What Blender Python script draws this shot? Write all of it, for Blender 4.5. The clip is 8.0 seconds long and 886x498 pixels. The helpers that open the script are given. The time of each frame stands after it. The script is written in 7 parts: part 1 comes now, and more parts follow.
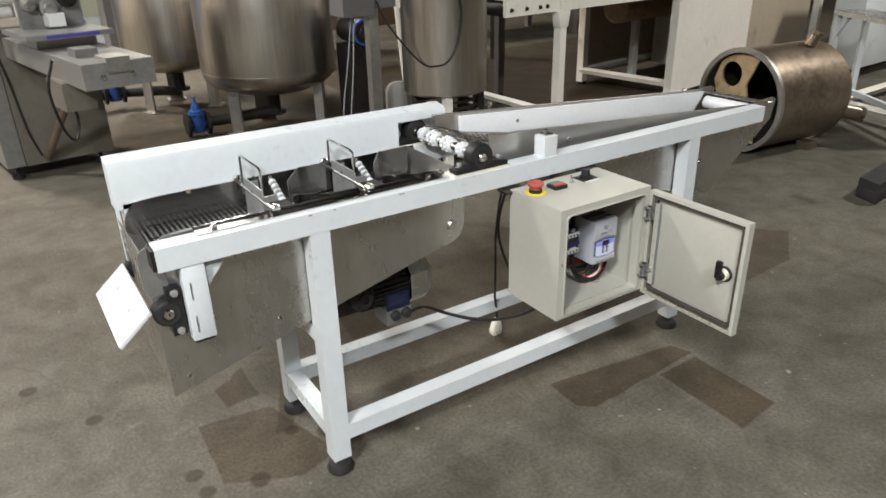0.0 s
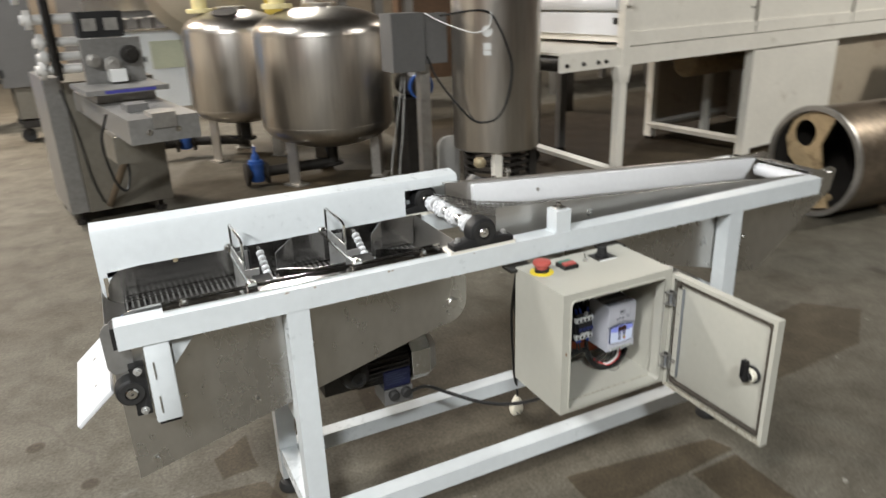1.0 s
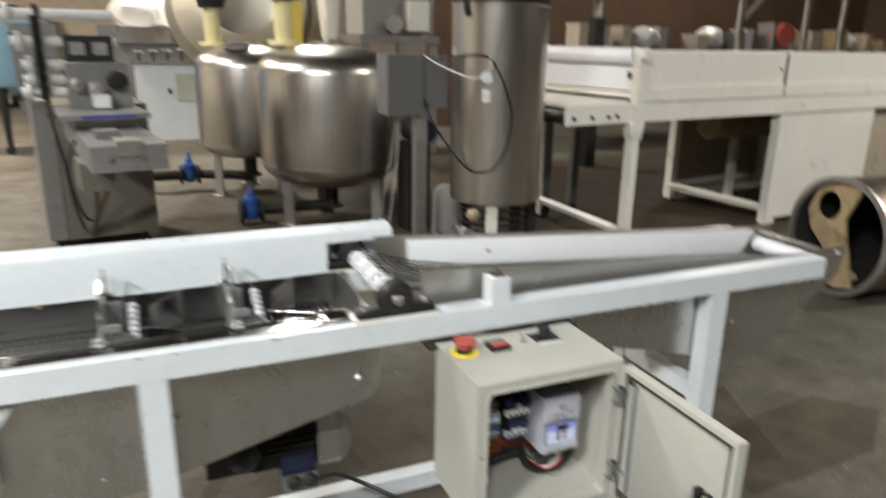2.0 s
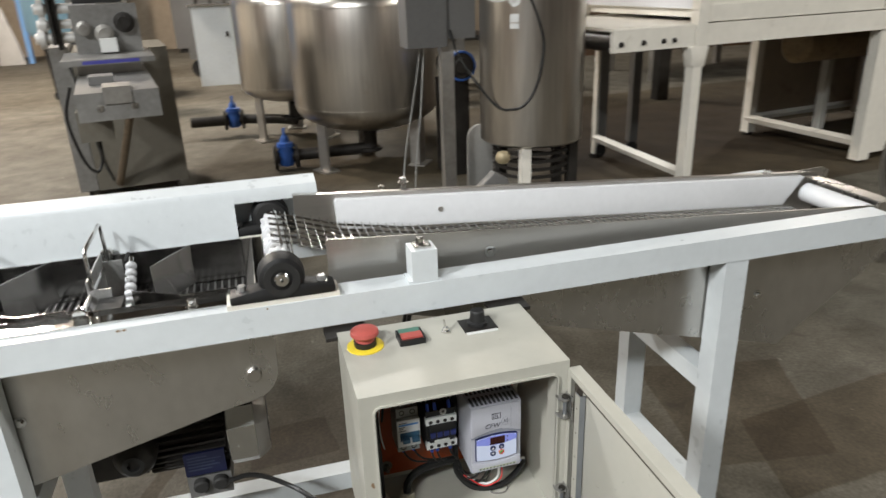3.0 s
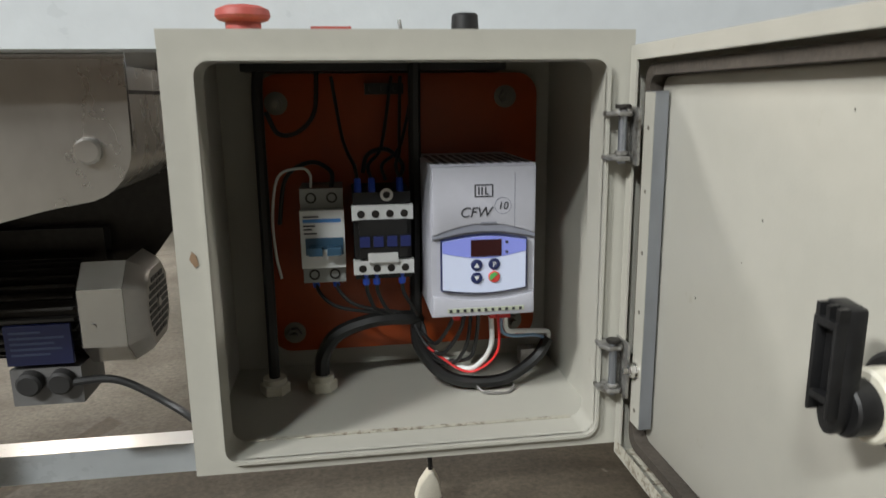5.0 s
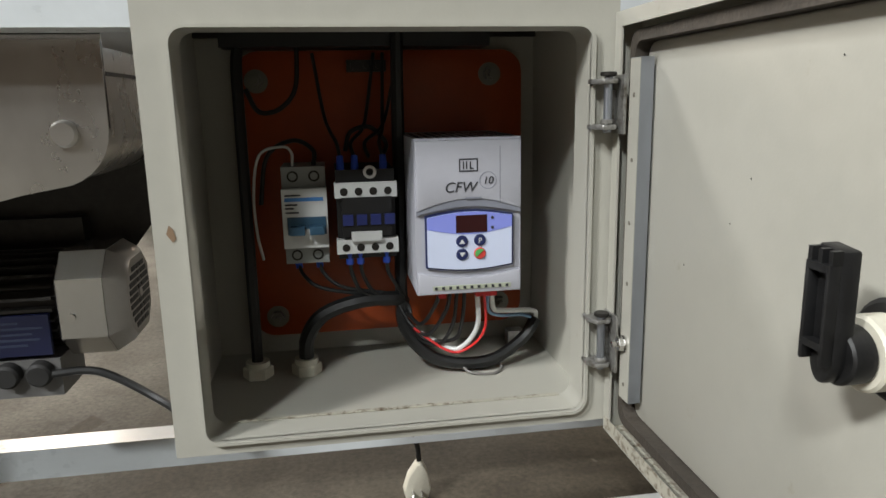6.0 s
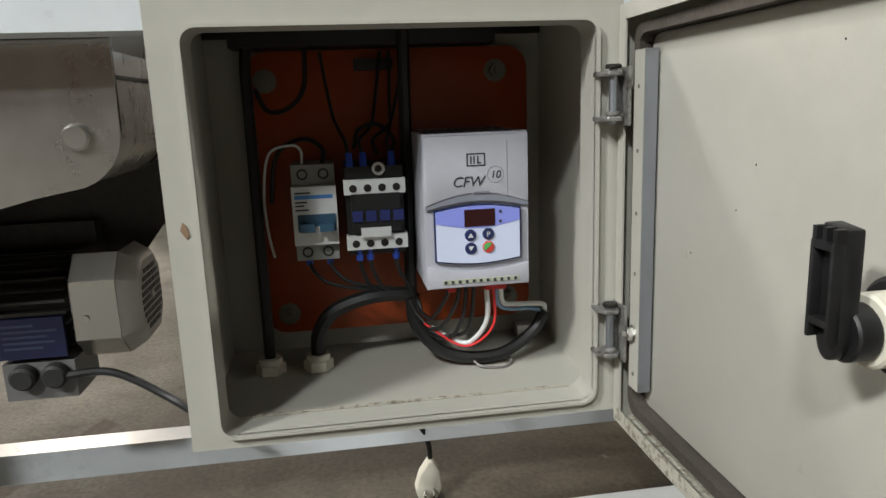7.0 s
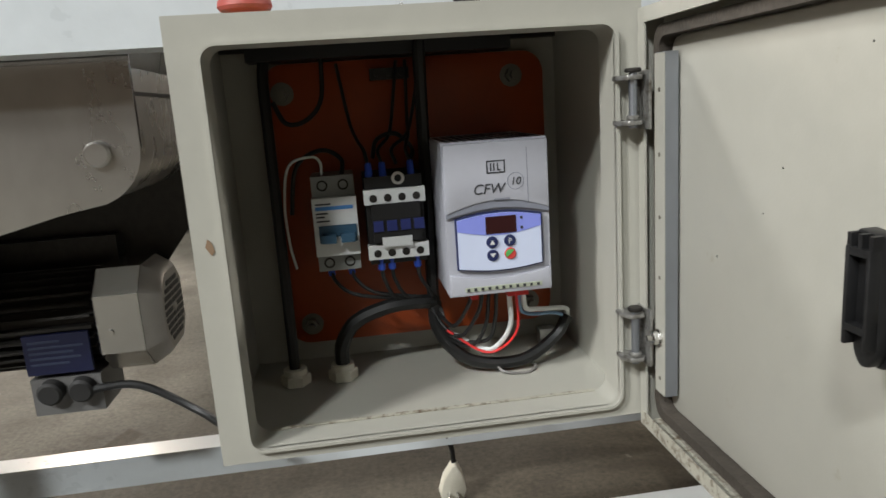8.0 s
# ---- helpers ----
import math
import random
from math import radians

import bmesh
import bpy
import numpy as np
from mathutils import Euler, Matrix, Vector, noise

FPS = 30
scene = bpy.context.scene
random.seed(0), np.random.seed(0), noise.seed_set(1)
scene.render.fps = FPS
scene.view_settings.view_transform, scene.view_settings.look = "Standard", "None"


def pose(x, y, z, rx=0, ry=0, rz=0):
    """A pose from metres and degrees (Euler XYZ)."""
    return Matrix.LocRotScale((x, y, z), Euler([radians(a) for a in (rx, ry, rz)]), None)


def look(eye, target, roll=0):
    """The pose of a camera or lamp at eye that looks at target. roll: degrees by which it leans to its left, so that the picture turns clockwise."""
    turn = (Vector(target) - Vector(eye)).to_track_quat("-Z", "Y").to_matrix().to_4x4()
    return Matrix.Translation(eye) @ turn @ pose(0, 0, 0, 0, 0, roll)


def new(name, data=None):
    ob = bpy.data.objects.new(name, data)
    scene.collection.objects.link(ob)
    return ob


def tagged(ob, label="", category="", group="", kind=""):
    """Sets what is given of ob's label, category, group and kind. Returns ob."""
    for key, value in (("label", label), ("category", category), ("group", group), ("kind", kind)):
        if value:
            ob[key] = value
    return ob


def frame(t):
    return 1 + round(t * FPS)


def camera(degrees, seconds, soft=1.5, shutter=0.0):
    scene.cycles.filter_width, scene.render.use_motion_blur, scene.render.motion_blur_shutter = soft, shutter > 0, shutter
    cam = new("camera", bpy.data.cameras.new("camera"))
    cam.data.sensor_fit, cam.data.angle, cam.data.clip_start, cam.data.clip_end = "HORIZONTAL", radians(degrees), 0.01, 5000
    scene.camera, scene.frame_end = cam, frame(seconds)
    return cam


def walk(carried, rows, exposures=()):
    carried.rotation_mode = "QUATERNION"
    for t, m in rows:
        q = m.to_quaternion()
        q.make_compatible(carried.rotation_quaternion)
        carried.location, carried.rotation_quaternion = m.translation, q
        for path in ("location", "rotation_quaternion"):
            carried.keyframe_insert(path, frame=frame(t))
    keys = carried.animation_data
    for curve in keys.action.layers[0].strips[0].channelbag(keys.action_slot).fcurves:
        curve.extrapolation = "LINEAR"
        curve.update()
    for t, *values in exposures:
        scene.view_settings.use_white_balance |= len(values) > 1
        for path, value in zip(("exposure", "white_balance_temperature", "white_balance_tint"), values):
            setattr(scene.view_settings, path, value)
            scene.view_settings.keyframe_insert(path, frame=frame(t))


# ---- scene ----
cam = camera(65.1, 8.0, shutter=0.5)
PATH = [
    (0, (-0.033, 0.033, 1.336), (0.951, 1.565, 0.508), -1.4),
    (0.5, (0.022, 0.042, 1.329), (0.955, 1.629, 0.547), -4.0),
    (0.7, (0.065, 0.052, 1.336), (1.001, 1.644, 0.566), -3.8),
    (1, (0.22, 0.06, 1.36), (1.035, 1.745, 0.655), -2.0),
    (1.4, (0.366, 0.08, 1.356), (1.057, 1.819, 0.652), -1.6),
    (1.5, (0.386, 0.097, 1.36), (1.108, 1.846, 0.709), -0.3),
    (1.7, (0.446, 0.121, 1.354), (1.221, 1.876, 0.791), 3.5),
    (1.9, (0.501, 0.180, 1.335), (1.256, 1.952, 0.799), 2.1),
    (2, (0.564, 0.197, 1.307), (1.315, 1.959, 0.731), 1.0),
    (2.2, (0.641, 0.261, 1.295), (1.463, 1.96, 0.635), -1.1),
    (3.3, (1.053, 0.465, 1.2), (1.431, 2.279, 0.447), -1.9),
    (3.5, (1.07, 0.543, 1.153), (1.419, 2.361, 0.396), -1.6),
    (4, (1.127, 0.677, 0.946), (1.392, 2.559, 0.322), -2.3),
    (4.5, (1.172, 0.716, 0.74), (1.421, 2.639, 0.25), -0.8),
    (5.8, (1.188, 0.736, 0.641), (1.488, 2.672, 0.24), -1.1),
    (6, (1.187, 0.734, 0.642), (1.493, 2.665, 0.222), -1.1),
    (6.5, (1.193, 0.731, 0.64), (1.499, 2.66, 0.21), -1.8),
    (7, (1.184, 0.727, 0.637), (1.471, 2.663, 0.224), -2.1),
    (7.5, (1.182, 0.729, 0.646), (1.469, 2.663, 0.224), -2.2),
    (8, (1.178, 0.729, 0.644), (1.426, 2.671, 0.232), -3.9),
]
walk(cam, [(t, look(eye, target, roll)) for t, eye, target, roll in PATH], exposures=[(0, -0.29), (3.3, -0.29), (4.7, -0.33), (8, -0.33)])

# ---- world and lamps ----
world = bpy.data.worlds.new("hall_world")
scene.world = world
world.use_nodes = True
world.node_tree.nodes["Background"].inputs[0].default_value = (0.75, 0.82, 1.0, 1)
world.node_tree.nodes["Background"].inputs[1].default_value = 0.15

LAMPS = [  # x, y, z, size x, size y, watts, colour
    (-1.3, -2.9, 4.7, 0.55, 0.55, 385, (0.96, 1.0, 1.0)),
    (-3.4, -1.6, 4.7, 0.90, 0.90, 800, (0.99, 1.0, 0.99)),
    (-2.2, 5.0, 4.7, 0.70, 0.70, 300, (1.0, 0.99, 0.97)),
    # unseen lamp, added to brighten the oven front, drum and right floor
    (7.2, 0.4, 4.7, 0.55, 0.55, 360, (1.0, 0.97, 0.90)),
    (-2.4, 9.6, 4.7, 0.80, 0.80, 720, (1.0, 0.85, 0.70)),
    # two unseen lamps, added to brighten the background on the right
    (2.4, 10.0, 4.7, 0.55, 0.55, 340, (1.0, 0.96, 0.89)),
    (8.6, 8.0, 4.7, 0.55, 0.55, 120, (1.0, 0.90, 0.78)),
]

# ---- mesh helpers ----

def finish(bm, v0, bevel, seg=2):
    """Bevels what was added to bm since its vertex count was v0."""
    if bevel <= 0:
        return
    bm.verts.ensure_lookup_table()
    added = set(bm.verts[v0:])
    edges = [e for e in bm.edges if e.verts[0] in added and e.verts[1] in added and len(e.link_faces) == 2
             and e.calc_face_angle(0) > 0.6]
    bmesh.ops.bevel(bm, geom=edges, offset=bevel, segments=seg, profile=0.5, affect="EDGES", clamp_overlap=True)


def box(bm, x0, x1, y0, y1, z0, z1, bevel=0.002, m=None, seg=2):
    v0 = len(bm.verts)
    vs = [bm.verts.new((x, y, z)) for z in (z0, z1) for y in (y0, y1) for x in (x0, x1)]
    for f in ((0, 2, 3, 1), (4, 5, 7, 6), (0, 1, 5, 4), (2, 6, 7, 3), (0, 4, 6, 2), (1, 3, 7, 5)):
        bm.faces.new([vs[i] for i in f])
    if m is not None:
        for v in vs:
            v.co = m @ v.co
    finish(bm, v0, bevel, seg)
    return bm


def prism(bm, pts, axis, a0, a1, bevel=0.0, seg=2):
    """A polygon in the plane across axis, drawn out from a0 to a1."""
    v0 = len(bm.verts)
    put = {"x": lambda u, v, a: (a, u, v), "y": lambda u, v, a: (u, a, v), "z": lambda u, v, a: (u, v, a)}[axis]
    lo = [bm.verts.new(put(u, v, a0)) for u, v in pts]
    hi = [bm.verts.new(put(u, v, a1)) for u, v in pts]
    new_faces = [bm.faces.new(lo), bm.faces.new(hi[::-1])]
    n = len(pts)
    for i in range(n):
        new_faces.append(bm.faces.new((lo[i], hi[i], hi[(i + 1) % n], lo[(i + 1) % n])))
    bmesh.ops.recalc_face_normals(bm, faces=new_faces)
    finish(bm, v0, bevel, seg)
    return bm


def basis(p0, p1):
    p0, p1 = Vector(p0), Vector(p1)
    d = p1 - p0
    return Matrix.Translation(p0) @ d.to_track_quat("Z", "Y").to_matrix().to_4x4(), d.length


def lathe(bm, p0, p1, profile, seg=24):
    """Turns profile, rows of (radius, place from 0 at p0 to 1 at p1), about the line from p0 to p1."""
    m, length = basis(p0, p1)
    rings = []
    for r, h in profile:
        if r < 1e-6:
            rings.append([bm.verts.new(m @ Vector((0, 0, h * length)))])
        else:
            rings.append([bm.verts.new(m @ Vector((r * math.cos(2 * math.pi * i / seg), r * math.sin(2 * math.pi * i / seg), h * length)))
                          for i in range(seg)])
    for a, b in zip(rings, rings[1:]):
        for i in range(seg):
            k = (i + 1) % seg
            if len(a) == 1 and len(b) == 1:
                break
            if len(a) == 1:
                bm.faces.new((a[0], b[k], b[i]))
            elif len(b) == 1:
                bm.faces.new((a[i], a[k], b[0]))
            else:
                bm.faces.new((a[i], a[k], b[k], b[i]))
    return bm


def cyl(bm, p0, p1, r, seg=20, r2=None, edge=0.0):
    """A closed cylinder or cone, with chamfered ends if edge is given."""
    r2 = r if r2 is None else r2
    length = (Vector(p1) - Vector(p0)).length
    e = min(edge, length * 0.45) / length
    prof = [(0, 0), (r - edge, 0), (r, e), (r2, 1 - e), (r2 - edge, 1), (0, 1)] if edge > 0 else [(0, 0), (r, 0), (r2, 1), (0, 1)]
    return lathe(bm, p0, p1, prof, seg)


def smooth_line(pts, steps=6):
    pts = [Vector(p) for p in pts]
    ext = [pts[0] * 2 - pts[1]] + pts + [pts[-1] * 2 - pts[-2]]
    out = []
    for i in range(1, len(ext) - 2):
        a, b, c, d = ext[i - 1:i + 3]
        for k in range(steps):
            t = k / steps
            out.append(0.5 * ((2 * b) + (c - a) * t + (2 * a - 5 * b + 4 * c - d) * t * t + (3 * b - a - 3 * c + d) * t ** 3))
    out.append(pts[-1])
    return out


def wire(bm, pts, r, seg=8, steps=6):
    """A round bar or cable along pts; steps=1 keeps the corners sharp."""
    line = smooth_line(pts, steps) if steps > 1 else [Vector(p) for p in pts]
    up = Vector((0.31, 0.2, 0.93)).normalized()
    rings = []
    for i, p in enumerate(line):
        d = (line[min(i + 1, len(line) - 1)] - line[max(i - 1, 0)]).normalized()
        if abs(d.dot(up)) > 0.97:
            up = Vector((0.9, 0.3, 0.1)).normalized()
        side = d.cross(up).normalized()
        up = side.cross(d).normalized()
        rings.append([bm.verts.new(p + r * (math.cos(2 * math.pi * k / seg) * side + math.sin(2 * math.pi * k / seg) * up)) for k in range(seg)])
    for a, b in zip(rings, rings[1:]):
        for k in range(seg):
            bm.faces.new((a[k], b[k], b[(k + 1) % seg], a[(k + 1) % seg]))
    bm.faces.new(rings[0])
    bm.faces.new(rings[-1][::-1])
    return bm


def ring(bm, p0, p1, r_out, r_in, seg=32):
    return lathe(bm, p0, p1, [(r_in, 0), (r_out, 0), (r_out, 1), (r_in, 1), (r_in, 0)], seg)


def sheet(bm, line, z0, z1, t=0.003):
    """A folded upright sheet of thickness t along line, rows of (x, y)."""
    n = len(line)
    for i in range(n - 1):
        (xa, ya), (xb, yb) = line[i], line[i + 1]
        d = Vector((xb - xa, yb - ya)).normalized()
        o = Vector((-d.y, d.x)) * t
        prism(bm, [(xa, ya), (xb, yb), (xb + o.x, yb + o.y), (xa + o.x, ya + o.y)], "z", z0, z1)
    return bm


def B():
    return bmesh.new()


def mesh_object(name, bm, mat):
    me = bpy.data.meshes.new(name)
    bmesh.ops.recalc_face_normals(bm, faces=bm.faces[:])
    for f in bm.faces:
        f.smooth = True
    for e in bm.edges:
        if len(e.link_faces) != 2 or e.calc_face_angle(0) > 0.6:
            e.smooth = False
    bm.to_mesh(me)
    bm.free()
    me.materials.append(mat)
    return new(name, me)


def thing(name, at, label, category, group="", kind=""):
    ob = new(name)
    ob.location = at
    ob.empty_display_size = 0.1
    ob["base"] = list(at)
    return tagged(ob, label, category, group, kind)


def part(name, bm, mat, parent, label=""):
    """One mesh under a thing (an empty) or under a part of it."""
    ob = mesh_object(name, bm, mat)
    ob.parent = parent
    if parent.type == "EMPTY":
        ob.matrix_parent_inverse = Matrix.Translation(Vector(parent["base"])).inverted()
    return tagged(ob, label)


def solo(name, bm, mat, label, category, group="", kind=""):
    return tagged(mesh_object(name, bm, mat), label, category, group, kind)


# ---- materials ----

def mat(name, colour, rough=0.5, metal=0.0, spread=0.08, scale=6.0, bump=0.0, bump_scale=60.0, dirt=None, dirt_amount=0.0,
        dirt_scale=3.0, stretch=(1, 1, 1), rough_spread=0.08, coat=0.0, emit=0.0):
    """Paint, metal, rubber and the like: colour and gloss vary at two scales, dirt lies in patches, fine relief by bump."""
    m = bpy.data.materials.new(name)
    m.use_nodes = True
    t = m.node_tree
    b = t.nodes["Principled BSDF"]
    co = t.nodes.new("ShaderNodeTexCoord")
    mp = t.nodes.new("ShaderNodeMapping")
    mp.inputs["Scale"].default_value = stretch
    t.links.new(co.outputs["Object"], mp.inputs[0])
    n1 = t.nodes.new("ShaderNodeTexNoise")
    n1.inputs["Scale"].default_value, n1.inputs["Detail"].default_value = scale, 6
    n2 = t.nodes.new("ShaderNodeTexNoise")
    n2.inputs["Scale"].default_value, n2.inputs["Detail"].default_value = scale * 9, 4
    for n in (n1, n2):
        t.links.new(mp.outputs[0], n.inputs["Vector"])
    mix = t.nodes.new("ShaderNodeMath")
    mix.operation = "ADD"
    t.links.new(n1.outputs["Fac"], mix.inputs[0])
    t.links.new(n2.outputs["Fac"], mix.inputs[1])
    ramp = t.nodes.new("ShaderNodeMapRange")
    ramp.inputs["From Min"].default_value, ramp.inputs["From Max"].default_value = 0.7, 1.3
    ramp.inputs["To Min"].default_value, ramp.inputs["To Max"].default_value = 1 - spread, 1 + spread
    t.links.new(mix.outputs[0], ramp.inputs["Value"])
    col = t.nodes.new("ShaderNodeMix")
    col.data_type, col.blend_type = "RGBA", "MULTIPLY"
    col.inputs["Factor"].default_value = 1.0
    col.inputs[6].default_value = (*colour, 1)
    t.links.new(ramp.outputs[0], col.inputs[7])
    out = col.outputs[2]
    if dirt:
        n3 = t.nodes.new("ShaderNodeTexNoise")
        n3.inputs["Scale"].default_value, n3.inputs["Detail"].default_value, n3.inputs["Roughness"].default_value = dirt_scale, 8, 0.65
        t.links.new(co.outputs["Object"], n3.inputs["Vector"])
        r3 = t.nodes.new("ShaderNodeMapRange")
        r3.inputs["From Min"].default_value, r3.inputs["From Max"].default_value = 0.62 - 0.25 * dirt_amount, 0.80 - 0.22 * dirt_amount
        t.links.new(n3.outputs["Fac"], r3.inputs["Value"])
        c3 = t.nodes.new("ShaderNodeMix")
        c3.data_type = "RGBA"
        t.links.new(r3.outputs[0], c3.inputs["Factor"])
        t.links.new(out, c3.inputs[6])
        c3.inputs[7].default_value = (*dirt, 1)
        out = c3.outputs[2]
    t.links.new(out, b.inputs["Base Color"])
    rr = t.nodes.new("ShaderNodeMapRange")
    rr.inputs["From Min"].default_value, rr.inputs["From Max"].default_value = 0.7, 1.3
    rr.inputs["To Min"].default_value, rr.inputs["To Max"].default_value = max(rough - rough_spread, 0.03), min(rough + rough_spread, 1)
    t.links.new(mix.outputs[0], rr.inputs["Value"])
    t.links.new(rr.outputs[0], b.inputs["Roughness"])
    b.inputs["Metallic"].default_value = metal
    b.inputs["Coat Weight"].default_value = coat
    if emit:
        b.inputs["Emission Color"].default_value = (*colour, 1)
        b.inputs["Emission Strength"].default_value = emit
    if bump:
        nb = t.nodes.new("ShaderNodeTexNoise")
        nb.inputs["Scale"].default_value, nb.inputs["Detail"].default_value = bump_scale, 5
        t.links.new(mp.outputs[0], nb.inputs["Vector"])
        bp = t.nodes.new("ShaderNodeBump")
        bp.inputs["Strength"].default_value, bp.inputs["Distance"].default_value = bump, 0.002
        t.links.new(nb.outputs["Fac"], bp.inputs["Height"])
        t.links.new(bp.outputs[0], b.inputs["Normal"])
    return m


FLOOR_STAINS_AND_SHADE = [  # strength, then counter-clockwise corners of a wet patch, some with shade painted in
    # the conveyor's shade painted together with the stain under it
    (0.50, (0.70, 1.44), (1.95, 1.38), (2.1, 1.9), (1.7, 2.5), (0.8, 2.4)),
    (0.95, (1.572, 0.934), (1.749, 0.954), (1.76, 1.251), (1.588, 1.246)),
    (0.90, (1.252, 1.282), (1.294, 1.252), (1.772, 1.281), (1.753, 1.348), (1.257, 1.413)),
    (0.80, (0.243, 1.576), (0.426, 1.489), (0.545, 1.527), (0.462, 1.829), (0.251, 1.853)),
    (0.85, (0.346, 2.01), (0.356, 1.905), (0.454, 1.914), (0.451, 2.083)),
    (0.80, (0.44, 1.70), (0.478, 1.685), (0.69, 2.17), (0.66, 2.20)),
    # dark floor and shade round the tanks, painted as one patch
    (0.95, (2.72, 4.3), (2.8, 7.2), (1.2, 7.0), (1.05, 4.6)),
    (0.95, (2.7, 4.15), (5.3, 4.35), (6.5, 6.4), (2.9, 6.6)),
    (0.75, (2.16, 1.49), (2.72, 1.52), (3.0, 1.70), (2.85, 1.87), (2.25, 1.80)),
    (0.70, (0.86, 2.03), (1.10, 2.05), (1.08, 2.22), (0.88, 2.20)),
    (0.65, (2.03, 1.66), (2.40, 1.60), (2.58, 2.05), (2.12, 2.16)),
    (0.95, (2.6, 3.5), (8.4, 4.2), (8.2, 7.4), (2.8, 6.9)),
]
FLOOR_DROPS = [(-0.008, 2.076, 0.024), (0.182, 1.654, 0.022), (0.327, 1.535, 0.026), (0.476, 1.683, 0.02), (0.562, 1.622, 0.03),
               (-0.167, 2.362, 0.026), (0.195, 1.57, 0.02)]


def concrete():
    """Worn grey-brown concrete: broad stains, painted shade, fine grain, dark oily spots, hairline cracks."""
    m = bpy.data.materials.new("worn_concrete")
    m.use_nodes = True
    t = m.node_tree
    b = t.nodes["Principled BSDF"]
    co = t.nodes.new("ShaderNodeTexCoord")

    def noise_at(scale, detail=6, rough=0.55, distort=0.0):
        n = t.nodes.new("ShaderNodeTexNoise")
        n.inputs["Scale"].default_value, n.inputs["Detail"].default_value = scale, detail
        n.inputs["Roughness"].default_value, n.inputs["Distortion"].default_value = rough, distort
        t.links.new(co.outputs["Object"], n.inputs["Vector"])
        return n.outputs["Fac"]

    def ramp(value, stops):
        r = t.nodes.new("ShaderNodeValToRGB")
        e = r.color_ramp.elements
        e[0].position, e[0].color = stops[0][0], (*stops[0][1], 1)
        e[1].position, e[1].color = stops[-1][0], (*stops[-1][1], 1)
        for p, c in stops[1:-1]:
            k = e.new(p)
            k.color = (*c, 1)
        t.links.new(value, r.inputs[0])
        return r.outputs[0]

    def blend(kind, fac, a, c):
        x = t.nodes.new("ShaderNodeMix")
        x.data_type, x.blend_type = "RGBA", kind
        if isinstance(fac, float):
            x.inputs["Factor"].default_value = fac
        else:
            t.links.new(fac, x.inputs["Factor"])
        for sock, v in ((x.inputs[6], a), (x.inputs[7], c)):
            if isinstance(v, tuple):
                sock.default_value = (*v, 1)
            else:
                t.links.new(v, sock)
        return x.outputs[2]

    broad = ramp(noise_at(0.7, 7, 0.6, 0.6), [(0.30, (0.082, 0.072, 0.055)), (0.5, (0.107, 0.097, 0.079)), (0.72, (0.132, 0.123, 0.104))])
    mid = ramp(noise_at(5.5, 8, 0.65, 0.4), [(0.30, (0.62, 0.60, 0.55)), (0.64, (1.18, 1.18, 1.17))])
    fine = ramp(noise_at(95, 4, 0.7), [(0.3, (0.60, 0.60, 0.58)), (0.7, (1.28, 1.28, 1.27))])
    c = blend("MULTIPLY", 1.0, blend("MULTIPLY", 1.0, broad, mid), fine)
    pits = ramp(noise_at(22, 9, 0.75, 0.3), [(0.64, (0, 0, 0)), (0.70, (0.6, 0.6, 0.6))])
    c = blend("MIX", pits, c, (0.055, 0.050, 0.038))
    spots = ramp(noise_at(3.4, 3, 0.5, 0.2), [(0.70, (0, 0, 0)), (0.755, (0.7, 0.7, 0.7))])
    c = blend("MIX", spots, c, (0.045, 0.038, 0.030))
    pale = ramp(noise_at(2.1, 6, 0.7, 1.4), [(0.66, (0, 0, 0)), (0.80, (0.45, 0.45, 0.45))])
    c = blend("MIX", pale, c, (0.27, 0.265, 0.245))
    specks = ramp(noise_at(26, 2, 0.4), [(0.75, (0, 0, 0)), (0.79, (0.6, 0.6, 0.6))])
    c = blend("MIX", specks, c, (0.34, 0.33, 0.30))
    vor = t.nodes.new("ShaderNodeTexVoronoi")
    vor.feature = "DISTANCE_TO_EDGE"
    vor.inputs["Scale"].default_value = 0.42
    warp = t.nodes.new("ShaderNodeTexNoise")
    warp.inputs["Scale"].default_value, warp.inputs["Detail"].default_value = 2.2, 6
    t.links.new(co.outputs["Object"], warp.inputs["Vector"])
    add = t.nodes.new("ShaderNodeMix")
    add.data_type, add.blend_type = "RGBA", "LINEAR_LIGHT"
    add.inputs["Factor"].default_value = 0.25
    t.links.new(co.outputs["Object"], add.inputs[6])
    t.links.new(warp.outputs["Color"], add.inputs[7])
    t.links.new(add.outputs[2], vor.inputs["Vector"])
    crack = ramp(vor.outputs["Distance"], [(0.0, (0.55, 0.55, 0.55)), (0.0035, (0, 0, 0))])
    c = blend("MIX", crack, c, (0.07, 0.06, 0.05))
    edge_noise = noise_at(9.0, 7, 0.7)
    wobble = t.nodes.new("ShaderNodeMath")
    wobble.operation, wobble.inputs[1].default_value, wobble.inputs[2].default_value = "MULTIPLY_ADD", 0.022, -0.018
    t.links.new(edge_noise, wobble.inputs[0])

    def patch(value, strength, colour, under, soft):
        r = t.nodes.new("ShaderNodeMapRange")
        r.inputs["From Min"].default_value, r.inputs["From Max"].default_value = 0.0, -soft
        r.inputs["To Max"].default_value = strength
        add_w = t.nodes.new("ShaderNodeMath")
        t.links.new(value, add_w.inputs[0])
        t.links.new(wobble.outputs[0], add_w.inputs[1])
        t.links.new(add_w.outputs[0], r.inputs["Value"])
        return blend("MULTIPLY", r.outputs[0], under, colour)

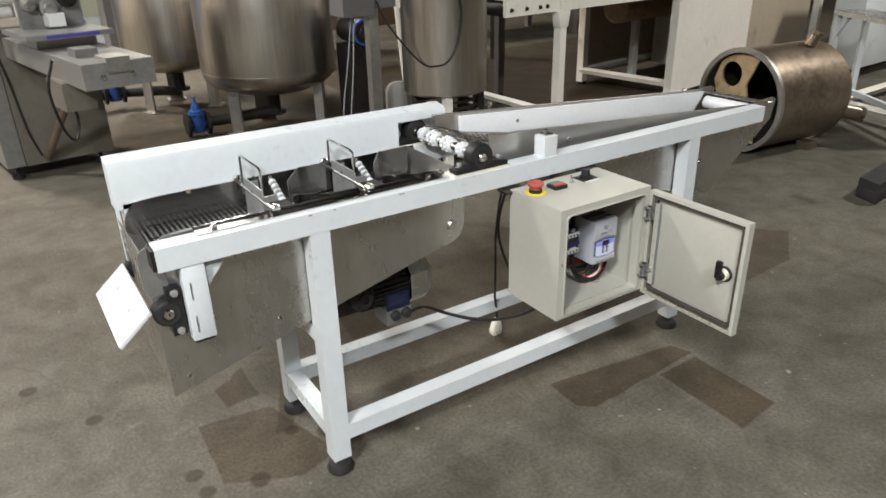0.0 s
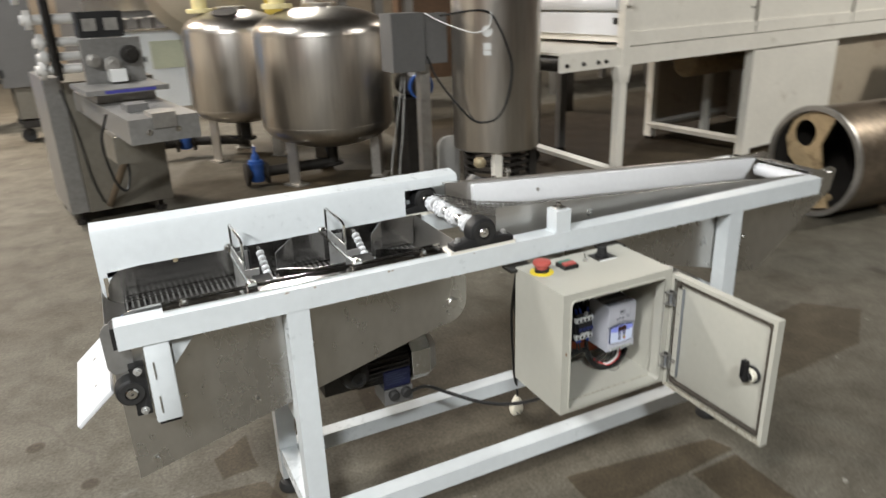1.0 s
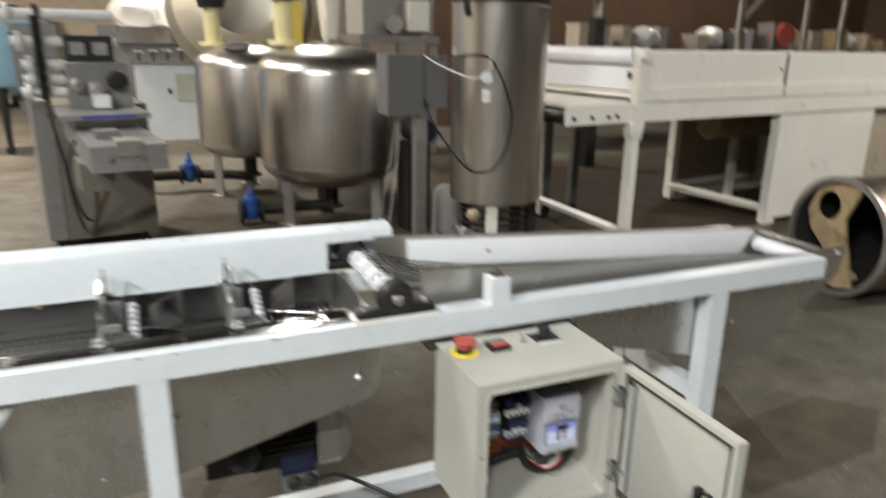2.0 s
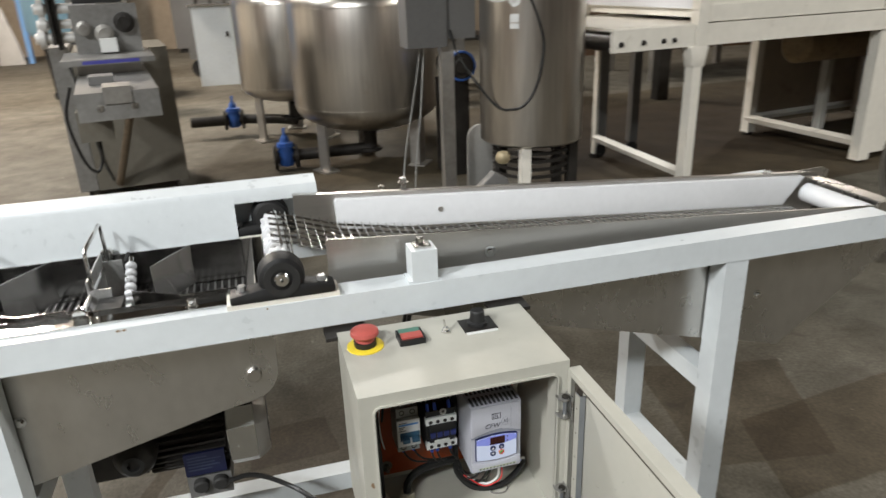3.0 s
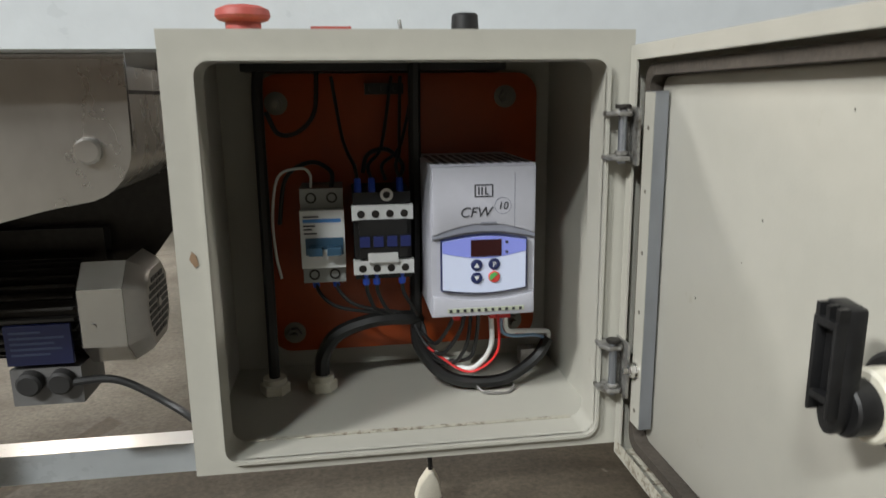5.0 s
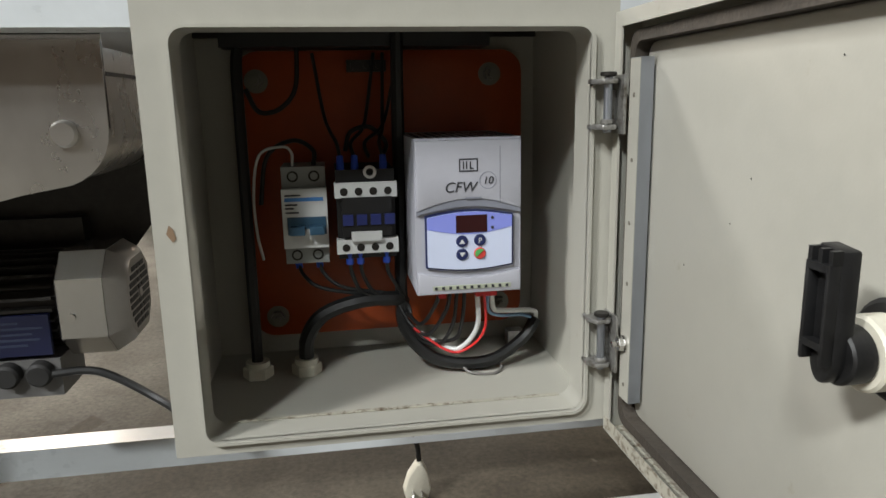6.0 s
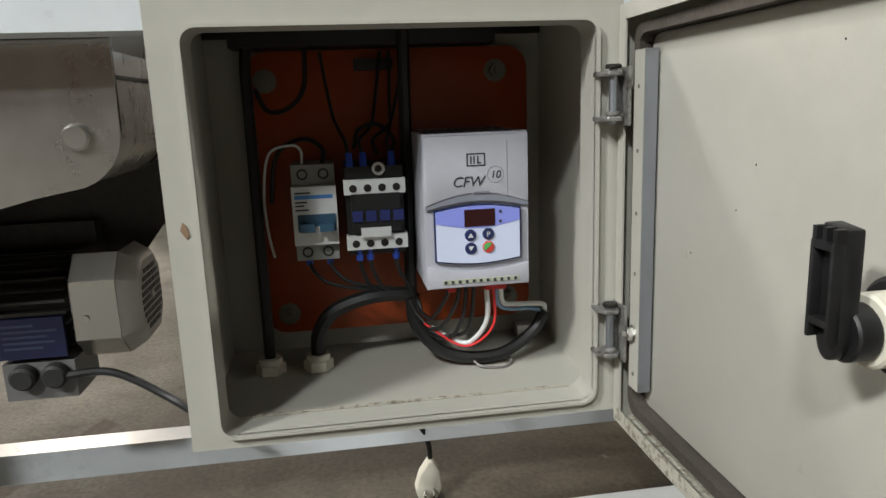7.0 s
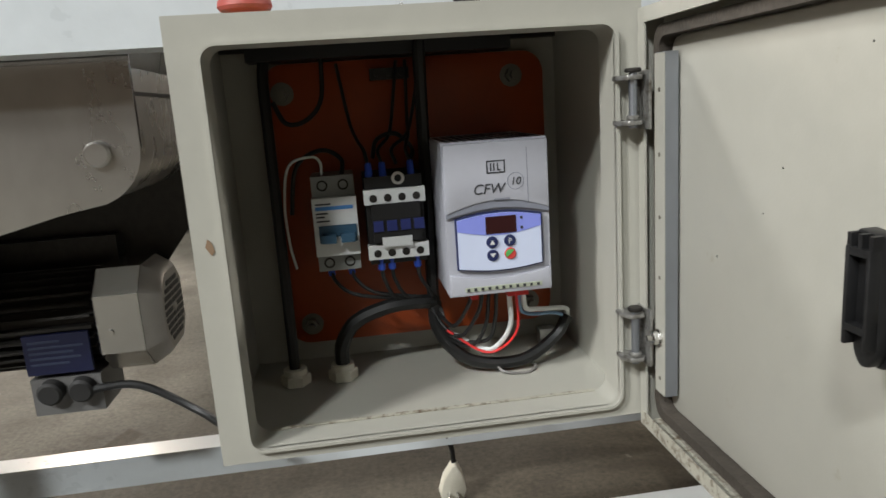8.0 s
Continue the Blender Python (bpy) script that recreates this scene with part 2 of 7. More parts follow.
    for strength, *corners in FLOOR_STAINS_AND_SHADE:
        value = None
        for (xa, ya), (xb, yb) in zip(corners, corners[1:] + corners[:1]):
            n = Vector((yb - ya, xa - xb, 0)).normalized()
            dot = t.nodes.new("ShaderNodeVectorMath")
            dot.operation = "DOT_PRODUCT"
            dot.inputs[1].default_value = n
            t.links.new(co.outputs["Object"], dot.inputs[0])
            off = t.nodes.new("ShaderNodeMath")
            off.operation, off.inputs[1].default_value = "SUBTRACT", n.x * xa + n.y * ya
            t.links.new(dot.outputs["Value"], off.inputs[0])
            if value is None:
                value = off.outputs[0]
            else:
                mx = t.nodes.new("ShaderNodeMath")
                mx.operation = "MAXIMUM"
                t.links.new(value, mx.inputs[0])
                t.links.new(off.outputs[0], mx.inputs[1])
                value = mx.outputs[0]
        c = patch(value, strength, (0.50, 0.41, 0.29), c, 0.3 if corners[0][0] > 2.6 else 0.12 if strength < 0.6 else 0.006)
    for x, y, r in FLOOR_DROPS:
        dist = t.nodes.new("ShaderNodeVectorMath")
        dist.operation, dist.inputs[1].default_value = "DISTANCE", (x, y, 0)
        t.links.new(co.outputs["Object"], dist.inputs[0])
        off = t.nodes.new("ShaderNodeMath")
        off.operation, off.inputs[1].default_value = "SUBTRACT", r
        t.links.new(dist.outputs["Value"], off.inputs[0])
        c = patch(off.outputs[0], 0.85, (0.40, 0.32, 0.26), c, 0.01)
    t.links.new(c, b.inputs["Base Color"])
    rg = t.nodes.new("ShaderNodeMapRange")
    rg.inputs["To Min"].default_value, rg.inputs["To Max"].default_value = 0.58, 0.85
    b.inputs["Specular IOR Level"].default_value = 0.35
    t.links.new(noise_at(4.0, 6, 0.6), rg.inputs["Value"])
    t.links.new(rg.outputs[0], b.inputs["Roughness"])
    bp = t.nodes.new("ShaderNodeBump")
    bp.inputs["Strength"].default_value, bp.inputs["Distance"].default_value = 0.35, 0.003
    t.links.new(noise_at(38, 8, 0.7), bp.inputs["Height"])
    t.links.new(bp.outputs[0], b.inputs["Normal"])
    return m


CONCRETE = concrete()
WHITE = mat("white_enamel", (0.61, 0.645, 0.665), 0.34, spread=0.04, scale=5, bump=0.08, bump_scale=180, dirt=(0.42, 0.38, 0.31), dirt_amount=-0.25, dirt_scale=14)
PLASTIC = mat("white_plastic", (0.68, 0.69, 0.71), 0.38, spread=0.03, scale=8, bump=0.04, bump_scale=120)
BEIGE = mat("beige_enamel", (0.43, 0.42, 0.37), 0.40, spread=0.035, scale=7, bump=0.035, bump_scale=500, dirt=(0.30, 0.25, 0.17), dirt_amount=-0.22, dirt_scale=26)
RUSTYBEIGE = mat("rust_speckled_beige_enamel", (0.44, 0.42, 0.35), 0.5, spread=0.10, scale=12, bump=0.2, bump_scale=300, dirt=(0.10, 0.065, 0.035), dirt_amount=0.55, dirt_scale=170)
POLISHED = mat("polished_stainless", (0.60, 0.59, 0.57), 0.09, metal=1.0, spread=0.06, scale=8, bump=0.01, bump_scale=60, rough_spread=0.04)
STEEL = mat("stainless_sheet", (0.54, 0.525, 0.50), 0.28, metal=0.95, spread=0.08, scale=4, stretch=(1, 1, 0.6), rough_spread=0.02)
TROUGHSTEEL = mat("scuffed_trough_steel", (0.52, 0.51, 0.50), 0.17, metal=1.0, spread=0.08, scale=9, rough_spread=0.03)
PALEGREY = mat("pale_grey_machine_paint", (0.30, 0.295, 0.28), 0.45, spread=0.06, scale=5)
BRUSHED = mat("brushed_trough_steel", (0.55, 0.53, 0.50), 0.36, metal=1.0, spread=0.06, scale=3, bump=0.02, bump_scale=120, stretch=(0.3, 1, 5), rough_spread=0.06)
BRIGHT = mat("bright_steel", (0.66, 0.65, 0.63), 0.18, metal=1.0, spread=0.10, scale=20, rough_spread=0.08)
TANKSTEEL = mat("brushed_tank_steel", (0.56, 0.53, 0.49), 0.30, metal=1.0, spread=0.15, scale=1.6, stretch=(3, 3, 0.25), rough_spread=0.012, dirt=(0.42, 0.33, 0.24), dirt_amount=0.02, dirt_scale=2.5)
DULL = mat("dull_machine_steel", (0.40, 0.385, 0.36), 0.45, metal=0.85, spread=0.15, scale=5, rough_spread=0.12)
ZINC = mat("zinc_plate", (0.60, 0.60, 0.59), 0.38, metal=0.8, spread=0.12, scale=30, dirt=(0.30, 0.27, 0.23), dirt_amount=0.2, dirt_scale=40)
GALVANISED = mat("galvanised_strip", (0.36, 0.385, 0.43), 0.36, metal=0.9, spread=0.08, scale=12, stretch=(1, 1, 0.3))
GRIMYZINC = mat("grimy_zinc", (0.34, 0.335, 0.32), 0.42, metal=0.7, spread=0.2, scale=60, dirt=(0.09, 0.075, 0.055), dirt_amount=0.45, dirt_scale=110)
BLACK = mat("black_cast", (0.009, 0.009, 0.0095), 0.50, spread=0.25, scale=18, bump=0.12, bump_scale=300)
RUBBER = mat("black_rubber", (0.016, 0.0155, 0.015), 0.72, spread=0.25, scale=25, bump=0.1, bump_scale=200)
CABLE = mat("black_cable", (0.010, 0.010, 0.010), 0.42, spread=0.2, scale=30)
SEAL = mat("foam_seal", (0.060, 0.050, 0.040), 0.75, spread=0.3, scale=40, bump=0.4, bump_scale=300)
ORANGE = mat("orange_mounting_plate", (0.28, 0.042, 0.003), 0.46, spread=0.10, scale=9, bump=0.1, bump_scale=260)
RED = mat("faded_red_button", (0.42, 0.085, 0.07), 0.5, spread=0.12, scale=30)
REDWIRE = mat("red_wire", (0.62, 0.03, 0.03), 0.45)
YELLOW = mat("yellow_disc", (0.78, 0.60, 0.04), 0.5, spread=0.10, scale=40)
GREENB = mat("green_button", (0.07, 0.17, 0.13), 0.5)
BLUE = mat("blue_enamel", (0.030, 0.10, 0.36), 0.38, spread=0.15, scale=14, bump=0.2, bump_scale=60)
BLUEPL = mat("blue_ferrule", (0.025, 0.07, 0.42), 0.42)
VFDGREY = mat("pale_grey_abs", (0.42, 0.425, 0.475), 0.48, spread=0.02, scale=20, bump=0.12, bump_scale=900)
VFDDARK = mat("darker_grey_abs", (0.20, 0.21, 0.25), 0.5)
LILAC = mat("lilac_film", (0.24, 0.28, 0.74), 0.36, spread=0.02)
PALEBLUE = mat("pale_blue_film", (0.60, 0.66, 0.84), 0.36, spread=0.02)
NAVY = mat("navy_ink", (0.012, 0.020, 0.085), 0.4)
FADEDPRINT = mat("faded_blue_print", (0.035, 0.045, 0.085), 0.4)
INK = mat("dark_grey_ink", (0.035, 0.036, 0.042), 0.5)
DISPLAY = mat("dark_red_display", (0.030, 0.006, 0.007), 0.12, spread=0.02)
GREENK = mat("green_key", (0.09, 0.38, 0.10), 0.45)
REDK = mat("red_key", (0.56, 0.05, 0.04), 0.45)
MCBWHITE = mat("off_white_moulding", (0.66, 0.67, 0.66), 0.45, spread=0.03, scale=30)
MCBGREY = mat("grey_moulding", (0.27, 0.28, 0.27), 0.5, spread=0.05, scale=30)
MCBBLUE = mat("teal_toggle", (0.035, 0.095, 0.16), 0.45)
BARBLUE = mat("blue_print", (0.07, 0.24, 0.58), 0.5)
CREAM = mat("cream_plastic", (0.70, 0.67, 0.56), 0.45, spread=0.05, scale=30)
CREAMPAINT = mat("cream_machine_paint", (0.77, 0.74, 0.67), 0.42, spread=0.05, scale=3, dirt=(0.36, 0.30, 0.22), dirt_amount=0.03, dirt_scale=5)
GREYPAINT = mat("grey_hammer_paint", (0.125, 0.123, 0.12), 0.42, spread=0.08, scale=6, bump=0.15, bump_scale=220)
BRUSHGREY = mat("machine_grey_steel", (0.27, 0.265, 0.255), 0.38, metal=0.55, spread=0.16, scale=5)
OLIVE = mat("olive_grey_paint", (0.165, 0.152, 0.125), 0.42, metal=0.25, spread=0.10, scale=3, dirt=(0.13, 0.11, 0.08), dirt_amount=0.2, dirt_scale=4)
RUSTY = mat("rusty_brown_steel", (0.22, 0.175, 0.13), 0.38, metal=0.75, spread=0.3, scale=3.5, dirt=(0.13, 0.09, 0.05), dirt_amount=0.35, dirt_scale=5, bump=0.2, bump_scale=40)
OCHRE = mat("dusty_ochre_coating", (0.34, 0.25, 0.14), 0.75, spread=0.25, scale=14, dirt=(0.13, 0.085, 0.04), dirt_amount=0.35, dirt_scale=16, bump=0.4, bump_scale=60)
DARKIN = mat("near_black_inside", (0.020, 0.016, 0.013), 0.85, spread=0.3, scale=6)
DARKMETAL = mat("dark_oily_steel", (0.034, 0.031, 0.028), 0.45, metal=0.5, spread=0.3, scale=12)
YELLOWPAINT = mat("yellow_paint", (0.66, 0.50, 0.09), 0.45, spread=0.10, scale=10)
CREAMYELLOW = mat("pale_yellow_paint", (0.70, 0.62, 0.33), 0.45, spread=0.08, scale=10)
PALEGREEN = mat("pale_green_paint", (0.40, 0.43, 0.33), 0.45, spread=0.08, scale=6)
PALEWALL = mat("pale_reflector_plaster", (0.70, 0.66, 0.58), 0.8, spread=0.10, scale=1.0, dirt=(0.34, 0.28, 0.20), dirt_amount=0.25, dirt_scale=0.7, bump=0.3, bump_scale=30)
SKYBLUE = mat("sky_blue_paint", (0.24, 0.40, 0.50), 0.45, spread=0.10, scale=5)
WALLPAINT = mat("tan_wall_plaster", (0.36, 0.30, 0.23), 0.8, spread=0.12, scale=1.2, dirt=(0.24, 0.17, 0.11), dirt_amount=0.3, dirt_scale=0.8, bump=0.3, bump_scale=30)
BROWNWALL = mat("brown_wall_boards", (0.105, 0.062, 0.036), 0.75, spread=0.25, scale=2.0, bump=0.3, bump_scale=20)
CEILING = mat("dark_roof_sheet", (0.08, 0.075, 0.07), 0.7, spread=0.15, scale=1.0)
ROLLERPALE = mat("satin_film_roller", (0.66, 0.65, 0.63), 0.38, metal=0.3, spread=0.08, scale=12)
POLYBAG = mat("translucent_plastic", (0.52, 0.51, 0.49), 0.3, spread=0.06, scale=5)
LAMPGLOW = mat("lamp_diffuser", (1.0, 0.97, 0.92), 0.5, emit=14.0)
# tan with the shade of the set-back oven cladding mixed into it
TANSHEET = mat("shaded_tan_sheet", (0.40, 0.34, 0.26), 0.5, spread=0.10, scale=2, dirt=(0.20, 0.14, 0.09), dirt_amount=0.15, dirt_scale=3)
BRASS = mat("dull_brass", (0.36, 0.30, 0.19), 0.5, metal=0.4)
RACKBLUE = mat("pale_blue_rack_paint", (0.16, 0.32, 0.60), 0.45, spread=0.1, scale=6)
SLIDEBLUE = mat("blue_sheeting", (0.045, 0.17, 0.42), 0.6, spread=0.2, scale=3)

# ---- the hall ----
X0, X1, Y0, Y1, H = -7.4, 14.0, -11.0, 16.0, 5.4
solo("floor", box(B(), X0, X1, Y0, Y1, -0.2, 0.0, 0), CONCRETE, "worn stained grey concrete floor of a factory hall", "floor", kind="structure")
solo("wall_north", box(B(), X0, X1, Y1, Y1 + 0.2, 0, H, 0), WALLPAINT, "tan plastered rear wall of the hall", "wall", kind="structure")
# unseen walls and roof are added; dark ones hold down bounce light
solo("wall_south", box(B(), X0, X1, Y0 - 0.2, Y0, 0, H, 0), BROWNWALL, "unseen dark brown wall of the hall, limits bounce light", "wall", kind="structure")
solo("wall_west_1", box(B(), X0 - 0.2, X0, Y0, 3.4, 0, H, 0), BROWNWALL, "dark brown side wall of the hall, limits bounce light", "wall", kind="structure")
# pale stretch out of view, reflects light onto the tanks
solo("wall_west_2", box(B(), X0 - 0.2, X0, 3.4, Y1, 0, H, 0), PALEWALL, "unseen pale side wall, added as a reflector for the tanks", "wall", kind="structure")
solo("wall_east", box(B(), X1, X1 + 0.2, Y0, Y1, 0, H, 0), BROWNWALL, "dark brown side wall of the hall, limits bounce light", "wall", kind="structure")
solo("ceiling", box(B(), X0, X1, Y0, Y1, H, H + 0.2, 0), CEILING, "unseen dark roof closing the hall, limits bounce light", "ceiling", kind="structure")


def hall_lamp(x, y, z, sx, sy, watts, colour):
    t = thing("ceiling_lamp", (x, y, z), "unseen square white high-bay lamp hanging from the roof", "lamp", "hall lamps")
    bm = B()
    prism(bm, [(-sx / 2 - 0.03, z + 0.03), (sx / 2 + 0.03, z + 0.03), (0.10, z + 0.22), (-0.10, z + 0.22)], "y", y - sy / 2 - 0.03, y + sy / 2 + 0.03, 0.005)
    for v in bm.verts:
        v.co.x += x
    part("housing", bm, GREYPAINT, t)
    part("diffuser", box(B(), x - sx / 2, x + sx / 2, y - sy / 2, y + sy / 2, z + 0.012, z + 0.029, 0), LAMPGLOW, t)
    bm = B()
    cyl(bm, (x, y, z + 0.2), (x, y, H), 0.008, 8)
    part("rod", bm, DULL, t)
    ld = bpy.data.lights.new("lamp_light", "AREA")
    ld.shape, ld.size, ld.size_y, ld.energy, ld.color = "RECTANGLE", sx, sy, watts, colour
    lo = new("lamp_light", ld)
    lo.location = (x, y, z)


for row in LAMPS:
    hall_lamp(*row)


# ---- the sorting conveyor ----
conv = thing("sorting_conveyor", (1.2, 1.6, 0.0), "white-framed small sorting conveyor with stainless steel panels standing on the floor", "conveyor")
RZ0, RZ1 = 0.712, 0.764
FY0, FY1, BY0, BY1 = 1.430, 1.480, 1.752, 1.800


def frame_part(name, *dims, bevel=0.004, label=""):
    return part(name, box(B(), *dims, bevel), WHITE, conv, label)


frame_part("top_rail", 0.168, 2.209, FY0, FY1, RZ0, RZ1)
frame_part("top_rail", 0.168, 2.209, BY0, BY1, RZ0, RZ1)
for lx in (0.503, 1.827):
    for y0, y1 in ((FY0 + 0.001, FY1 - 0.001), (BY0 + 0.001, BY1 - 0.001)):
        frame_part("leg", lx, lx + 0.050, y0, y1, 0.045, RZ0 + 0.002)
        foot = B()
        lathe(foot, (lx + 0.025, (y0 + y1) / 2, 0.0), (lx + 0.025, (y0 + y1) / 2, 0.03), [(0, 0), (0.036, 0.0), (0.037, 0.3), (0.030, 0.75), (0.014, 1.0), (0, 1)], 24)
        cyl(foot, (lx + 0.025, (y0 + y1) / 2, 0.028), (lx + 0.025, (y0 + y1) / 2, 0.05), 0.009, 12)
        part("rubber_foot", foot, RUBBER, conv, "black levelling foot")
    frame_part("cross_rail", lx + 0.003, lx + 0.047, FY1, BY0, 0.104, 0.149)
    frame_part("cross_rail", lx + 0.003, lx + 0.047, FY1, BY0, 0.40, 0.445)
frame_part("lower_rail", 0.553, 1.827, FY0 + 0.001, FY1 - 0.003, 0.103, 0.150)
frame_part("lower_rail", 0.553, 1.827, BY0 + 0.003, BY1 - 0.001, 0.103, 0.150)
# small chips in the paint along the front rail
chip_rnd = random.Random(11)
CHIP = mat("bare_rusty_chip", (0.26, 0.19, 0.12), 0.6)
for k in range(5):
    x = chip_rnd.uniform(0.45, 1.1)
    w, h = chip_rnd.uniform(0.002, 0.006), chip_rnd.uniform(0.001, 0.0022)
    z = RZ1 - 0.0042
    part("paint_chip", prism(B(), [(x - w, z), (x - w * 0.3, z - h), (x + w * 0.8, z - h * 0.6), (x + w, z + h * 0.2), (x, z + h)], "y", FY0 - 0.0003, FY0 + 0.0004), CHIP, conv, "small bare chip in the paint")
# hanging end plate with its slots
bm = B()
prism(bm, [(0.212, RZ0 + 0.001), (0.262, RZ0 + 0.001), (0.263, 0.530), (0.211, 0.530)], "y", FY0 + 0.002, FY1 - 0.002, 0.004)
hang = part("end_post", bm, WHITE, conv)
part("plug", box(B(), 0.216, 0.258, FY0 + 0.006, FY1 - 0.006, 0.524, 0.531, 0.001), BLACK, hang, "black plastic tube plug")
for z in (0.652, 0.572):
    part("slot", box(B(), 0.2235, 0.2265, FY0 + 0.0005, FY0 + 0.003, z - 0.02, z + 0.02, 0), DULL, hang, "narrow slot")
part("gusset", prism(B(), [(0.262, RZ0), (0.320, RZ0), (0.262, 0.640)], "y", FY0 + 0.02, FY0 + 0.026, 0.001), WHITE, conv)
bm = B()
prism(bm, [(0.212, RZ0 + 0.001), (0.262, RZ0 + 0.001), (0.263, 0.530), (0.211, 0.530)], "y", BY0 + 0.002, BY1 - 0.002, 0.004)
part("end_post", bm, WHITE, conv)

# stainless side panels under the top rails
def panel_left(y0, y1):
    pts = [(0.150, 0.706), (0.156, 0.376), (0.880, 0.556)]
    for k in range(7):
        a = radians(-74 + 74 * k / 6)
        pts.append((0.911 + 0.058 * math.cos(a), 0.620 + 0.058 * math.sin(a)))
    pts += [(0.970, 0.706)]
    return prism(B(), pts, "y", y0, y1)


def panel_right(y0, y1):
    return prism(B(), [(1.12, 0.708), (1.16, 0.694), (2.025, 0.470), (2.335, 0.692), (2.352, 0.762), (2.330, 0.772), (2.23, 0.768), (2.22, 0.708)], "y", y0, y1)


for y0, y1 in ((1.4835, 1.4865), (1.746, 1.749)):
    part("side_panel", panel_left(y0, y1), STEEL, conv, "brushed stainless side panel")
    part("side_panel", panel_right(y0, y1), STEEL, conv, "brushed stainless side panel")
# sloping pan between the side panels
part("drip_pan", prism(B(), [(0.158, 0.380), (0.880, 0.559), (0.880, 0.563), (0.158, 0.384)], "y", 1.487, 1.746), STEEL, conv)
part("drip_pan", prism(B(), [(1.20, 0.686), (2.025, 0.474), (2.330, 0.694), (2.330, 0.698), (2.023, 0.479), (1.20, 0.691)], "y", 1.487, 1.746), STEEL, conv)
pts, inner = [], []
for k in range(9):
    a = radians(-72 + 72 * k / 8)
    pts.append((0.911 + 0.056 * math.cos(a), 0.620 + 0.056 * math.sin(a)))
    inner.append((0.911 + 0.053 * math.cos(a), 0.620 + 0.053 * math.sin(a)))
part("pan_end", prism(B(), [(0.880, 0.5595)] + pts + [(0.967, 0.700), (0.964, 0.700)] + inner[::-1] + [(0.880, 0.563)], "y", 1.487, 1.746), STEEL, conv, "rounded end of the drip pan")
part("end_plate", box(B(), 0.156, 0.159, 1.487, 1.746, 0.39, 0.70, 0), STEEL, conv)


def bolt(bm, at, d, r=0.007, h=0.006, washer=0.010):
    a, d = Vector(at), Vector(d).normalized()
    cyl(bm, a, a + d * 0.0015, washer, 16)
    cyl(bm, a + d * 0.0015, a + d * (0.0015 + h), r, 6, edge=0.001)
    return bm


for x, y, z in ((0.196, 1.4835, 0.415), (0.425, 1.4835, 0.491), (0.560, 1.4835, 0.60), (1.955, 1.4835, 0.600)):
    part("panel_bolt", bolt(B(), (x, y, z), (0, -1, 0), 0.006, 0.005), BRIGHT, conv)
cap = B()
lathe(cap, (0.928, 1.4835, 0.616), (0.928, 1.4755, 0.616), [(0.0, 0), (0.0135, 0), (0.0135, 0.7), (0.011, 1.0), (0, 1)], 24)
part("cap_screw", cap, BRUSHED, conv, "round bright cap screw")

# white scraper plate at the low end
part("scraper_plate", prism(B(), [(0.064, 0.556), (0.070, 0.546), (0.144, 0.610), (0.138, 0.620)], "y", 1.460, 1.754, 0.0025), PLASTIC, conv, "thick white plastic scraper plate")
for y in (1.54, 1.67):
    part("countersunk_screw", cyl(B(), (0.108, y, 0.5935), (0.1075, y, 0.594), 0.005, 12), DULL, conv)


# bearings
def bearing(x, y, z, front, flat=False, k=1.0):
    """A black housing whose bore looks along y; front: -1 or 1; flat: bolted to an upright plate instead of lying on the rail."""
    b = B()
    s = front
    lathe(b, (x, y + s * 0.018, z), (x, y - s * 0.020, z), [(0, 0), (0.030 * k, 0), (0.041 * k, 0.12), (0.044 * k, 0.35), (0.044 * k, 0.9), (0.040 * k, 1), (0, 1)], 36)
    if flat:
        box(b, x + 0.002, x + 0.032, y - 0.016, y + 0.014, z - 0.056, z + 0.056, 0.008)
    else:
        prism(b, [(x - 0.083, RZ1 + 0.008), (x + 0.083, RZ1 + 0.008), (x + 0.083, RZ1 + 0.022), (x + 0.036, RZ1 + 0.030), (x - 0.036, RZ1 + 0.030), (x - 0.083, RZ1 + 0.022)], "y", y - 0.018, y + 0.018, 0.003)
    ob = part("bearing", b, BLACK, conv, "black pillow-block bearing")
    b = B()
    ring(b, (x, y + s * 0.0195, z), (x, y + s * 0.017, z), 0.034 * k, 0.020 * k, 32)
    part("bearing_cover", b, RUBBER, ob)
    b = B()
    lathe(b, (x, y + s * 0.024, z), (x, y + s * 0.012, z), [(0, 0), (0.003, 0), (0.0035, 0.2), (0.010, 0.2), (0.0125, 0.45), (0.0125, 1), (0, 1)], 20)
    part("shaft_end", b, BRIGHT, ob)
    part("centre_hole", cyl(B(), (x, y + s * 0.0242, z), (x, y + s * 0.0238, z), 0.0022, 10), BLACK, ob)
    for e in (-1, 1):
        p = (x + 0.018, y + s * 0.015, z + e * 0.046) if flat else (x + e * 0.063, y, RZ1 + 0.023)
        d = (0, s, 0) if flat else (0, 0, 1)
        part("bearing_bolt", bolt(B(), p, d, 0.0085 * k, 0.010, 0.012 * k), ZINC, ob)
    return ob


bearing(0.994, 1.448, 0.806, -1, k=0.85)
bearing(0.994, 1.772, 0.806, -1, k=0.85)
bearing(0.175, 1.470, 0.602, -1, flat=True, k=0.72)
bearing(0.175, 1.762, 0.602, 1, flat=True, k=0.72)
for y0, y1 in ((1.432, 1.478), (1.754, 1.798)):
    part("bearing_seat", box(B(), 0.905, 1.083, y0, y1, RZ1, RZ1 + 0.0085, 0.002), CREAMPAINT, conv, "cream painted packing plate")

bm = B()
cyl(bm, (0.994, 1.47, 0.806), (0.994, 1.75, 0.806), 0.0125, 20)
part("drive_shaft", bm, BRIGHT, conv)


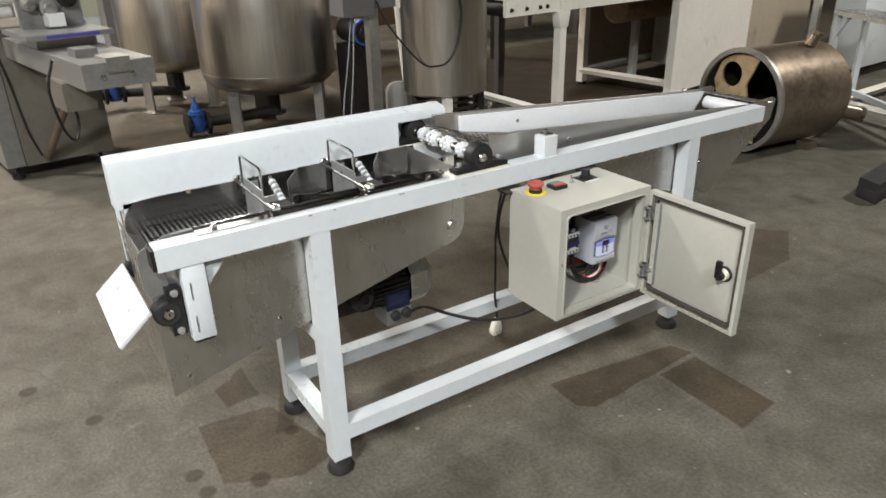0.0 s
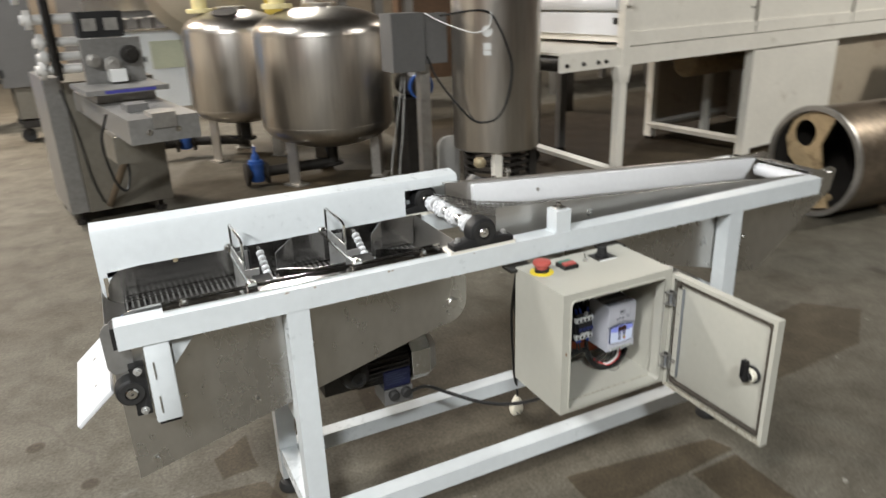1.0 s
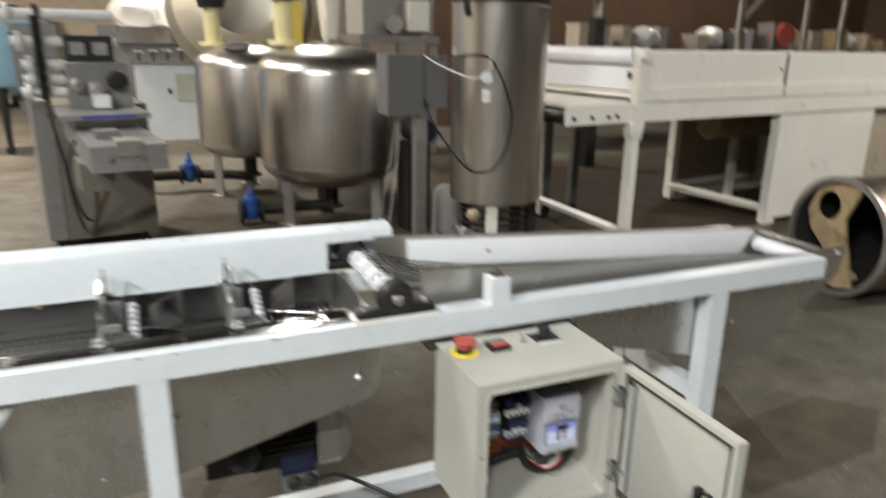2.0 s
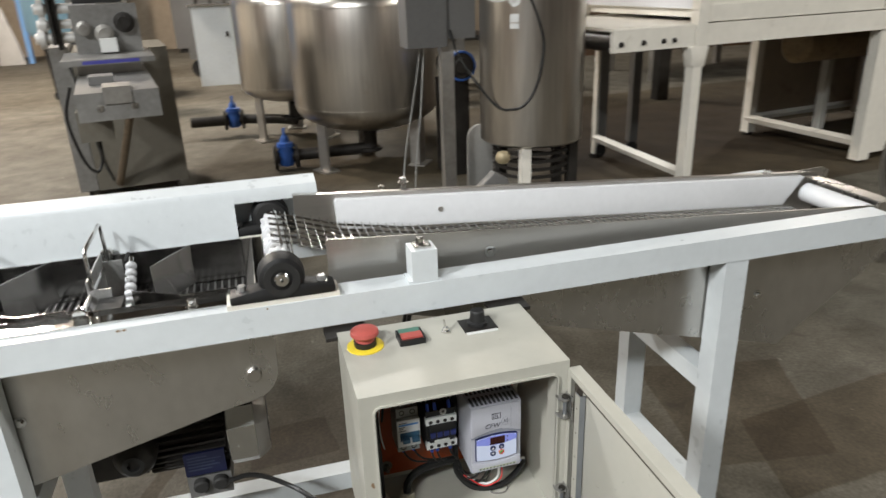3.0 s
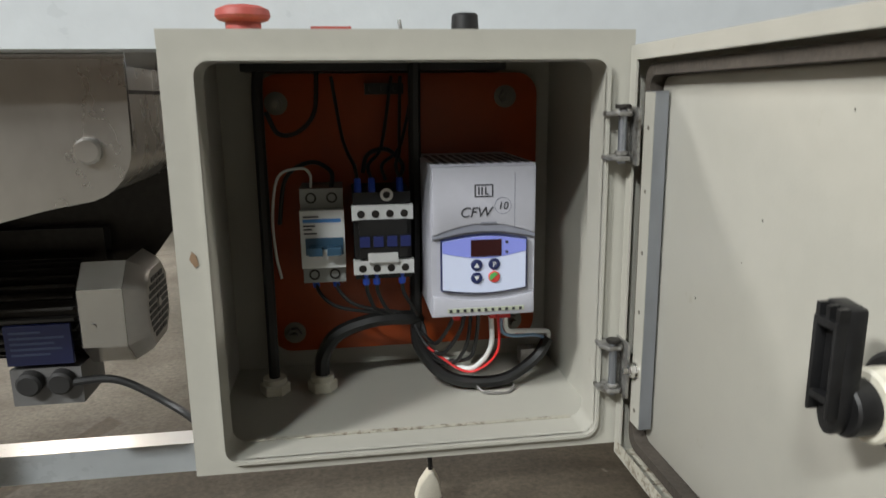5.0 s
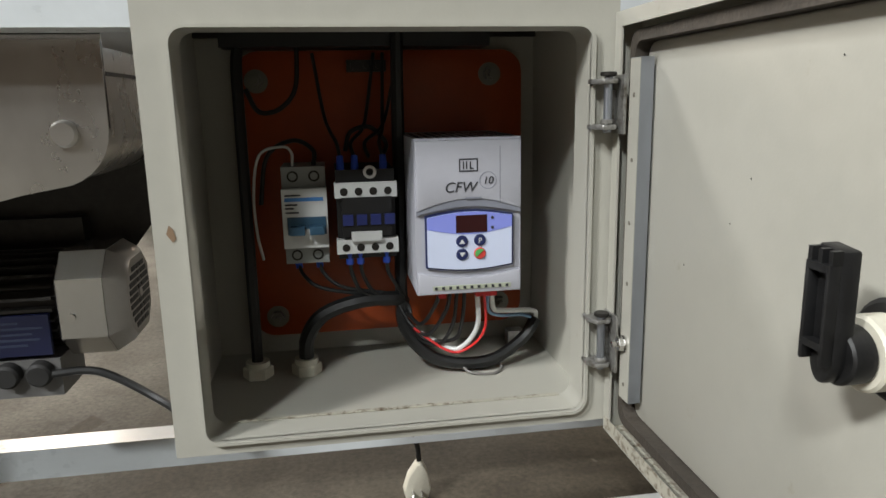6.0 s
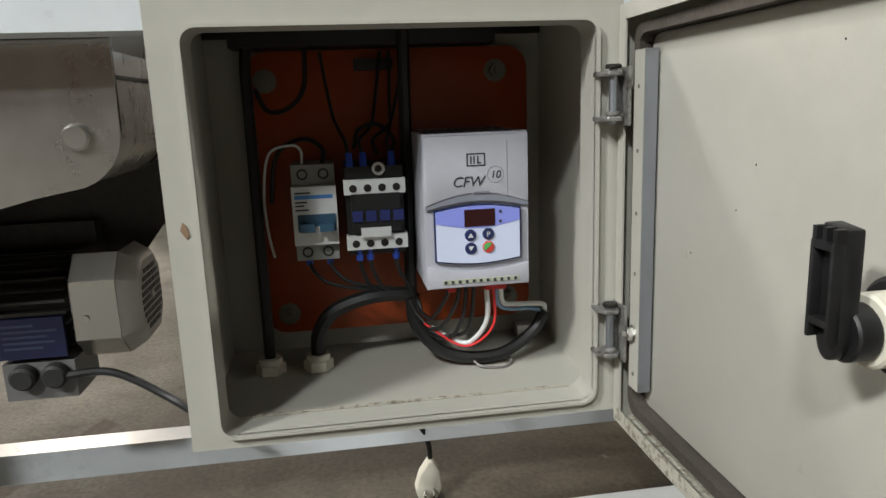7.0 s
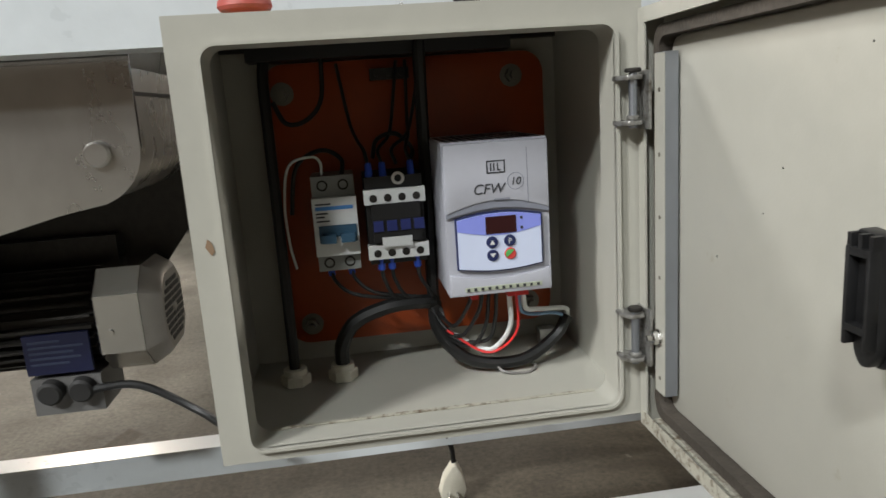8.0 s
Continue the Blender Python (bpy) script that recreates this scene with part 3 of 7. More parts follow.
def sprocket(y):
    b = B()
    pts = []
    for k in range(40):
        a = 2 * math.pi * k / 40
        r = 0.0225 if k % 4 in (1, 2) else 0.0195
        pts.append((0.994 + r * math.cos(a), 0.806 + r * math.sin(a)))
    prism(b, pts, "y", y - 0.005, y + 0.005, 0.0008, 1)
    lathe(b, (0.994, y - 0.013, 0.806), (0.994, y + 0.013, 0.806), [(0.0125, 0), (0.0170, 0), (0.0170, 1), (0.0125, 1)], 20)
    part("sprocket", b, PLASTIC, conv, "white plastic sprocket")


for y in (1.522, 1.580, 1.598, 1.652, 1.670, 1.716):
    sprocket(y)
# thin wires of the belt wrapped over the shaft
for k in range(5):
    a = radians(-30 + 26 * k)
    b = B()
    cyl(b, (0.994 + 0.0265 * math.cos(a), 1.515, 0.806 + 0.0265 * math.sin(a)), (0.994 + 0.0265 * math.cos(a), 1.722, 0.806 + 0.0265 * math.sin(a)), 0.0012, 6)
    part("belt_rod", b, BRIGHT, conv, "thin bright belt rod")
# slide plate falling from the shaft to the trough
part("slide_plate", prism(B(), [(0.930, 0.690), (0.950, 0.772), (0.952, 0.772), (0.932, 0.690)], "y", 1.492, 1.741), BRUSHED, conv, "polished steep slide plate")


def belt(path, y0, y1, pitch, mesh_name="wire_belt", zig=True):
    """An open wire belt: cross rods with small hooks, a row every pitch along path, rows of (x, z)."""
    b = B()
    pts = [Vector((x, 0, z)) for x, z in path]
    left, k = 0.0, 0
    for a, c in zip(pts, pts[1:]):
        seg_len, d = (c - a).length, (c - a).normalized()
        s = left
        while s < seg_len:
            p = a + d * s
            wire(b, [(p.x, y0, p.z), (p.x, y1, p.z)], 0.0016, 5, 1)
            if zig:
                cells = 6
                for j in range(cells):
                    ya = y0 + (y1 - y0) * (j + 0.2) / cells
                    yb = y0 + (y1 - y0) * (j + 0.2 + 0.25) / cells
                    q = p + d * pitch
                    wire(b, [(p.x, ya, p.z), (q.x, ya, q.z)], 0.0012, 4, 1)
                    wire(b, [(p.x, yb, p.z), (q.x, yb, q.z)], 0.0012, 4, 1)
            s += pitch
            k += 1
        left = s - seg_len
    part(mesh_name, b, BRIGHT if zig else DULL, conv, "open stainless wire mesh belt")


belt([(2.20, 0.700), (1.30, 0.765), (1.12, 0.797), (1.03, 0.826), (0.996, 0.8345)], 1.520, 1.708, 0.0170)

# lower discharge belt in the trough
b = B()
prism(b, [(0.190, 0.672), (0.97, 0.672), (0.97, 0.676), (0.190, 0.676)], "y", 1.492, 1.742)
part("belt_bed", b, DARKMETAL, conv, "dark belt bed")
def belt_height(x):
    return 0.692 + 0.004 * (x - 0.2)


slat = None
for k in range(58):
    x = 0.196 + 0.0130 * k
    if slat is None:
        bm = B()
        box(bm, -0.0020, 0.0020, 1.494, 1.740, -0.002, 0.002, 0)
        slat = part("belt_slat", bm, GREYPAINT, conv, "thin grey cross slat of the lower belt")
        slat.location = (x, 0, belt_height(x))
    else:
        ob = new("belt_slat", slat.data)
        ob.parent, ob.matrix_parent_inverse = slat.parent, slat.matrix_parent_inverse
        ob.location = (x, 0, belt_height(x))
for y in (1.512, 1.566, 1.620, 1.674, 1.726):
    b = B()
    wire(b, [(0.196, y, 0.6945), (0.93, y, 0.6995)], 0.0014, 5, 1)
    part("belt_wire", b, DARKMETAL, conv, "lengthwise belt wire")
b = B()
cyl(b, (0.222, 1.492, 0.672), (0.222, 1.742, 0.672), 0.018, 24)
part("tail_roller", b, DARKMETAL, conv)
part("end_cap", box(B(), 0.160, 0.1695, FY0 + 0.003, FY1 - 0.003, RZ0 + 0.003, RZ1 - 0.003, 0.002), BLACK, conv, "black plastic tube plug")
pts = [(0.190, 0.640), (0.190, 0.745)]
for k in range(7):
    a = radians(75 + 105 * k / 6)
    pts.append((0.163 + 0.024 * math.cos(a), 0.728 + 0.026 * math.sin(a)))
pts += [(0.140, 0.655), (0.150, 0.640)]
part("end_cheek", prism(B(), pts, "y", 1.4785, 1.4828), BRUSHGREY, conv, "grey rounded end cheek")
# rounded sheet that closes the trough at the low end
pts = [(0.1495, 0.735)] + [(0.150 + 0.040 * (1 - math.cos(radians(a))), 0.726 - 0.040 * math.sin(radians(a))) for a in range(0, 91, 10)]
back_pts = [(x + 0.0012, z + 0.0012) for x, z in pts]
part("trough_end", prism(B(), pts + back_pts[::-1], "y", 1.4925, 1.7415), BRUSHED, conv, "polished rounded trough end")
# inner cheeks of the trough
for y0, y1 in ((1.4885, 1.4905), (1.7425, 1.7445)):
    b = B()
    pts = [(0.20, 0.600), (0.97, 0.620), (0.97, 0.772), (0.24, 0.772)]
    for k in range(6):
        a = radians(100 + 110 * k / 5)
        pts.append((0.212 + 0.05 * math.cos(a), 0.715 + 0.055 * math.sin(a)))
    prism(b, pts, "y", y0, y1)
    part("trough_cheek", b, TROUGHSTEEL, conv, "stainless trough side")
# polished strips lying along the rails beside the trough
part("edge_strip", box(B(), 0.262, 0.905, 1.452, 1.489, RZ1 + 0.0005, RZ1 + 0.0035, 0.0006), POLISHED, conv, "polished stainless strip")
part("edge_strip", box(B(), 0.19, 0.905, 1.744, 1.757, RZ1 + 0.0005, RZ1 + 0.0035, 0.0006), BRIGHT, conv, "polished stainless strip")
for x in (0.305, 0.85):
    part("strip_bolt", bolt(B(), (x, 1.470, RZ1 + 0.0035), (0, 0, 1), 0.007, 0.009, 0.010), BRIGHT, conv)

# folded guide plates
for back, front in (([(0.534, 1.622), (0.597, 1.712), (0.687, 1.712)], [(0.512, 1.537), (0.592, 1.4925), (0.664, 1.4925)]),
                    ([(0.776, 1.622), (0.838, 1.712), (0.931, 1.712)], [(0.754, 1.537), (0.834, 1.4925), (0.906, 1.4925)])):
    part("guide_plate", sheet(B(), back, 0.706, 0.784, 0.0015), TROUGHSTEEL, conv, "folded stainless guide plate")
    part("guide_plate", sheet(B(), front, 0.706, 0.778, 0.0015), TROUGHSTEEL, conv, "folded stainless guide plate")


# lifting gates with wire handles
def gate(x):
    b = B()
    wire(b, [(x, 1.722, 0.742), (x, 1.716, 0.841), (x, 1.705, 0.845), (x, 1.580, 0.845), (x, 1.568, 0.841), (x, 1.566, 0.742)], 0.0035, 8, 1)
    h = part("gate_handle", b, BRIGHT, conv, "bent stainless wire handle")
    b = B()
    wire(b, [(x - 0.004, 1.742, 0.767), (x - 0.004, 1.482, 0.769)], 0.0045, 8, 1)
    part("gate_rod", b, BRIGHT, conv)
    for y in (1.478, 1.742):
        b = B()
        cyl(b, (x - 0.004, y - 0.007, 0.775), (x - 0.004, y + 0.007, 0.775), 0.012, 16, edge=0.002)
        part("rod_clamp", b, BRIGHT, conv)
    b = B()
    box(b, x - 0.006, x - 0.003, 1.556, 1.690, 0.690, 0.796, 0.001)
    box(b, x - 0.003, x + 0.030, 1.556, 1.559, 0.690, 0.780, 0.001)
    box(b, x - 0.003, x + 0.030, 1.687, 1.690, 0.690, 0.780, 0.001)
    part("gate_bracket", b, ZINC, conv, "grey folded gate bracket")
    part("bracket_hole", cyl(B(), (x - 0.0068, 1.63, 0.772), (x - 0.0058, 1.63, 0.772), 0.005, 14), BLACK, conv)
    block = part("gate_block", box(B(), x + 0.010, x + 0.050, 1.500, 1.552, 0.700, 0.766, 0.003), RUBBER, conv, "black rubber gate block")
    part("gate_flap", box(B(), x + 0.032, x + 0.037, 1.692, 1.738, 0.700, 0.776, 0.002), RUBBER, conv, "black rubber flap")
    b = B()
    cyl(b, (x + 0.052, 1.552, 0.734), (x + 0.052, 1.660, 0.792), 0.004, 10)
    shaft = part("comb_shaft", b, BRIGHT, conv)
    for k in range(6):
        y, z = 1.572 + 0.0140 * k, 0.745 + 0.0075 * k
        b = B()
        cyl(b, (x + 0.052, y - 0.0035, z - 0.0019), (x + 0.052, y + 0.0035, z + 0.0019), 0.0095, 16, edge=0.0015)
        part("comb_roller", b, PLASTIC, shaft, "small white roller of the gate comb")
    b = B()
    bolt(b, (x + 0.051, 1.530, 0.752), (1, 0, 0), 0.008, 0.010, 0.011)
    part("gate_nut", b, BRIGHT, block)


gate(0.450)
gate(0.690)

# back cover with the bearing notch
b = B()
prof = [(1.752, 0.752), (1.752, 0.858), (1.757, 0.868), (1.800, 0.876), (1.806, 0.870), (1.806, 0.752), (1.803, 0.752), (1.803, 0.868), (1.799, 0.8725), (1.759, 0.865), (1.755, 0.857), (1.755, 0.752)]
prism(b, prof, "x", 0.150, 0.928)
prof2 = [(1.752, 0.842)] + prof[1:11] + [(1.755, 0.842)]
prism(b, prof2, "x", 0.928, 1.090)
part("back_cover", b, WHITE, conv, "white folded sheet cover along the back rail")
b = B()
prism(b, [(1.756, 0.756), (1.802, 0.756), (1.802, 0.866), (1.760, 0.862), (1.756, 0.856)], "x", 0.150, 0.153)
part("cover_end", b, WHITE, conv)
b = B()
box(b, 0.295, 0.345, 1.7445, 1.7525, 0.756, 0.764, 0.002)
cyl(b, (0.32, 1.746, 0.765), (0.32, 1.746, 0.771), 0.007, 10)
part("cover_hinge", b, BRASS, conv, "small dull hinge")
part("end_strip", box(B(), 0.150, 0.158, 1.752, 1.760, 0.44, 0.752, 0.001), WHITE, conv)

# feed trough with white guide strips, sloping down to the far end
def slope(x):
    return 0.842 - (x - 1.09) * 0.0690


def slope_bar(x0, x1, lo, hi, y0, y1, bevel=0.0, round_left=0.0):
    pts = [(x0, slope(x0) + lo), (x1, slope(x1) + lo), (x1, slope(x1) + hi), (x0, slope(x0) + hi)]
    if round_left:
        pts = [(x0 + round_left * 1.6, slope(x0) + lo), (x1 - 0.015, slope(x1) + lo), (x1 + 0.038, slope(x1) + hi), (x0 + 0.004, slope(x0) + hi), (x0, slope(x0) + hi - 0.006),
               (x0 + 0.003, slope(x0) + lo + round_left * 0.7), (x0 + round_left * 0.6, slope(x0) + lo + round_left * 0.2)]
    return prism(B(), pts, "y", y0, y1, bevel)


part("trough_wall", slope_bar(1.04, 2.300, -0.10, 0.008, 1.728, 1.731), BRUSHED, conv, "stainless wall of the feed trough")
part("trough_wall", slope_bar(1.075, 2.310, -0.115, -0.010, 1.512, 1.515), BRUSHED, conv, "stainless wall of the feed trough")
part("guide_strip", slope_bar(1.118, 2.212, -0.066, 0.000, 1.712, 1.7275, 0.002, 0.022), PLASTIC, conv, "long white plastic guide strip")
part("guide_strip", slope_bar(1.135, 2.18, -0.070, -0.022, 1.5155, 1.526, 0.002, 0.022), PLASTIC, conv, "long white plastic guide strip")
part("trough_floor", slope_bar(1.16, 2.30, -0.105, -0.102, 1.515, 1.728), DULL, conv)
for x in (1.335, ):
    b = B()
    cyl(b, (x, 1.712, slope(x) - 0.030), (x, 1.7095, slope(x) - 0.030), 0.0055, 16)
    part("strip_screw", b, DULL, conv)
part("wall_screw", bolt(B(), (1.372, 1.512, slope(1.372) - 0.052), (0, -1, 0), 0.006, 0.004, 0.011), BRIGHT, conv)
for x in (2.16, ):
    part("edge_bolt", bolt(B(), (x, 1.738, slope(x) + 0.006), (0, 0, 1), 0.007, 0.009, 0.011), BRIGHT, conv)
part("trough_lip", slope_bar(1.04, 2.300, 0.004, 0.0065, 1.7312, 1.748), BRUSHED, conv, "folded stainless lip of the trough wall")
# cross member, white end roller and bent tip at the far end
b = B()
cyl(b, (2.252, 1.525, 0.728), (2.252, 1.705, 0.728), 0.023, 24, edge=0.003)
part("end_roller", b, PLASTIC, conv, "white plastic end roller")
b = B()
box(b, 2.262, 2.300, 1.500, 1.728, 0.757, 0.760, 0.001)
box(b, 2.297, 2.300, 1.500, 1.728, 0.720, 0.757, 0)
part("end_channel", b, STEEL, conv, "folded stainless end channel")
b = B()
wire(b, [(2.296, 1.498, 0.744), (2.312, 1.488, 0.752), (2.318, 1.470, 0.760)], 0.0035, 8, 3)
part("end_hook", b, BRIGHT, conv)
# support posts of the trough
for y0, y1 in ((FY0 + 0.002, FY1 - 0.004), (BY0 + 0.004, BY1 - 0.002)):
    for x in (1.206, ):
        post = frame_part("support_post", x, x + 0.044, y0, y1, RZ1, 0.822, bevel=0.003)
        b = B()
        box(b, x + 0.008, x + 0.036, y0 + 0.008, y1 - 0.008, 0.822, 0.827, 0.001)
        bolt(b, (x + 0.020, (y0 + y1) / 2, 0.827), (0, 0, 1), 0.007, 0.010, 0.011)
        part("post_bolt", b, BRIGHT, post)
        part("weld_foot", box(B(), x - 0.006, x + 0.05, y0 + 0.002, y1 - 0.002, RZ1, RZ1 + 0.004, 0.0015), WHITE, post)
b = B()
cyl(b, (1.272, 1.775, 0.80), (1.272, 1.775, 0.842), 0.007, 12)
bolt(b, (1.272, 1.775, 0.842), (0, 0, 1), 0.009, 0.009, 0.012)
part("adjuster", b, BRIGHT, conv)

# gear motor under the left panel
mot_y, mot_z = 1.655, 0.406
def cowl(rows):
    """A square tube with wide chamfers along x; rows of (x, half size)."""
    b = B()
    rings = []
    for x, h in rows:
        f = h * 0.56
        rings.append([b.verts.new((x, mot_y + u, mot_z + v)) for u, v in ((-h, -f), (-h, f), (-f, h), (f, h), (h, f), (h, -f), (f, -h), (-f, -h))])
    for p, q in zip(rings, rings[1:]):
        for k in range(8):
            b.faces.new((p[k], p[(k + 1) % 8], q[(k + 1) % 8], q[k]))
    b.faces.new(rings[0])
    b.faces.new(rings[-1][::-1])
    return b


motor = part("motor_fan_cover", cowl([(0.856, 0.064), (0.858, 0.0655), (0.910, 0.0655)]), mat("satin_motor_cover", (0.62, 0.62, 0.61), 0.24, metal=1.0, spread=0.03, scale=12, rough_spread=0.02), conv, "satin steel motor fan cover")
part("fan_end", cowl([(0.9105, 0.0650), (0.930, 0.054), (0.934, 0.049)]), DULL, motor, "dull grey chamfered end")
for k in range(9):
    z = mot_z - 0.036 + 0.0090 * k
    h = math.sqrt(0.045 ** 2 - (z - mot_z) ** 2)
    for y0, y1 in ((mot_y - h, mot_y - 0.010), (mot_y - 0.006, mot_y + 0.006), (mot_y + 0.010, mot_y + h)):
        if k != 4 or y1 - y0 > 0.02:
            part("vent_slot", box(B(), 0.9335, 0.9348, y0, y1, z - 0.0030, z + 0.0030, 0), BLACK, motor)
part("grille_boss", cyl(B(), (0.9335, mot_y, mot_z), (0.9365, mot_y, mot_z), 0.006, 16, edge=0.001), DULL, motor)
part("cover_screw", cyl(B(), (0.872, mot_y - 0.0655, mot_z - 0.010), (0.872, mot_y - 0.068, mot_z - 0.010), 0.0045, 10), BRIGHT, motor)
b = B()
lathe(b, (0.700, mot_y, mot_z), (0.854, mot_y, mot_z), [(0, 0), (0.048, 0.0), (0.050, 0.1), (0.050, 1), (0, 1)], 28)
fins = []
for k in range(28):
    a = 2 * math.pi * k / 28
    c, s = math.cos(a), math.sin(a)
    m = Matrix.Translation((0, mot_y, mot_z)) @ Matrix.Rotation(a, 4, "X")
    fin = B()
    box(fin, 0.708, 0.850, 0.047, 0.063, -0.0018, 0.0018, 0, m)
    fins.append(fin)
part("motor_body", b, DARKMETAL, motor, "finned dark motor body")
for fin in fins:
    part("cooling_fin", fin, DARKMETAL, motor)
plate = part("motor_plate", box(B(), 0.770, 0.846, 1.588, 1.594, 0.352, 0.402, 0.002), mat("dark_blue_plate", (0.008, 0.011, 0.042), 0.35), motor, "dark blue rating plate")
for z, ends in ((0.392, (0.776, 0.812)), (0.385, (0.776, 0.838)), (0.378, (0.776, 0.826)), (0.371, (0.776, 0.834)), (0.364, (0.776, 0.820))):
    part("print_bar", box(B(), ends[0], ends[1], 1.5873, 1.5882, z, z + 0.0026, 0), FADEDPRINT, plate)
b = B()
box(b, 0.770, 0.852, 1.590, 1.668, 0.299, 0.346, 0.006)
part("terminal_box", b, GREYPAINT, motor, "grey terminal box")
for x in (0.795, 0.831):
    b = B()
    cyl(b, (x, 1.592, 0.332), (x, 1.574, 0.330), 0.015, 20, edge=0.003)
    part("cable_gland", b, RUBBER, motor)
b = B()
box(b, 0.610, 0.705, 1.598, 1.710, 0.373, 0.473, 0.012)
lathe(b, (0.690, 1.555, 0.425), (0.690, 1.62, 0.425), [(0, 0.1), (0.013, 0.1), (0.013, 0.0), (0.02, 0.0), (0.03, 0.12), (0.038, 0.35), (0.040, 1), (0, 1)], 28)
part("gearbox", b, DARKMETAL, motor, "dark oily cast gearbox")
b = B()
ring(b, (0.690, 1.553, 0.425), (0.690, 1.560, 0.425), 0.020, 0.011)
part("gear_seal", b, RUBBER, motor)
# added plate, stands in for the dark gap behind the motor
part("dark_gap_plate", prism(B(), [(0.58, 0.36), (0.875, 0.40), (0.968, 0.520), (0.970, 0.60), (0.58, 0.52)], "y", 1.728, 1.732), DARKMETAL, conv, "dark plate added to fill the gap behind the motor")
part("motor_bracket", box(B(), 0.62, 0.86, 1.70, 1.744, 0.47, 0.50, 0.003), DARKMETAL, conv)


# ---- the control enclosure ----
enc = thing("control_enclosure", (1.225, 1.30, 0.403), "beige steel control enclosure, door open, hung under the conveyor rail", "control cabinet")
LOWER = 0.006  # the enclosure hangs this much under the heights written below
enc.location.z -= LOWER
EX0, EX1, EY0, EY1, EZ0, EZ1 = 1.069, 1.388, 1.207, 1.408, 0.404, 0.715
OX0, OX1, OZ0, OZ1 = 1.091, 1.368, 0.414, 0.695


def rounded(y0, y1, z0, z1, r, n=5):
    out = []
    for cy, cz, a0 in ((y1 - r, z0 + r, -90), (y1 - r, z1 - r, 0), (y0 + r, z1 - r, 90), (y0 + r, z0 + r, 180)):
        for k in range(n + 1):
            a = radians(a0 + 90 * k / n)
            out.append((cy + r * math.cos(a), cz + r * math.sin(a)))
    return out


def strip_loop(b, loop_a, loop_b, x0, x1):
    n = len(loop_a)
    va = [[b.verts.new((x, p[0], p[1])) for p in loop_a] for x in (x0, x1)]
    vb = [[b.verts.new((x, p[0], p[1])) for p in loop_b] for x in (x0, x1)]
    for k in range(n):
        j = (k + 1) % n
        for i in (0, 1):
            b.faces.new((va[i][k], va[i][j], vb[i][j], vb[i][k]))
        b.faces.new((va[0][k], va[1][k], va[1][j], va[0][j]))
        b.faces.new((vb[0][k], vb[1][k], vb[1][j], vb[0][j]))
    return b


def hollow(b, outer, inner, y0, y1, bevel_out=0.0):
    """A frame in the xz plane from y0 to y1."""
    (ax0, ax1, az0, az1), (bx0, bx1, bz0, bz1) = outer, inner
    pts_o = [(ax0, az0), (ax1, az0), (ax1, az1), (ax0, az1)]
    pts_i = [(bx0, bz0), (bx1, bz0), (bx1, bz1), (bx0, bz1)]
    vs = {}
    for y in (y0, y1):
        vs[y] = ([b.verts.new((x, y, z)) for x, z in pts_o], [b.verts.new((x, y, z)) for x, z in pts_i])
    for k in range(4):
        n = (k + 1) % 4
        for y in (y0, y1):
            o, i = vs[y]
            b.faces.new((o[k], o[n], i[n], i[k]))
        b.faces.new((vs[y0][0][k], vs[y1][0][k], vs[y1][0][n], vs[y0][0][n]))
        b.faces.new((vs[y0][1][k], vs[y0][1][n], vs[y1][1][n], vs[y1][1][k]))
    if bevel_out:
        o0 = vs[y0][0]
        edges = [e for e in b.edges if (e.verts[0] in o0 and e.verts[1] in o0) or
                 (e.verts[0] in o0 and e.verts[1] in vs[y1][0]) or (e.verts[1] in o0 and e.verts[0] in vs[y1][0])]
        bmesh.ops.bevel(b, geom=edges, offset=bevel_out, segments=3, profile=0.5, affect="EDGES")
    return b


b = B()
hollow(b, (EX0, EX1, EZ0, EZ1), (EX0 + 0.003, EX1 - 0.003, EZ0 + 0.003, EZ1 - 0.003), EY0 + 0.0015, EY1 - 0.003, 0.0)
box(b, EX0, EX1, EY1 - 0.003, EY1, EZ0, EZ1, 0)
body = part("body", b, BEIGE, enc)
b = B()


def loop_y(outer, inner, y0, y1):
    """A flat band between two rounded loops in the xz plane, drawn out along y."""
    k0 = len(b.verts)
    strip_loop(b, outer, inner, y0, y1)
    b.verts.ensure_lookup_table()
    for v in b.verts[k0:]:
        v.co = Vector((v.co.y, v.co.x, v.co.z))


loop_y(rounded(EX0, EX1, EZ0, EZ1, 0.0006), rounded(OX0, OX1, OZ0, OZ1, 0.010), EY0, EY0 + 0.0014)
loop_y(rounded(OX0 - 0.0022, OX1 + 0.0022, OZ0 - 0.0022, OZ1 + 0.0022, 0.0120), rounded(OX0, OX1, OZ0, OZ1, 0.010), EY0 - 0.004, EY0 + 0.030)
bmesh.ops.recalc_face_normals(b, faces=b.faces)
part("front_flange", b, BEIGE, enc)
part("sill_dirt", box(B(), OX0 + 0.010, OX1 - 0.010, EY0 + 0.0265, EY0 + 0.0305, OZ0 + 0.0004, OZ0 + 0.0012, 0), RUSTYBEIGE, enc, "rust-speckled back edge of the sill")
# orange mounting plate on four bolts
part("mounting_plate", prism(B(), rounded(1.108, 1.368, 0.430, 0.693, 0.020, 6), "y", 1.386, 1.389, 0.0005), ORANGE, enc, "orange painted mounting plate")
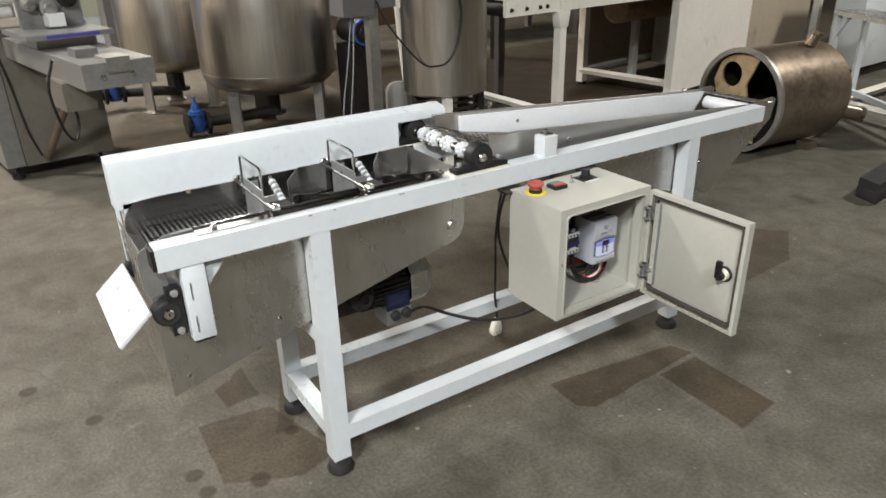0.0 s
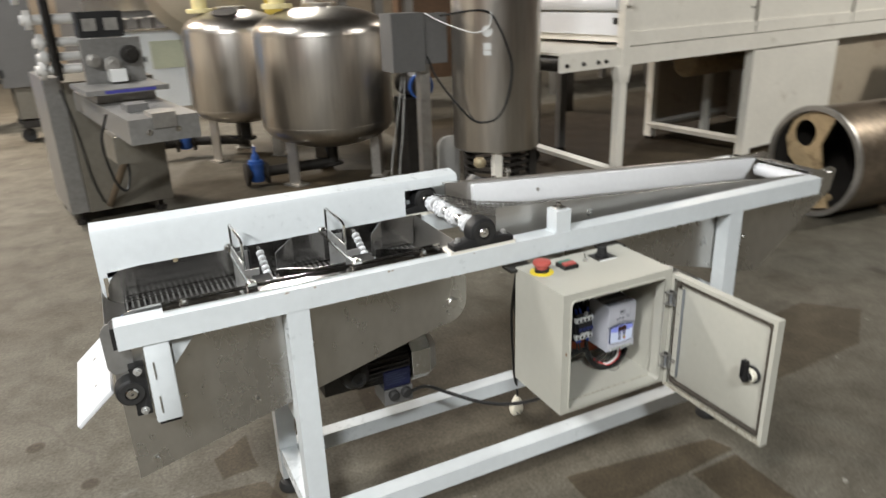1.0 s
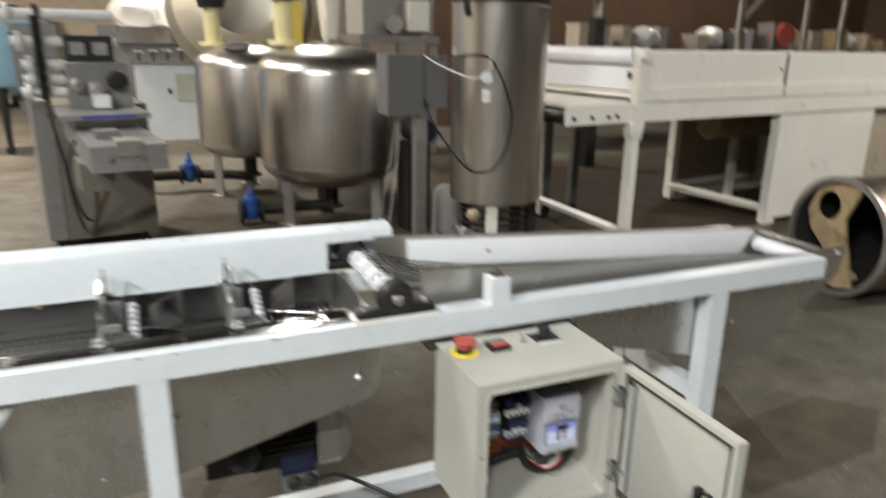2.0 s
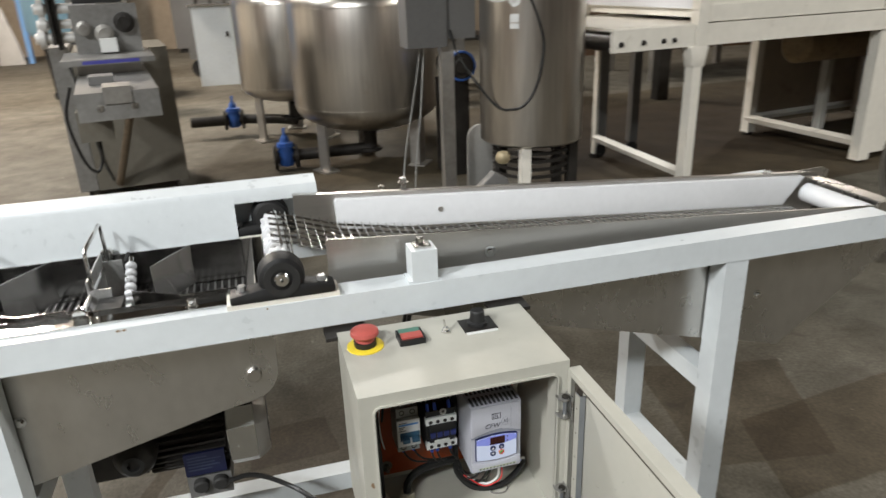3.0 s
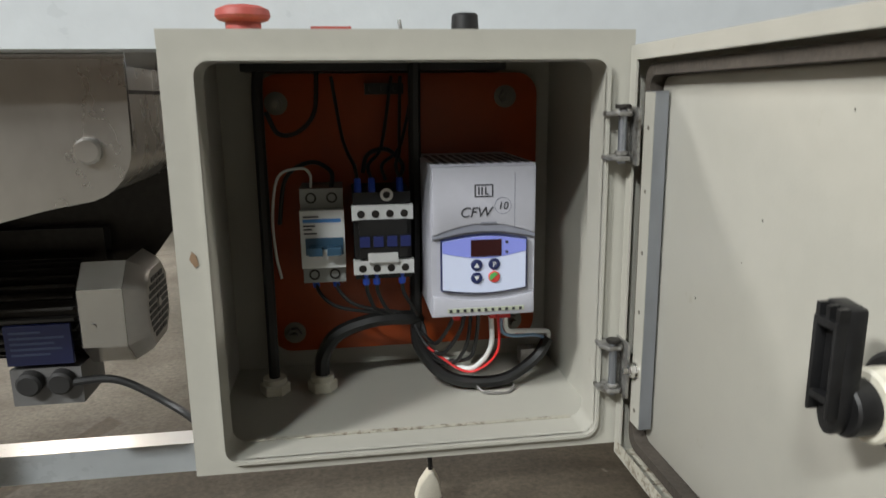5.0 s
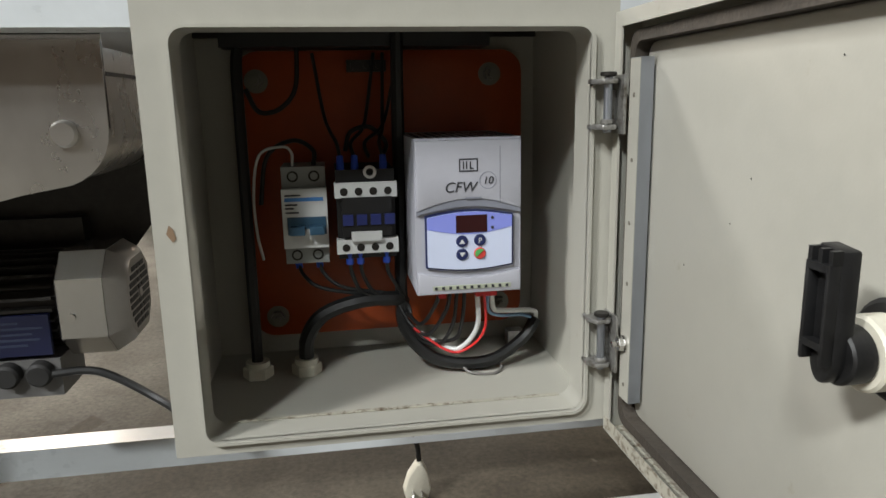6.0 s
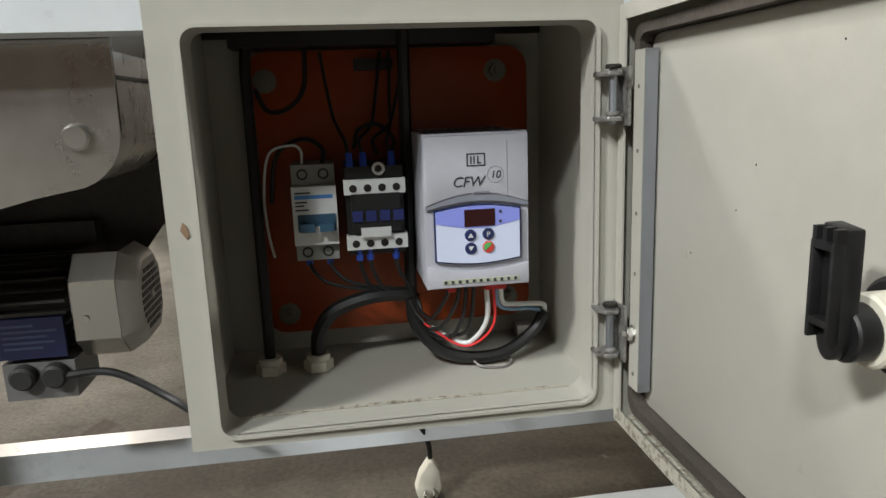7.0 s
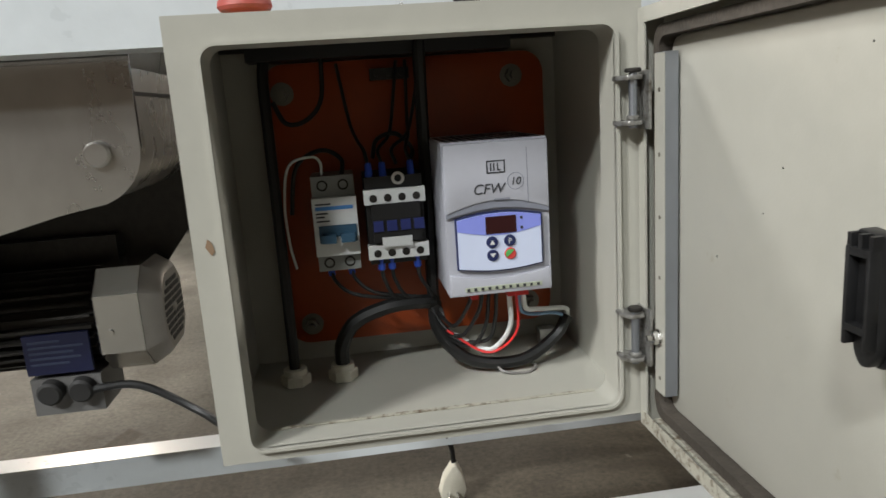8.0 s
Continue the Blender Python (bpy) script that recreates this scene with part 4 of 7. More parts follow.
for x, z in ((1.125, 0.667), (1.337, 0.671), (1.130, 0.449), (1.345, 0.450)):
    b = B()
    cyl(b, (x, 1.386, z), (x, 1.3845, z), 0.0105, 20)
    cyl(b, (x, 1.3845, z), (x, 1.377, z), 0.0065, 6)
    cyl(b, (x, 1.377, z), (x, 1.370, z), 0.0035, 10)
    part("plate_bolt", b, OLIVE, enc)
# brackets that carry it
for x0, x1 in ((1.050, 1.120), (1.335, 1.405)):
    part("hanger_bracket", box(B(), x0, x1, 1.398, 1.440, 0.7055, 0.7115, 0.001), DARKMETAL, enc, "flat dark hanging bracket")

# door, standing open
DX, DY0, DY1, DZ0, DZ1 = 1.404, 0.903, 1.204, 0.398, 0.704


def hollow_x(b, outer, inner, x0, x1):
    (ay0, ay1, az0, az1), (by0, by1, bz0, bz1) = outer, inner
    k0 = len(b.verts)
    hollow(b, (ay0, ay1, az0, az1), (by0, by1, bz0, bz1), x0, x1)
    b.verts.ensure_lookup_table()
    for v in b.verts[k0:]:
        v.co = Vector((v.co.y, v.co.x, v.co.z))
    return b


b = B()
box(b, DX - 0.002, DX, DY0, DY1, DZ0, DZ1, 0.0)
hollow_x(b, (DY0, DY1, DZ0, DZ1), (DY0 + 0.002, DY1 - 0.002, DZ0 + 0.002, DZ1 - 0.002), DX - 0.020, DX - 0.002)
hollow_x(b, (DY0 + 0.002, DY1 - 0.002, DZ0 + 0.002, DZ1 - 0.002), (DY0 + 0.010, DY1 - 0.010, DZ0 + 0.010, DZ1 - 0.010), DX - 0.0200, DX - 0.0185)
door = part("door", b, BEIGE, enc, "beige enclosure door standing open")


b = strip_loop(B(), rounded(DY0 + 0.013, DY1 - 0.013, DZ0 + 0.013, DZ1 - 0.013, 0.012), rounded(DY0 + 0.0205, DY1 - 0.0205, DZ0 + 0.0205, DZ1 - 0.0205, 0.009), DX - 0.0145, DX - 0.002)
part("door_seal", b, SEAL, door, "dark foam rubber door seal")
b = prism(B(), rounded(DY0 + 0.0215, DY1 - 0.0215, DZ0 + 0.0215, DZ1 - 0.0215, 0.009), "x", DX - 0.0055, DX - 0.0022, 0.001)
part("inner_panel", b, BEIGE, door)
# the web's shade is put into its darker blue-grey colour
b = prism(B(), [(1.3875, 1.1690), (1.3965, 1.1690), (1.3965, 1.1703), (1.3888, 1.1703), (1.3888, 1.1840), (1.3875, 1.1840)], "z", 0.433, 0.673)
strip = part("stiffener", b, GALVANISED, door, "galvanised stiffening angle, shade of its web in the darker grey")
part("stiffener_face", box(B(), 1.3868, 1.3874, 1.1693, 1.1838, 0.4335, 0.6725, 0), BEIGE, strip, "beige painted face of the angle")
for z in (0.649, 0.606, 0.563, 0.520, 0.445):
    b = B()
    cyl(b, (1.3864, 1.1765, z), (1.3869, 1.1765, z), 0.0015, 12)
    part("hole", b, OLIVE, strip)
b = B()
cyl(b, (1.3868, 1.177, 0.476), (1.3856, 1.177, 0.476), 0.0060, 16)
cyl(b, (1.3856, 1.177, 0.476), (1.3810, 1.177, 0.476), 0.0050, 6, edge=0.0005)
cyl(b, (1.3810, 1.177, 0.476), (1.3770, 1.177, 0.476), 0.0022, 10)
part("earth_bolt", b, BRIGHT, strip)
part("lower_flange", box(B(), DX - 0.0204, DX - 0.0201, DY0 + 0.003, DY1 - 0.003, DZ0 + 0.001, DZ0 + 0.0115, 0), RUSTYBEIGE, door, "rust-speckled lower flange")
part("rust_lip", box(B(), DX - 0.0195, DX - 0.003, DY0 + 0.003, DY1 - 0.003, DZ0 + 0.0021, DZ0 + 0.0026, 0), RUSTYBEIGE, door, "rust-speckled lower lip")
speck_rnd = random.Random(3)
for k in range(7):
    y, z = speck_rnd.uniform(DY0 + 0.05, DY1 - 0.05), speck_rnd.uniform(DZ0 + 0.04, DZ1 - 0.04)
    r = speck_rnd.uniform(0.0003, 0.0006)
    part("dirt_speck", prism(B(), [(y - r, z), (y, z - r * 0.8), (y + r * 0.8, z), (y + r * 0.2, z + r * 1.6)], "x", DX - 0.0059, DX - 0.0054), DARKMETAL, door)
# hinges
for z0, z1 in ((0.626, 0.6605), (0.454, 0.4915)):
    b = B()
    box(b, 1.3828, 1.3848, 1.184, 1.206, z0 - 0.003, z1 + 0.002, 0.0006)
    hinge = part("hinge", b, GRIMYZINC, enc, "dusty zinc hinge with an open barrel")
    for z in (z0, z1 - 0.0040):
        part("hinge_arm", prism(B(), [(1.3655, 1.2065), (1.3655, 1.196), (1.3700, 1.187), (1.3795, 1.187), (1.3828, 1.192), (1.3828, 1.2065)], "z", z, z + 0.0034, 0.0009), GRIMYZINC, hinge)
    part("hinge_pin", cyl(B(), (1.375, 1.192, z0 - 0.002), (1.375, 1.192, z1 + 0.001), 0.0029, 12, edge=0.0006), GALVANISED, hinge)
    part("pin_head", cyl(B(), (1.375, 1.192, z1 + 0.001), (1.375, 1.192, z1 + 0.0040), 0.0056, 12, edge=0.0008), DARKMETAL, hinge)
    part("hinge_collar", cyl(B(), (1.375, 1.192, z0 + 0.0036), (1.375, 1.192, z0 + 0.0070), 0.0046, 12, edge=0.0008), GRIMYZINC, hinge)
    part("hinge_block", box(B(), 1.3785, 1.3826, 1.197, 1.2060, z0 + 0.006, z1 - 0.008, 0.0015), GRIMYZINC, hinge)
# cam latch on the inside of the door
LY, LZ = 0.955, 0.551
b = B()
cyl(b, (DX - 0.0055, LY, LZ), (DX - 0.011, LY, LZ), 0.0205, 28, edge=0.002)
latch = part("latch", b, RUBBER, door, "black cam latch washer")
b = B()
cyl(b, (DX - 0.011, LY, LZ), (DX - 0.0235, LY, LZ), 0.0150, 28, edge=0.0012)
part("latch_nut", b, CREAM, latch, "cream plastic nut")
b = B()
cyl(b, (DX - 0.0235, LY, LZ), (1.3700, LY, LZ), 0.0115, 28, edge=0.001)
part("lever_hub", b, BLACK, latch)
# lever: solid back, raised rim round a hollow that looks away from the door, ribs at the tip
foot = [(LY + 0.0066 * math.cos(radians(a)), LZ + 0.0015 + 0.0120 * math.sin(radians(a))) for a in range(180, 361, 15)]
tip = 0.5940
part("latch_lever", prism(B(), foot + [(LY + 0.0066, tip), (LY - 0.0066, tip - 0.0015)], "x", 1.3645, 1.3730, 0.0014), BLACK, latch, "black ribbed plastic lever")
for y0, y1 in ((LY - 0.0066, LY - 0.0044), (LY + 0.0044, LY + 0.0066)):
    part("lever_rim", prism(B(), [(y0, LZ - 0.002), (y1, LZ - 0.002), (y1, tip - 0.006), (y0, tip - 0.006)], "x", 1.3598, 1.3650, 0.0009), BLACK, latch)
for z0, z1 in ((tip - 0.0095, tip - 0.0065), (LZ + 0.004, LZ + 0.0068)):
    part("lever_rib", box(B(), 1.3600, 1.3650, LY - 0.0058, LY + 0.0058, z0, z1, 0.0007), BLACK, latch)
for y in (LY - 0.0066, LY - 0.0011, LY + 0.0044):
    part("lever_rib", box(B(), 1.3608, 1.3650, y, y + 0.0022, tip - 0.0066, tip - 0.0012, 0.0006), BLACK, latch)

# controls on the lid
b = B()
lathe(b, (1.106, 1.349, EZ1), (1.106, 1.349, EZ1 + 0.0025), [(0, 0), (0.029, 0), (0.029, 0.7), (0.027, 1), (0, 1)], 32)
es = part("emergency_stop", b, YELLOW, enc, "yellow ring under the stop button")
b = B()
lathe(b, (1.106, 1.349, EZ1 + 0.0025), (1.106, 1.349, EZ1 + 0.031), [(0.016, 0), (0.0165, 0.05), (0.0145, 0.35), (0.0145, 0.55), (0.0205, 0.62), (0.0225, 0.72), (0.0215, 0.9), (0.015, 1.0), (0, 1.0)], 32)
part("mushroom_head", b, RED, es, "faded red mushroom button")
b = B()
ring(b, (1.106, 1.349, EZ1 + 0.0025), (1.106, 1.349, EZ1 + 0.011), 0.0175, 0.012, 28)
part("collar", b, BLACK, es)
b = box(B(), 1.1575, 1.1985, 1.327, 1.365, EZ1, EZ1 + 0.010, 0.002)
sw = part("start_stop_switch", b, BLACK, enc, "double push button")
part("green_key", box(B(), 1.1615, 1.1945, 1.3475, 1.362, EZ1 + 0.010, EZ1 + 0.0125, 0.001), GREENB, sw)
part("red_key", box(B(), 1.1615, 1.1945, 1.330, 1.3465, EZ1 + 0.010, EZ1 + 0.0135, 0.001), RED, sw)
b = B()
cyl(b, (1.238, 1.352, EZ1), (1.238, 1.352, EZ1 + 0.003), 0.0075, 6)
cyl(b, (1.238, 1.352, EZ1 + 0.003), (1.238, 1.352, EZ1 + 0.008), 0.0045, 12)
wire(b, [(1.238, 1.352, EZ1 + 0.006), (1.236, 1.355, EZ1 + 0.021)], 0.0018, 8, 1)
part("toggle_switch", b, BRIGHT, enc)
part("dial_strip", box(B(), 1.268, 1.320, 1.3280, 1.3350, EZ1, EZ1 + 0.0012, 0.0003), MCBWHITE, enc, "white strip below the scale plate")
kn = part("speed_dial", box(B(), 1.266, 1.322, 1.3355, 1.380, EZ1, EZ1 + 0.0016, 0.0005), DARKMETAL, enc, "scale plate with a black knob")
b = B()
lathe(b, (1.294, 1.358, EZ1 + 0.0016), (1.294, 1.358, EZ1 + 0.027), [(0, 0), (0.0165, 0.0), (0.0165, 0.22), (0.0125, 0.30), (0.0115, 0.93), (0.010, 1.0), (0, 1)], 24)
part("knob", b, BLACK, kn)
part("paint_chip", prism(B(), [(1.0775, 0.5650), (1.0795, 0.5705), (1.0820, 0.568), (1.0835, 0.5615), (1.0812, 0.5590)], "y", EY0 - 0.0006, EY0 + 0.0002), mat("bare_brown_metal", (0.23, 0.15, 0.09), 0.6), enc, "small rusty paint chip")
b = B()
box(b, 1.205, 1.240, 1.374, 1.386, 0.674, 0.684, 0.001)
for k in range(3):
    cyl(b, (1.211 + 0.011 * k, 1.374, 0.679), (1.211 + 0.011 * k, 1.370, 0.679), 0.0028, 8)
part("earth_bar", b, DARKMETAL, enc, "small dark earth bar")
part("wire_duct", box(B(), 1.10, 1.33, 1.352, 1.386, 0.694, 0.711, 0.002), BLACK, enc, "black wire duct under the lid")
for x in (1.113, 1.156):
    b = B()
    cyl(b, (x, 1.342, EZ0 + 0.003), (x, 1.342, EZ0 + 0.013), 0.0135, 6, edge=0.001)
    cyl(b, (x, 1.342, EZ0 + 0.013), (x, 1.342, EZ0 + 0.018), 0.0105, 16)
    part("cable_gland", b, CREAM, enc, "cream plastic cable gland")
part("angle_tab", box(B(), 1.352, 1.368, 1.372, 1.386, EZ0 + 0.003, EZ0 + 0.018, 0.001), ZINC, enc)


# ---- devices in the enclosure ----
# two-pole breaker
br = thing("circuit_breaker", (1.163, 1.386, 0.513), "grey and white two-pole circuit breaker with teal toggles", "circuit breaker")
br.location.z -= LOWER
b = B()
box(b, 1.1445, 1.1815, 1.338, 1.386, 0.5105, 0.5945, 0.001)
part("body", b, MCBGREY, br)
b = B()
box(b, 1.1440, 1.1820, 1.330, 1.3395, 0.5255, 0.5765, 0.001)
face = part("face", b, MCBWHITE, br)
part("label_bar", box(B(), 1.1465, 1.1790, 1.3296, 1.3301, 0.566, 0.5692, 0), BARBLUE, face, "blue printed bar")
for z, x1 in ((0.5712, 1.160), (0.5632, 1.157), (0.5602, 1.154), (0.5565, 1.158)):
    part("print_bar", box(B(), 1.1468, x1, 1.3297, 1.3301, z - 0.0007, z + 0.0007, 0), INK, face)
part("toggle_well", box(B(), 1.1480, 1.1805, 1.3285, 1.3305, 0.5375, 0.5525, 0.0006), MCBBLUE, br)
for x in (1.1505, 1.1665):
    b = B()
    box(b, x, x + 0.012, 1.319, 1.3295, 0.5385, 0.5455, 0.0012)
    part("toggle", b, MCBBLUE, br, "dark teal toggle")
b = B()
box(b, 1.1605, 1.1668, 1.325, 1.3298, 0.5345, 0.5425, 0.001)
part("toggle_link", b, MCBWHITE, br)
for x in (1.1540, 1.1720):
    for z in (0.5865, 0.5180):
        b = B()
        ring(b, (x, 1.3385, z), (x, 1.3372, z), 0.0048, 0.0033, 16)
        cyl(b, (x, 1.3392, z), (x, 1.3382, z), 0.0033, 12)
        part("terminal_screw", b, DARKMETAL, br)

# contactor
ct = thing("contactor", (1.215, 1.386, 0.508), "black contactor with two white terminal strips", "contactor")
ct.location.z -= LOWER
b = B()
box(b, 1.1900, 1.2390, 1.318, 1.386, 0.517, 0.5925, 0.002)
box(b, 1.1940, 1.2350, 1.310, 1.320, 0.537, 0.570, 0.002)
part("body", b, BLACK, ct)
for z0, z1 in ((0.5695, 0.5820), (0.5220, 0.5345)):
    strip = part("terminal_strip", box(B(), 1.1885, 1.2405, 1.313, 1.323, z0, z1, 0.0008), MCBWHITE, ct, "white terminal strip")
    for k in range(4):
        x = 1.1963 + 0.0122 * k
        b = B()
        cyl(b, (x, 1.3132, (z0 + z1) / 2 - 0.001), (x, 1.3124, (z0 + z1) / 2 - 0.001), 0.0033, 14)
        cyl(b, (x, 1.3124, (z0 + z1) / 2 - 0.001), (x, 1.3120, (z0 + z1) / 2 - 0.001), 0.002, 10)
        part("terminal_screw", b, DARKMETAL, strip)
part("marker_tab", box(B(), 1.2010, 1.2265, 1.3085, 1.3155, 0.5335, 0.5415, 0.0008), MCBWHITE, ct, "white marker tab")
for k in range(4):
    x = 1.1945 + 0.0115 * k
    part("window", box(B(), x, x + 0.0085, 1.3080, 1.3105, 0.5470, 0.5560, 0.0006), mat("dark_blue_moulding", (0.02, 0.03, 0.14), 0.45), ct)
for x in (1.1945, 1.2065, 1.2305):
    b = B()
    cyl(b, (x, 1.322, 0.5895), (x, 1.326, 0.6035), 0.0036, 10, r2=0.0028)
    part("ferrule", b, BLUEPL, ct, "blue crimp sleeve")
b = B()
ring(b, (1.2185, 1.3175, 0.5905), (1.2185, 1.314, 0.5905), 0.0055, 0.0032, 16)
part("coil_terminal", b, ZINC, ct)
for x in (1.199, 1.208, 1.2305):
    b = B()
    cyl(b, (x, 1.320, 0.5225), (x, 1.322, 0.5115), 0.0032, 10)
    part("ferrule", b, BLUEPL, ct, "blue crimp sleeve")

# frequency inverter
vf = thing("frequency_inverter", (1.293, 1.386, 0.494), "pale grey frequency inverter with a lilac keypad", "frequency inverter")
vf.location.z -= LOWER
VX0, VX1, VZ0, VZ1, VY = 1.2505, 1.3355, 0.4940, 0.6190, 1.2655
b = B()
box(b, VX0, VX1, VY + 0.004, 1.386, VZ0, VZ1, 0.003)
shell = part("shell", b, VFDGREY, vf)
b = B()
prism(b, [(VX0 + 0.0005, 0.5625)] + [(VX0 + 0.0005 + (VX1 - VX0 - 0.001) * k / 10, 0.5625 + 0.009 * math.sin(math.pi * k / 10)) for k in range(1, 10)] + [(VX1 - 0.0005, 0.5625), (VX1 - 0.0005, VZ1 - 0.0015), (VX0 + 0.0005, VZ1 - 0.0015)], "y", VY, VY + 0.006, 0.0014)
part("upper_cover", b, VFDGREY, vf)
b = B()
prism(b, [(VX0 + 0.0005, VZ0 + 0.001), (VX1 - 0.0005, VZ0 + 0.001)] + [(VX1 - 0.0005 - (VX1 - VX0 - 0.001) * k / 10, 0.5130 - 0.0055 * math.sin(math.pi * k / 10)) for k in range(0, 11)], "y", VY, VY + 0.006, 0.0012)
part("lower_cover", b, VFDGREY, vf)
# darker grey crescent paints the shade under the upper cover's edge
b = B()
prism(b, [(VX0 + 0.0005, 0.5625)] + [(VX0 + 0.0005 + (VX1 - VX0 - 0.001) * k / 10, 0.5625 + 0.009 * math.sin(math.pi * k / 10)) for k in range(1, 10)] + [(VX1 - 0.0005, 0.5625), (VX1 - 0.0005, 0.5595)] + [(VX1 - 0.0005 - (VX1 - VX0 - 0.001) * k / 10, 0.5595 + 0.0060 * math.sin(math.pi * k / 10)) for k in range(1, 11)], "y", VY + 0.0012, VY + 0.0050)
part("shadow_band", b, VFDDARK, vf, "grey curved band for the shade below the cover")


def arc_panel(x0, x1, zb, zt, sag_b, sag_t, y0, y1, n=12):
    low = [(x0 + (x1 - x0) * k / n, zb - sag_b * math.sin(math.pi * k / n)) for k in range(n + 1)]
    top = [(x1 - (x1 - x0) * k / n, zt + sag_t * math.sin(math.pi * k / n)) for k in range(n + 1)]
    return prism(B(), low + top, "y", y0, y1)


part("keypad_rim", arc_panel(1.2575, 1.3285, 0.5170, 0.5585, 0.0035, 0.0042, VY + 0.0006, VY + 0.005), NAVY, vf, "navy keypad rim")
part("keypad", arc_panel(1.2588, 1.3272, 0.5180, 0.5575, 0.0033, 0.0040, VY - 0.0002, VY + 0.004), PALEBLUE, vf, "pale blue keypad film")
part("keypad_band", arc_panel(1.2588, 1.3272, 0.5485, 0.5575, 0.0050, 0.0040, VY - 0.0006, VY - 0.0003), LILAC, vf, "lilac band")
part("display", box(B(), 1.2818, 1.3068, VY - 0.0011, VY - 0.0003, 0.5450, 0.5588, 0.0004), DISPLAY, vf, "dark display window")
for x, z in ((1.2865, 0.5380), (1.3010, 0.5384), (1.2865, 0.5272), (1.3010, 0.5276)):
    b = B()
    lathe(b, (x, VY - 0.0003, z), (x, VY - 0.0016, z), [(0.0048, 0), (0.0048, 0.5), (0.0042, 1), (0, 1)], 20)
    part("key", b, NAVY if (x, z) != (1.3010, 0.5276) else REDK, vf)
b = prism(B(), [(1.3010 + 0.0041 * math.cos(radians(a)), 0.5276 + 0.0038 * math.sin(radians(a))) for a in range(45, 226, 20)], "y", VY - 0.0021, VY - 0.0016)
part("key_half", b, GREENK, vf)
for z, s in ((0.5377, 1), (0.5275, -1)):
    part("arrow", prism(B(), [(1.2842, z - 0.0015 * s), (1.2888, z - 0.0015 * s), (1.2865, z + 0.0021 * s)], "y", VY - 0.0020, VY - 0.0015), MCBWHITE, vf)
for z in (0.5562, 0.5482):
    b = B()
    cyl(b, (1.3112, VY - 0.0012, z), (1.3112, VY - 0.0002, z), 0.0012, 10)
    part("pilot_lamp", b, INK, vf)
# maker's mark as plain bars
b = B()
for x0, x1, z0, z1 in ((1.2850, 1.3000, 0.6022, 0.6032), (1.2850, 1.3000, 0.5930, 0.5940), (1.2850, 1.2860, 0.594, 0.6022), (1.2880, 1.2890, 0.595, 0.601),
                       (1.2905, 1.2915, 0.595, 0.601), (1.2935, 1.2965, 0.595, 0.596), (1.2935, 1.2945, 0.595, 0.601), (1.2990, 1.3000, 0.594, 0.6022)):
    box(b, x0, x1, VY - 0.0004, VY + 0.001, z0, z1, 0)
part("mark", b, INK, vf)
part("print_bar", box(B(), 1.2900, 1.3030, VY - 0.0003, VY + 0.001, 0.5716, 0.5730, 0), VFDDARK, vf)


def lettering(text, x, z, size, material, parent, y, shear=0.0):
    cu = bpy.data.curves.new("lettering", "FONT")
    cu.body, cu.size, cu.extrude, cu.shear, cu.align_x = text, size, 0.00015, shear, "CENTER"
    tmp = new("lettering", cu)
    me = bpy.data.meshes.new_from_object(tmp)
    bpy.data.objects.remove(tmp)
    me.materials.clear()
    me.materials.append(material)
    me.transform(Matrix.Translation((x, y, z)) @ Matrix.Rotation(radians(90), 4, "X"))
    ob = new("lettering", me)
    ob.parent = parent
    ob.matrix_parent_inverse = Matrix.Translation(Vector(parent["base"])).inverted()
    return ob


lettering("CFW", 1.2855, 0.5772, 0.0115, INK, vf, VY - 0.0004, 0.25)
lettering("10", 1.3078, 0.5830, 0.0085, INK, vf, VY - 0.0004, 0.2)
lettering("P", 1.3010, 0.5362, 0.0060, MCBWHITE, vf, VY - 0.0018)
b = B()
ring(b, (1.3080, VY - 0.0003, 0.5858), (1.3080, VY + 0.0005, 0.5858), 0.0068, 0.0064, 28)
part("mark_ring", b, VFDDARK, vf)
part("cover_seam", box(B(), 1.3175, 1.3180, VY - 0.0002, VY + 0.001, 0.5680, 0.6120, 0), VFDDARK, vf)
part("terminal_slot", box(B(), 1.2625, 1.3265, VY - 0.0006, VY + 0.003, 0.4985, 0.5020, 0.0004), PALEGREEN, vf, "green terminal row")
for k in range(11):
    x = 1.2640 + 0.0058 * k
    part("terminal_mark", box(B(), x, x + 0.0022, VY - 0.0012, VY - 0.0004, 0.4990, 0.5013, 0), INK, vf)
for y0, y1 in ((VY + 0.006, VY + 0.030), (VY + 0.038, VY + 0.062), (VY + 0.070, VY + 0.094)):
    for k in range(11):
        x = 1.2545 + 0.0073 * k
        part("vent_slot", box(B(), x, x + 0.0042, y0, y1, VZ1 - 0.0004, VZ1 + 0.0004, 0), INK, vf)
for x in (1.2720, 1.3030, 1.3090, 1.3150):
    part("plug_terminal", box(B(), x - 0.0028, x + 0.0028, VY + 0.012, VY + 0.024, VZ0 - 0.006, VZ0 + 0.001, 0.0008), REDWIRE, vf, "red push-in terminal")


# ---- wires ----
def cable(pts, r, material, label, name="wire", group="wires in the enclosure", seg=8):
    ob = solo(name, wire(B(), pts, r, seg), material, label, "cable", group)
    if group == "wires in the enclosure":
        ob.location.z -= LOWER
    return ob


cable([(1.113, 1.342, 0.415), (1.113, 1.345, 0.47), (1.1125, 1.352, 0.56), (1.112, 1.358, 0.64), (1.112, 1.362, 0.68), (1.115, 1.364, 0.700)], 0.0052, CABLE, "thick black cable rising from the gland", "power_cable")
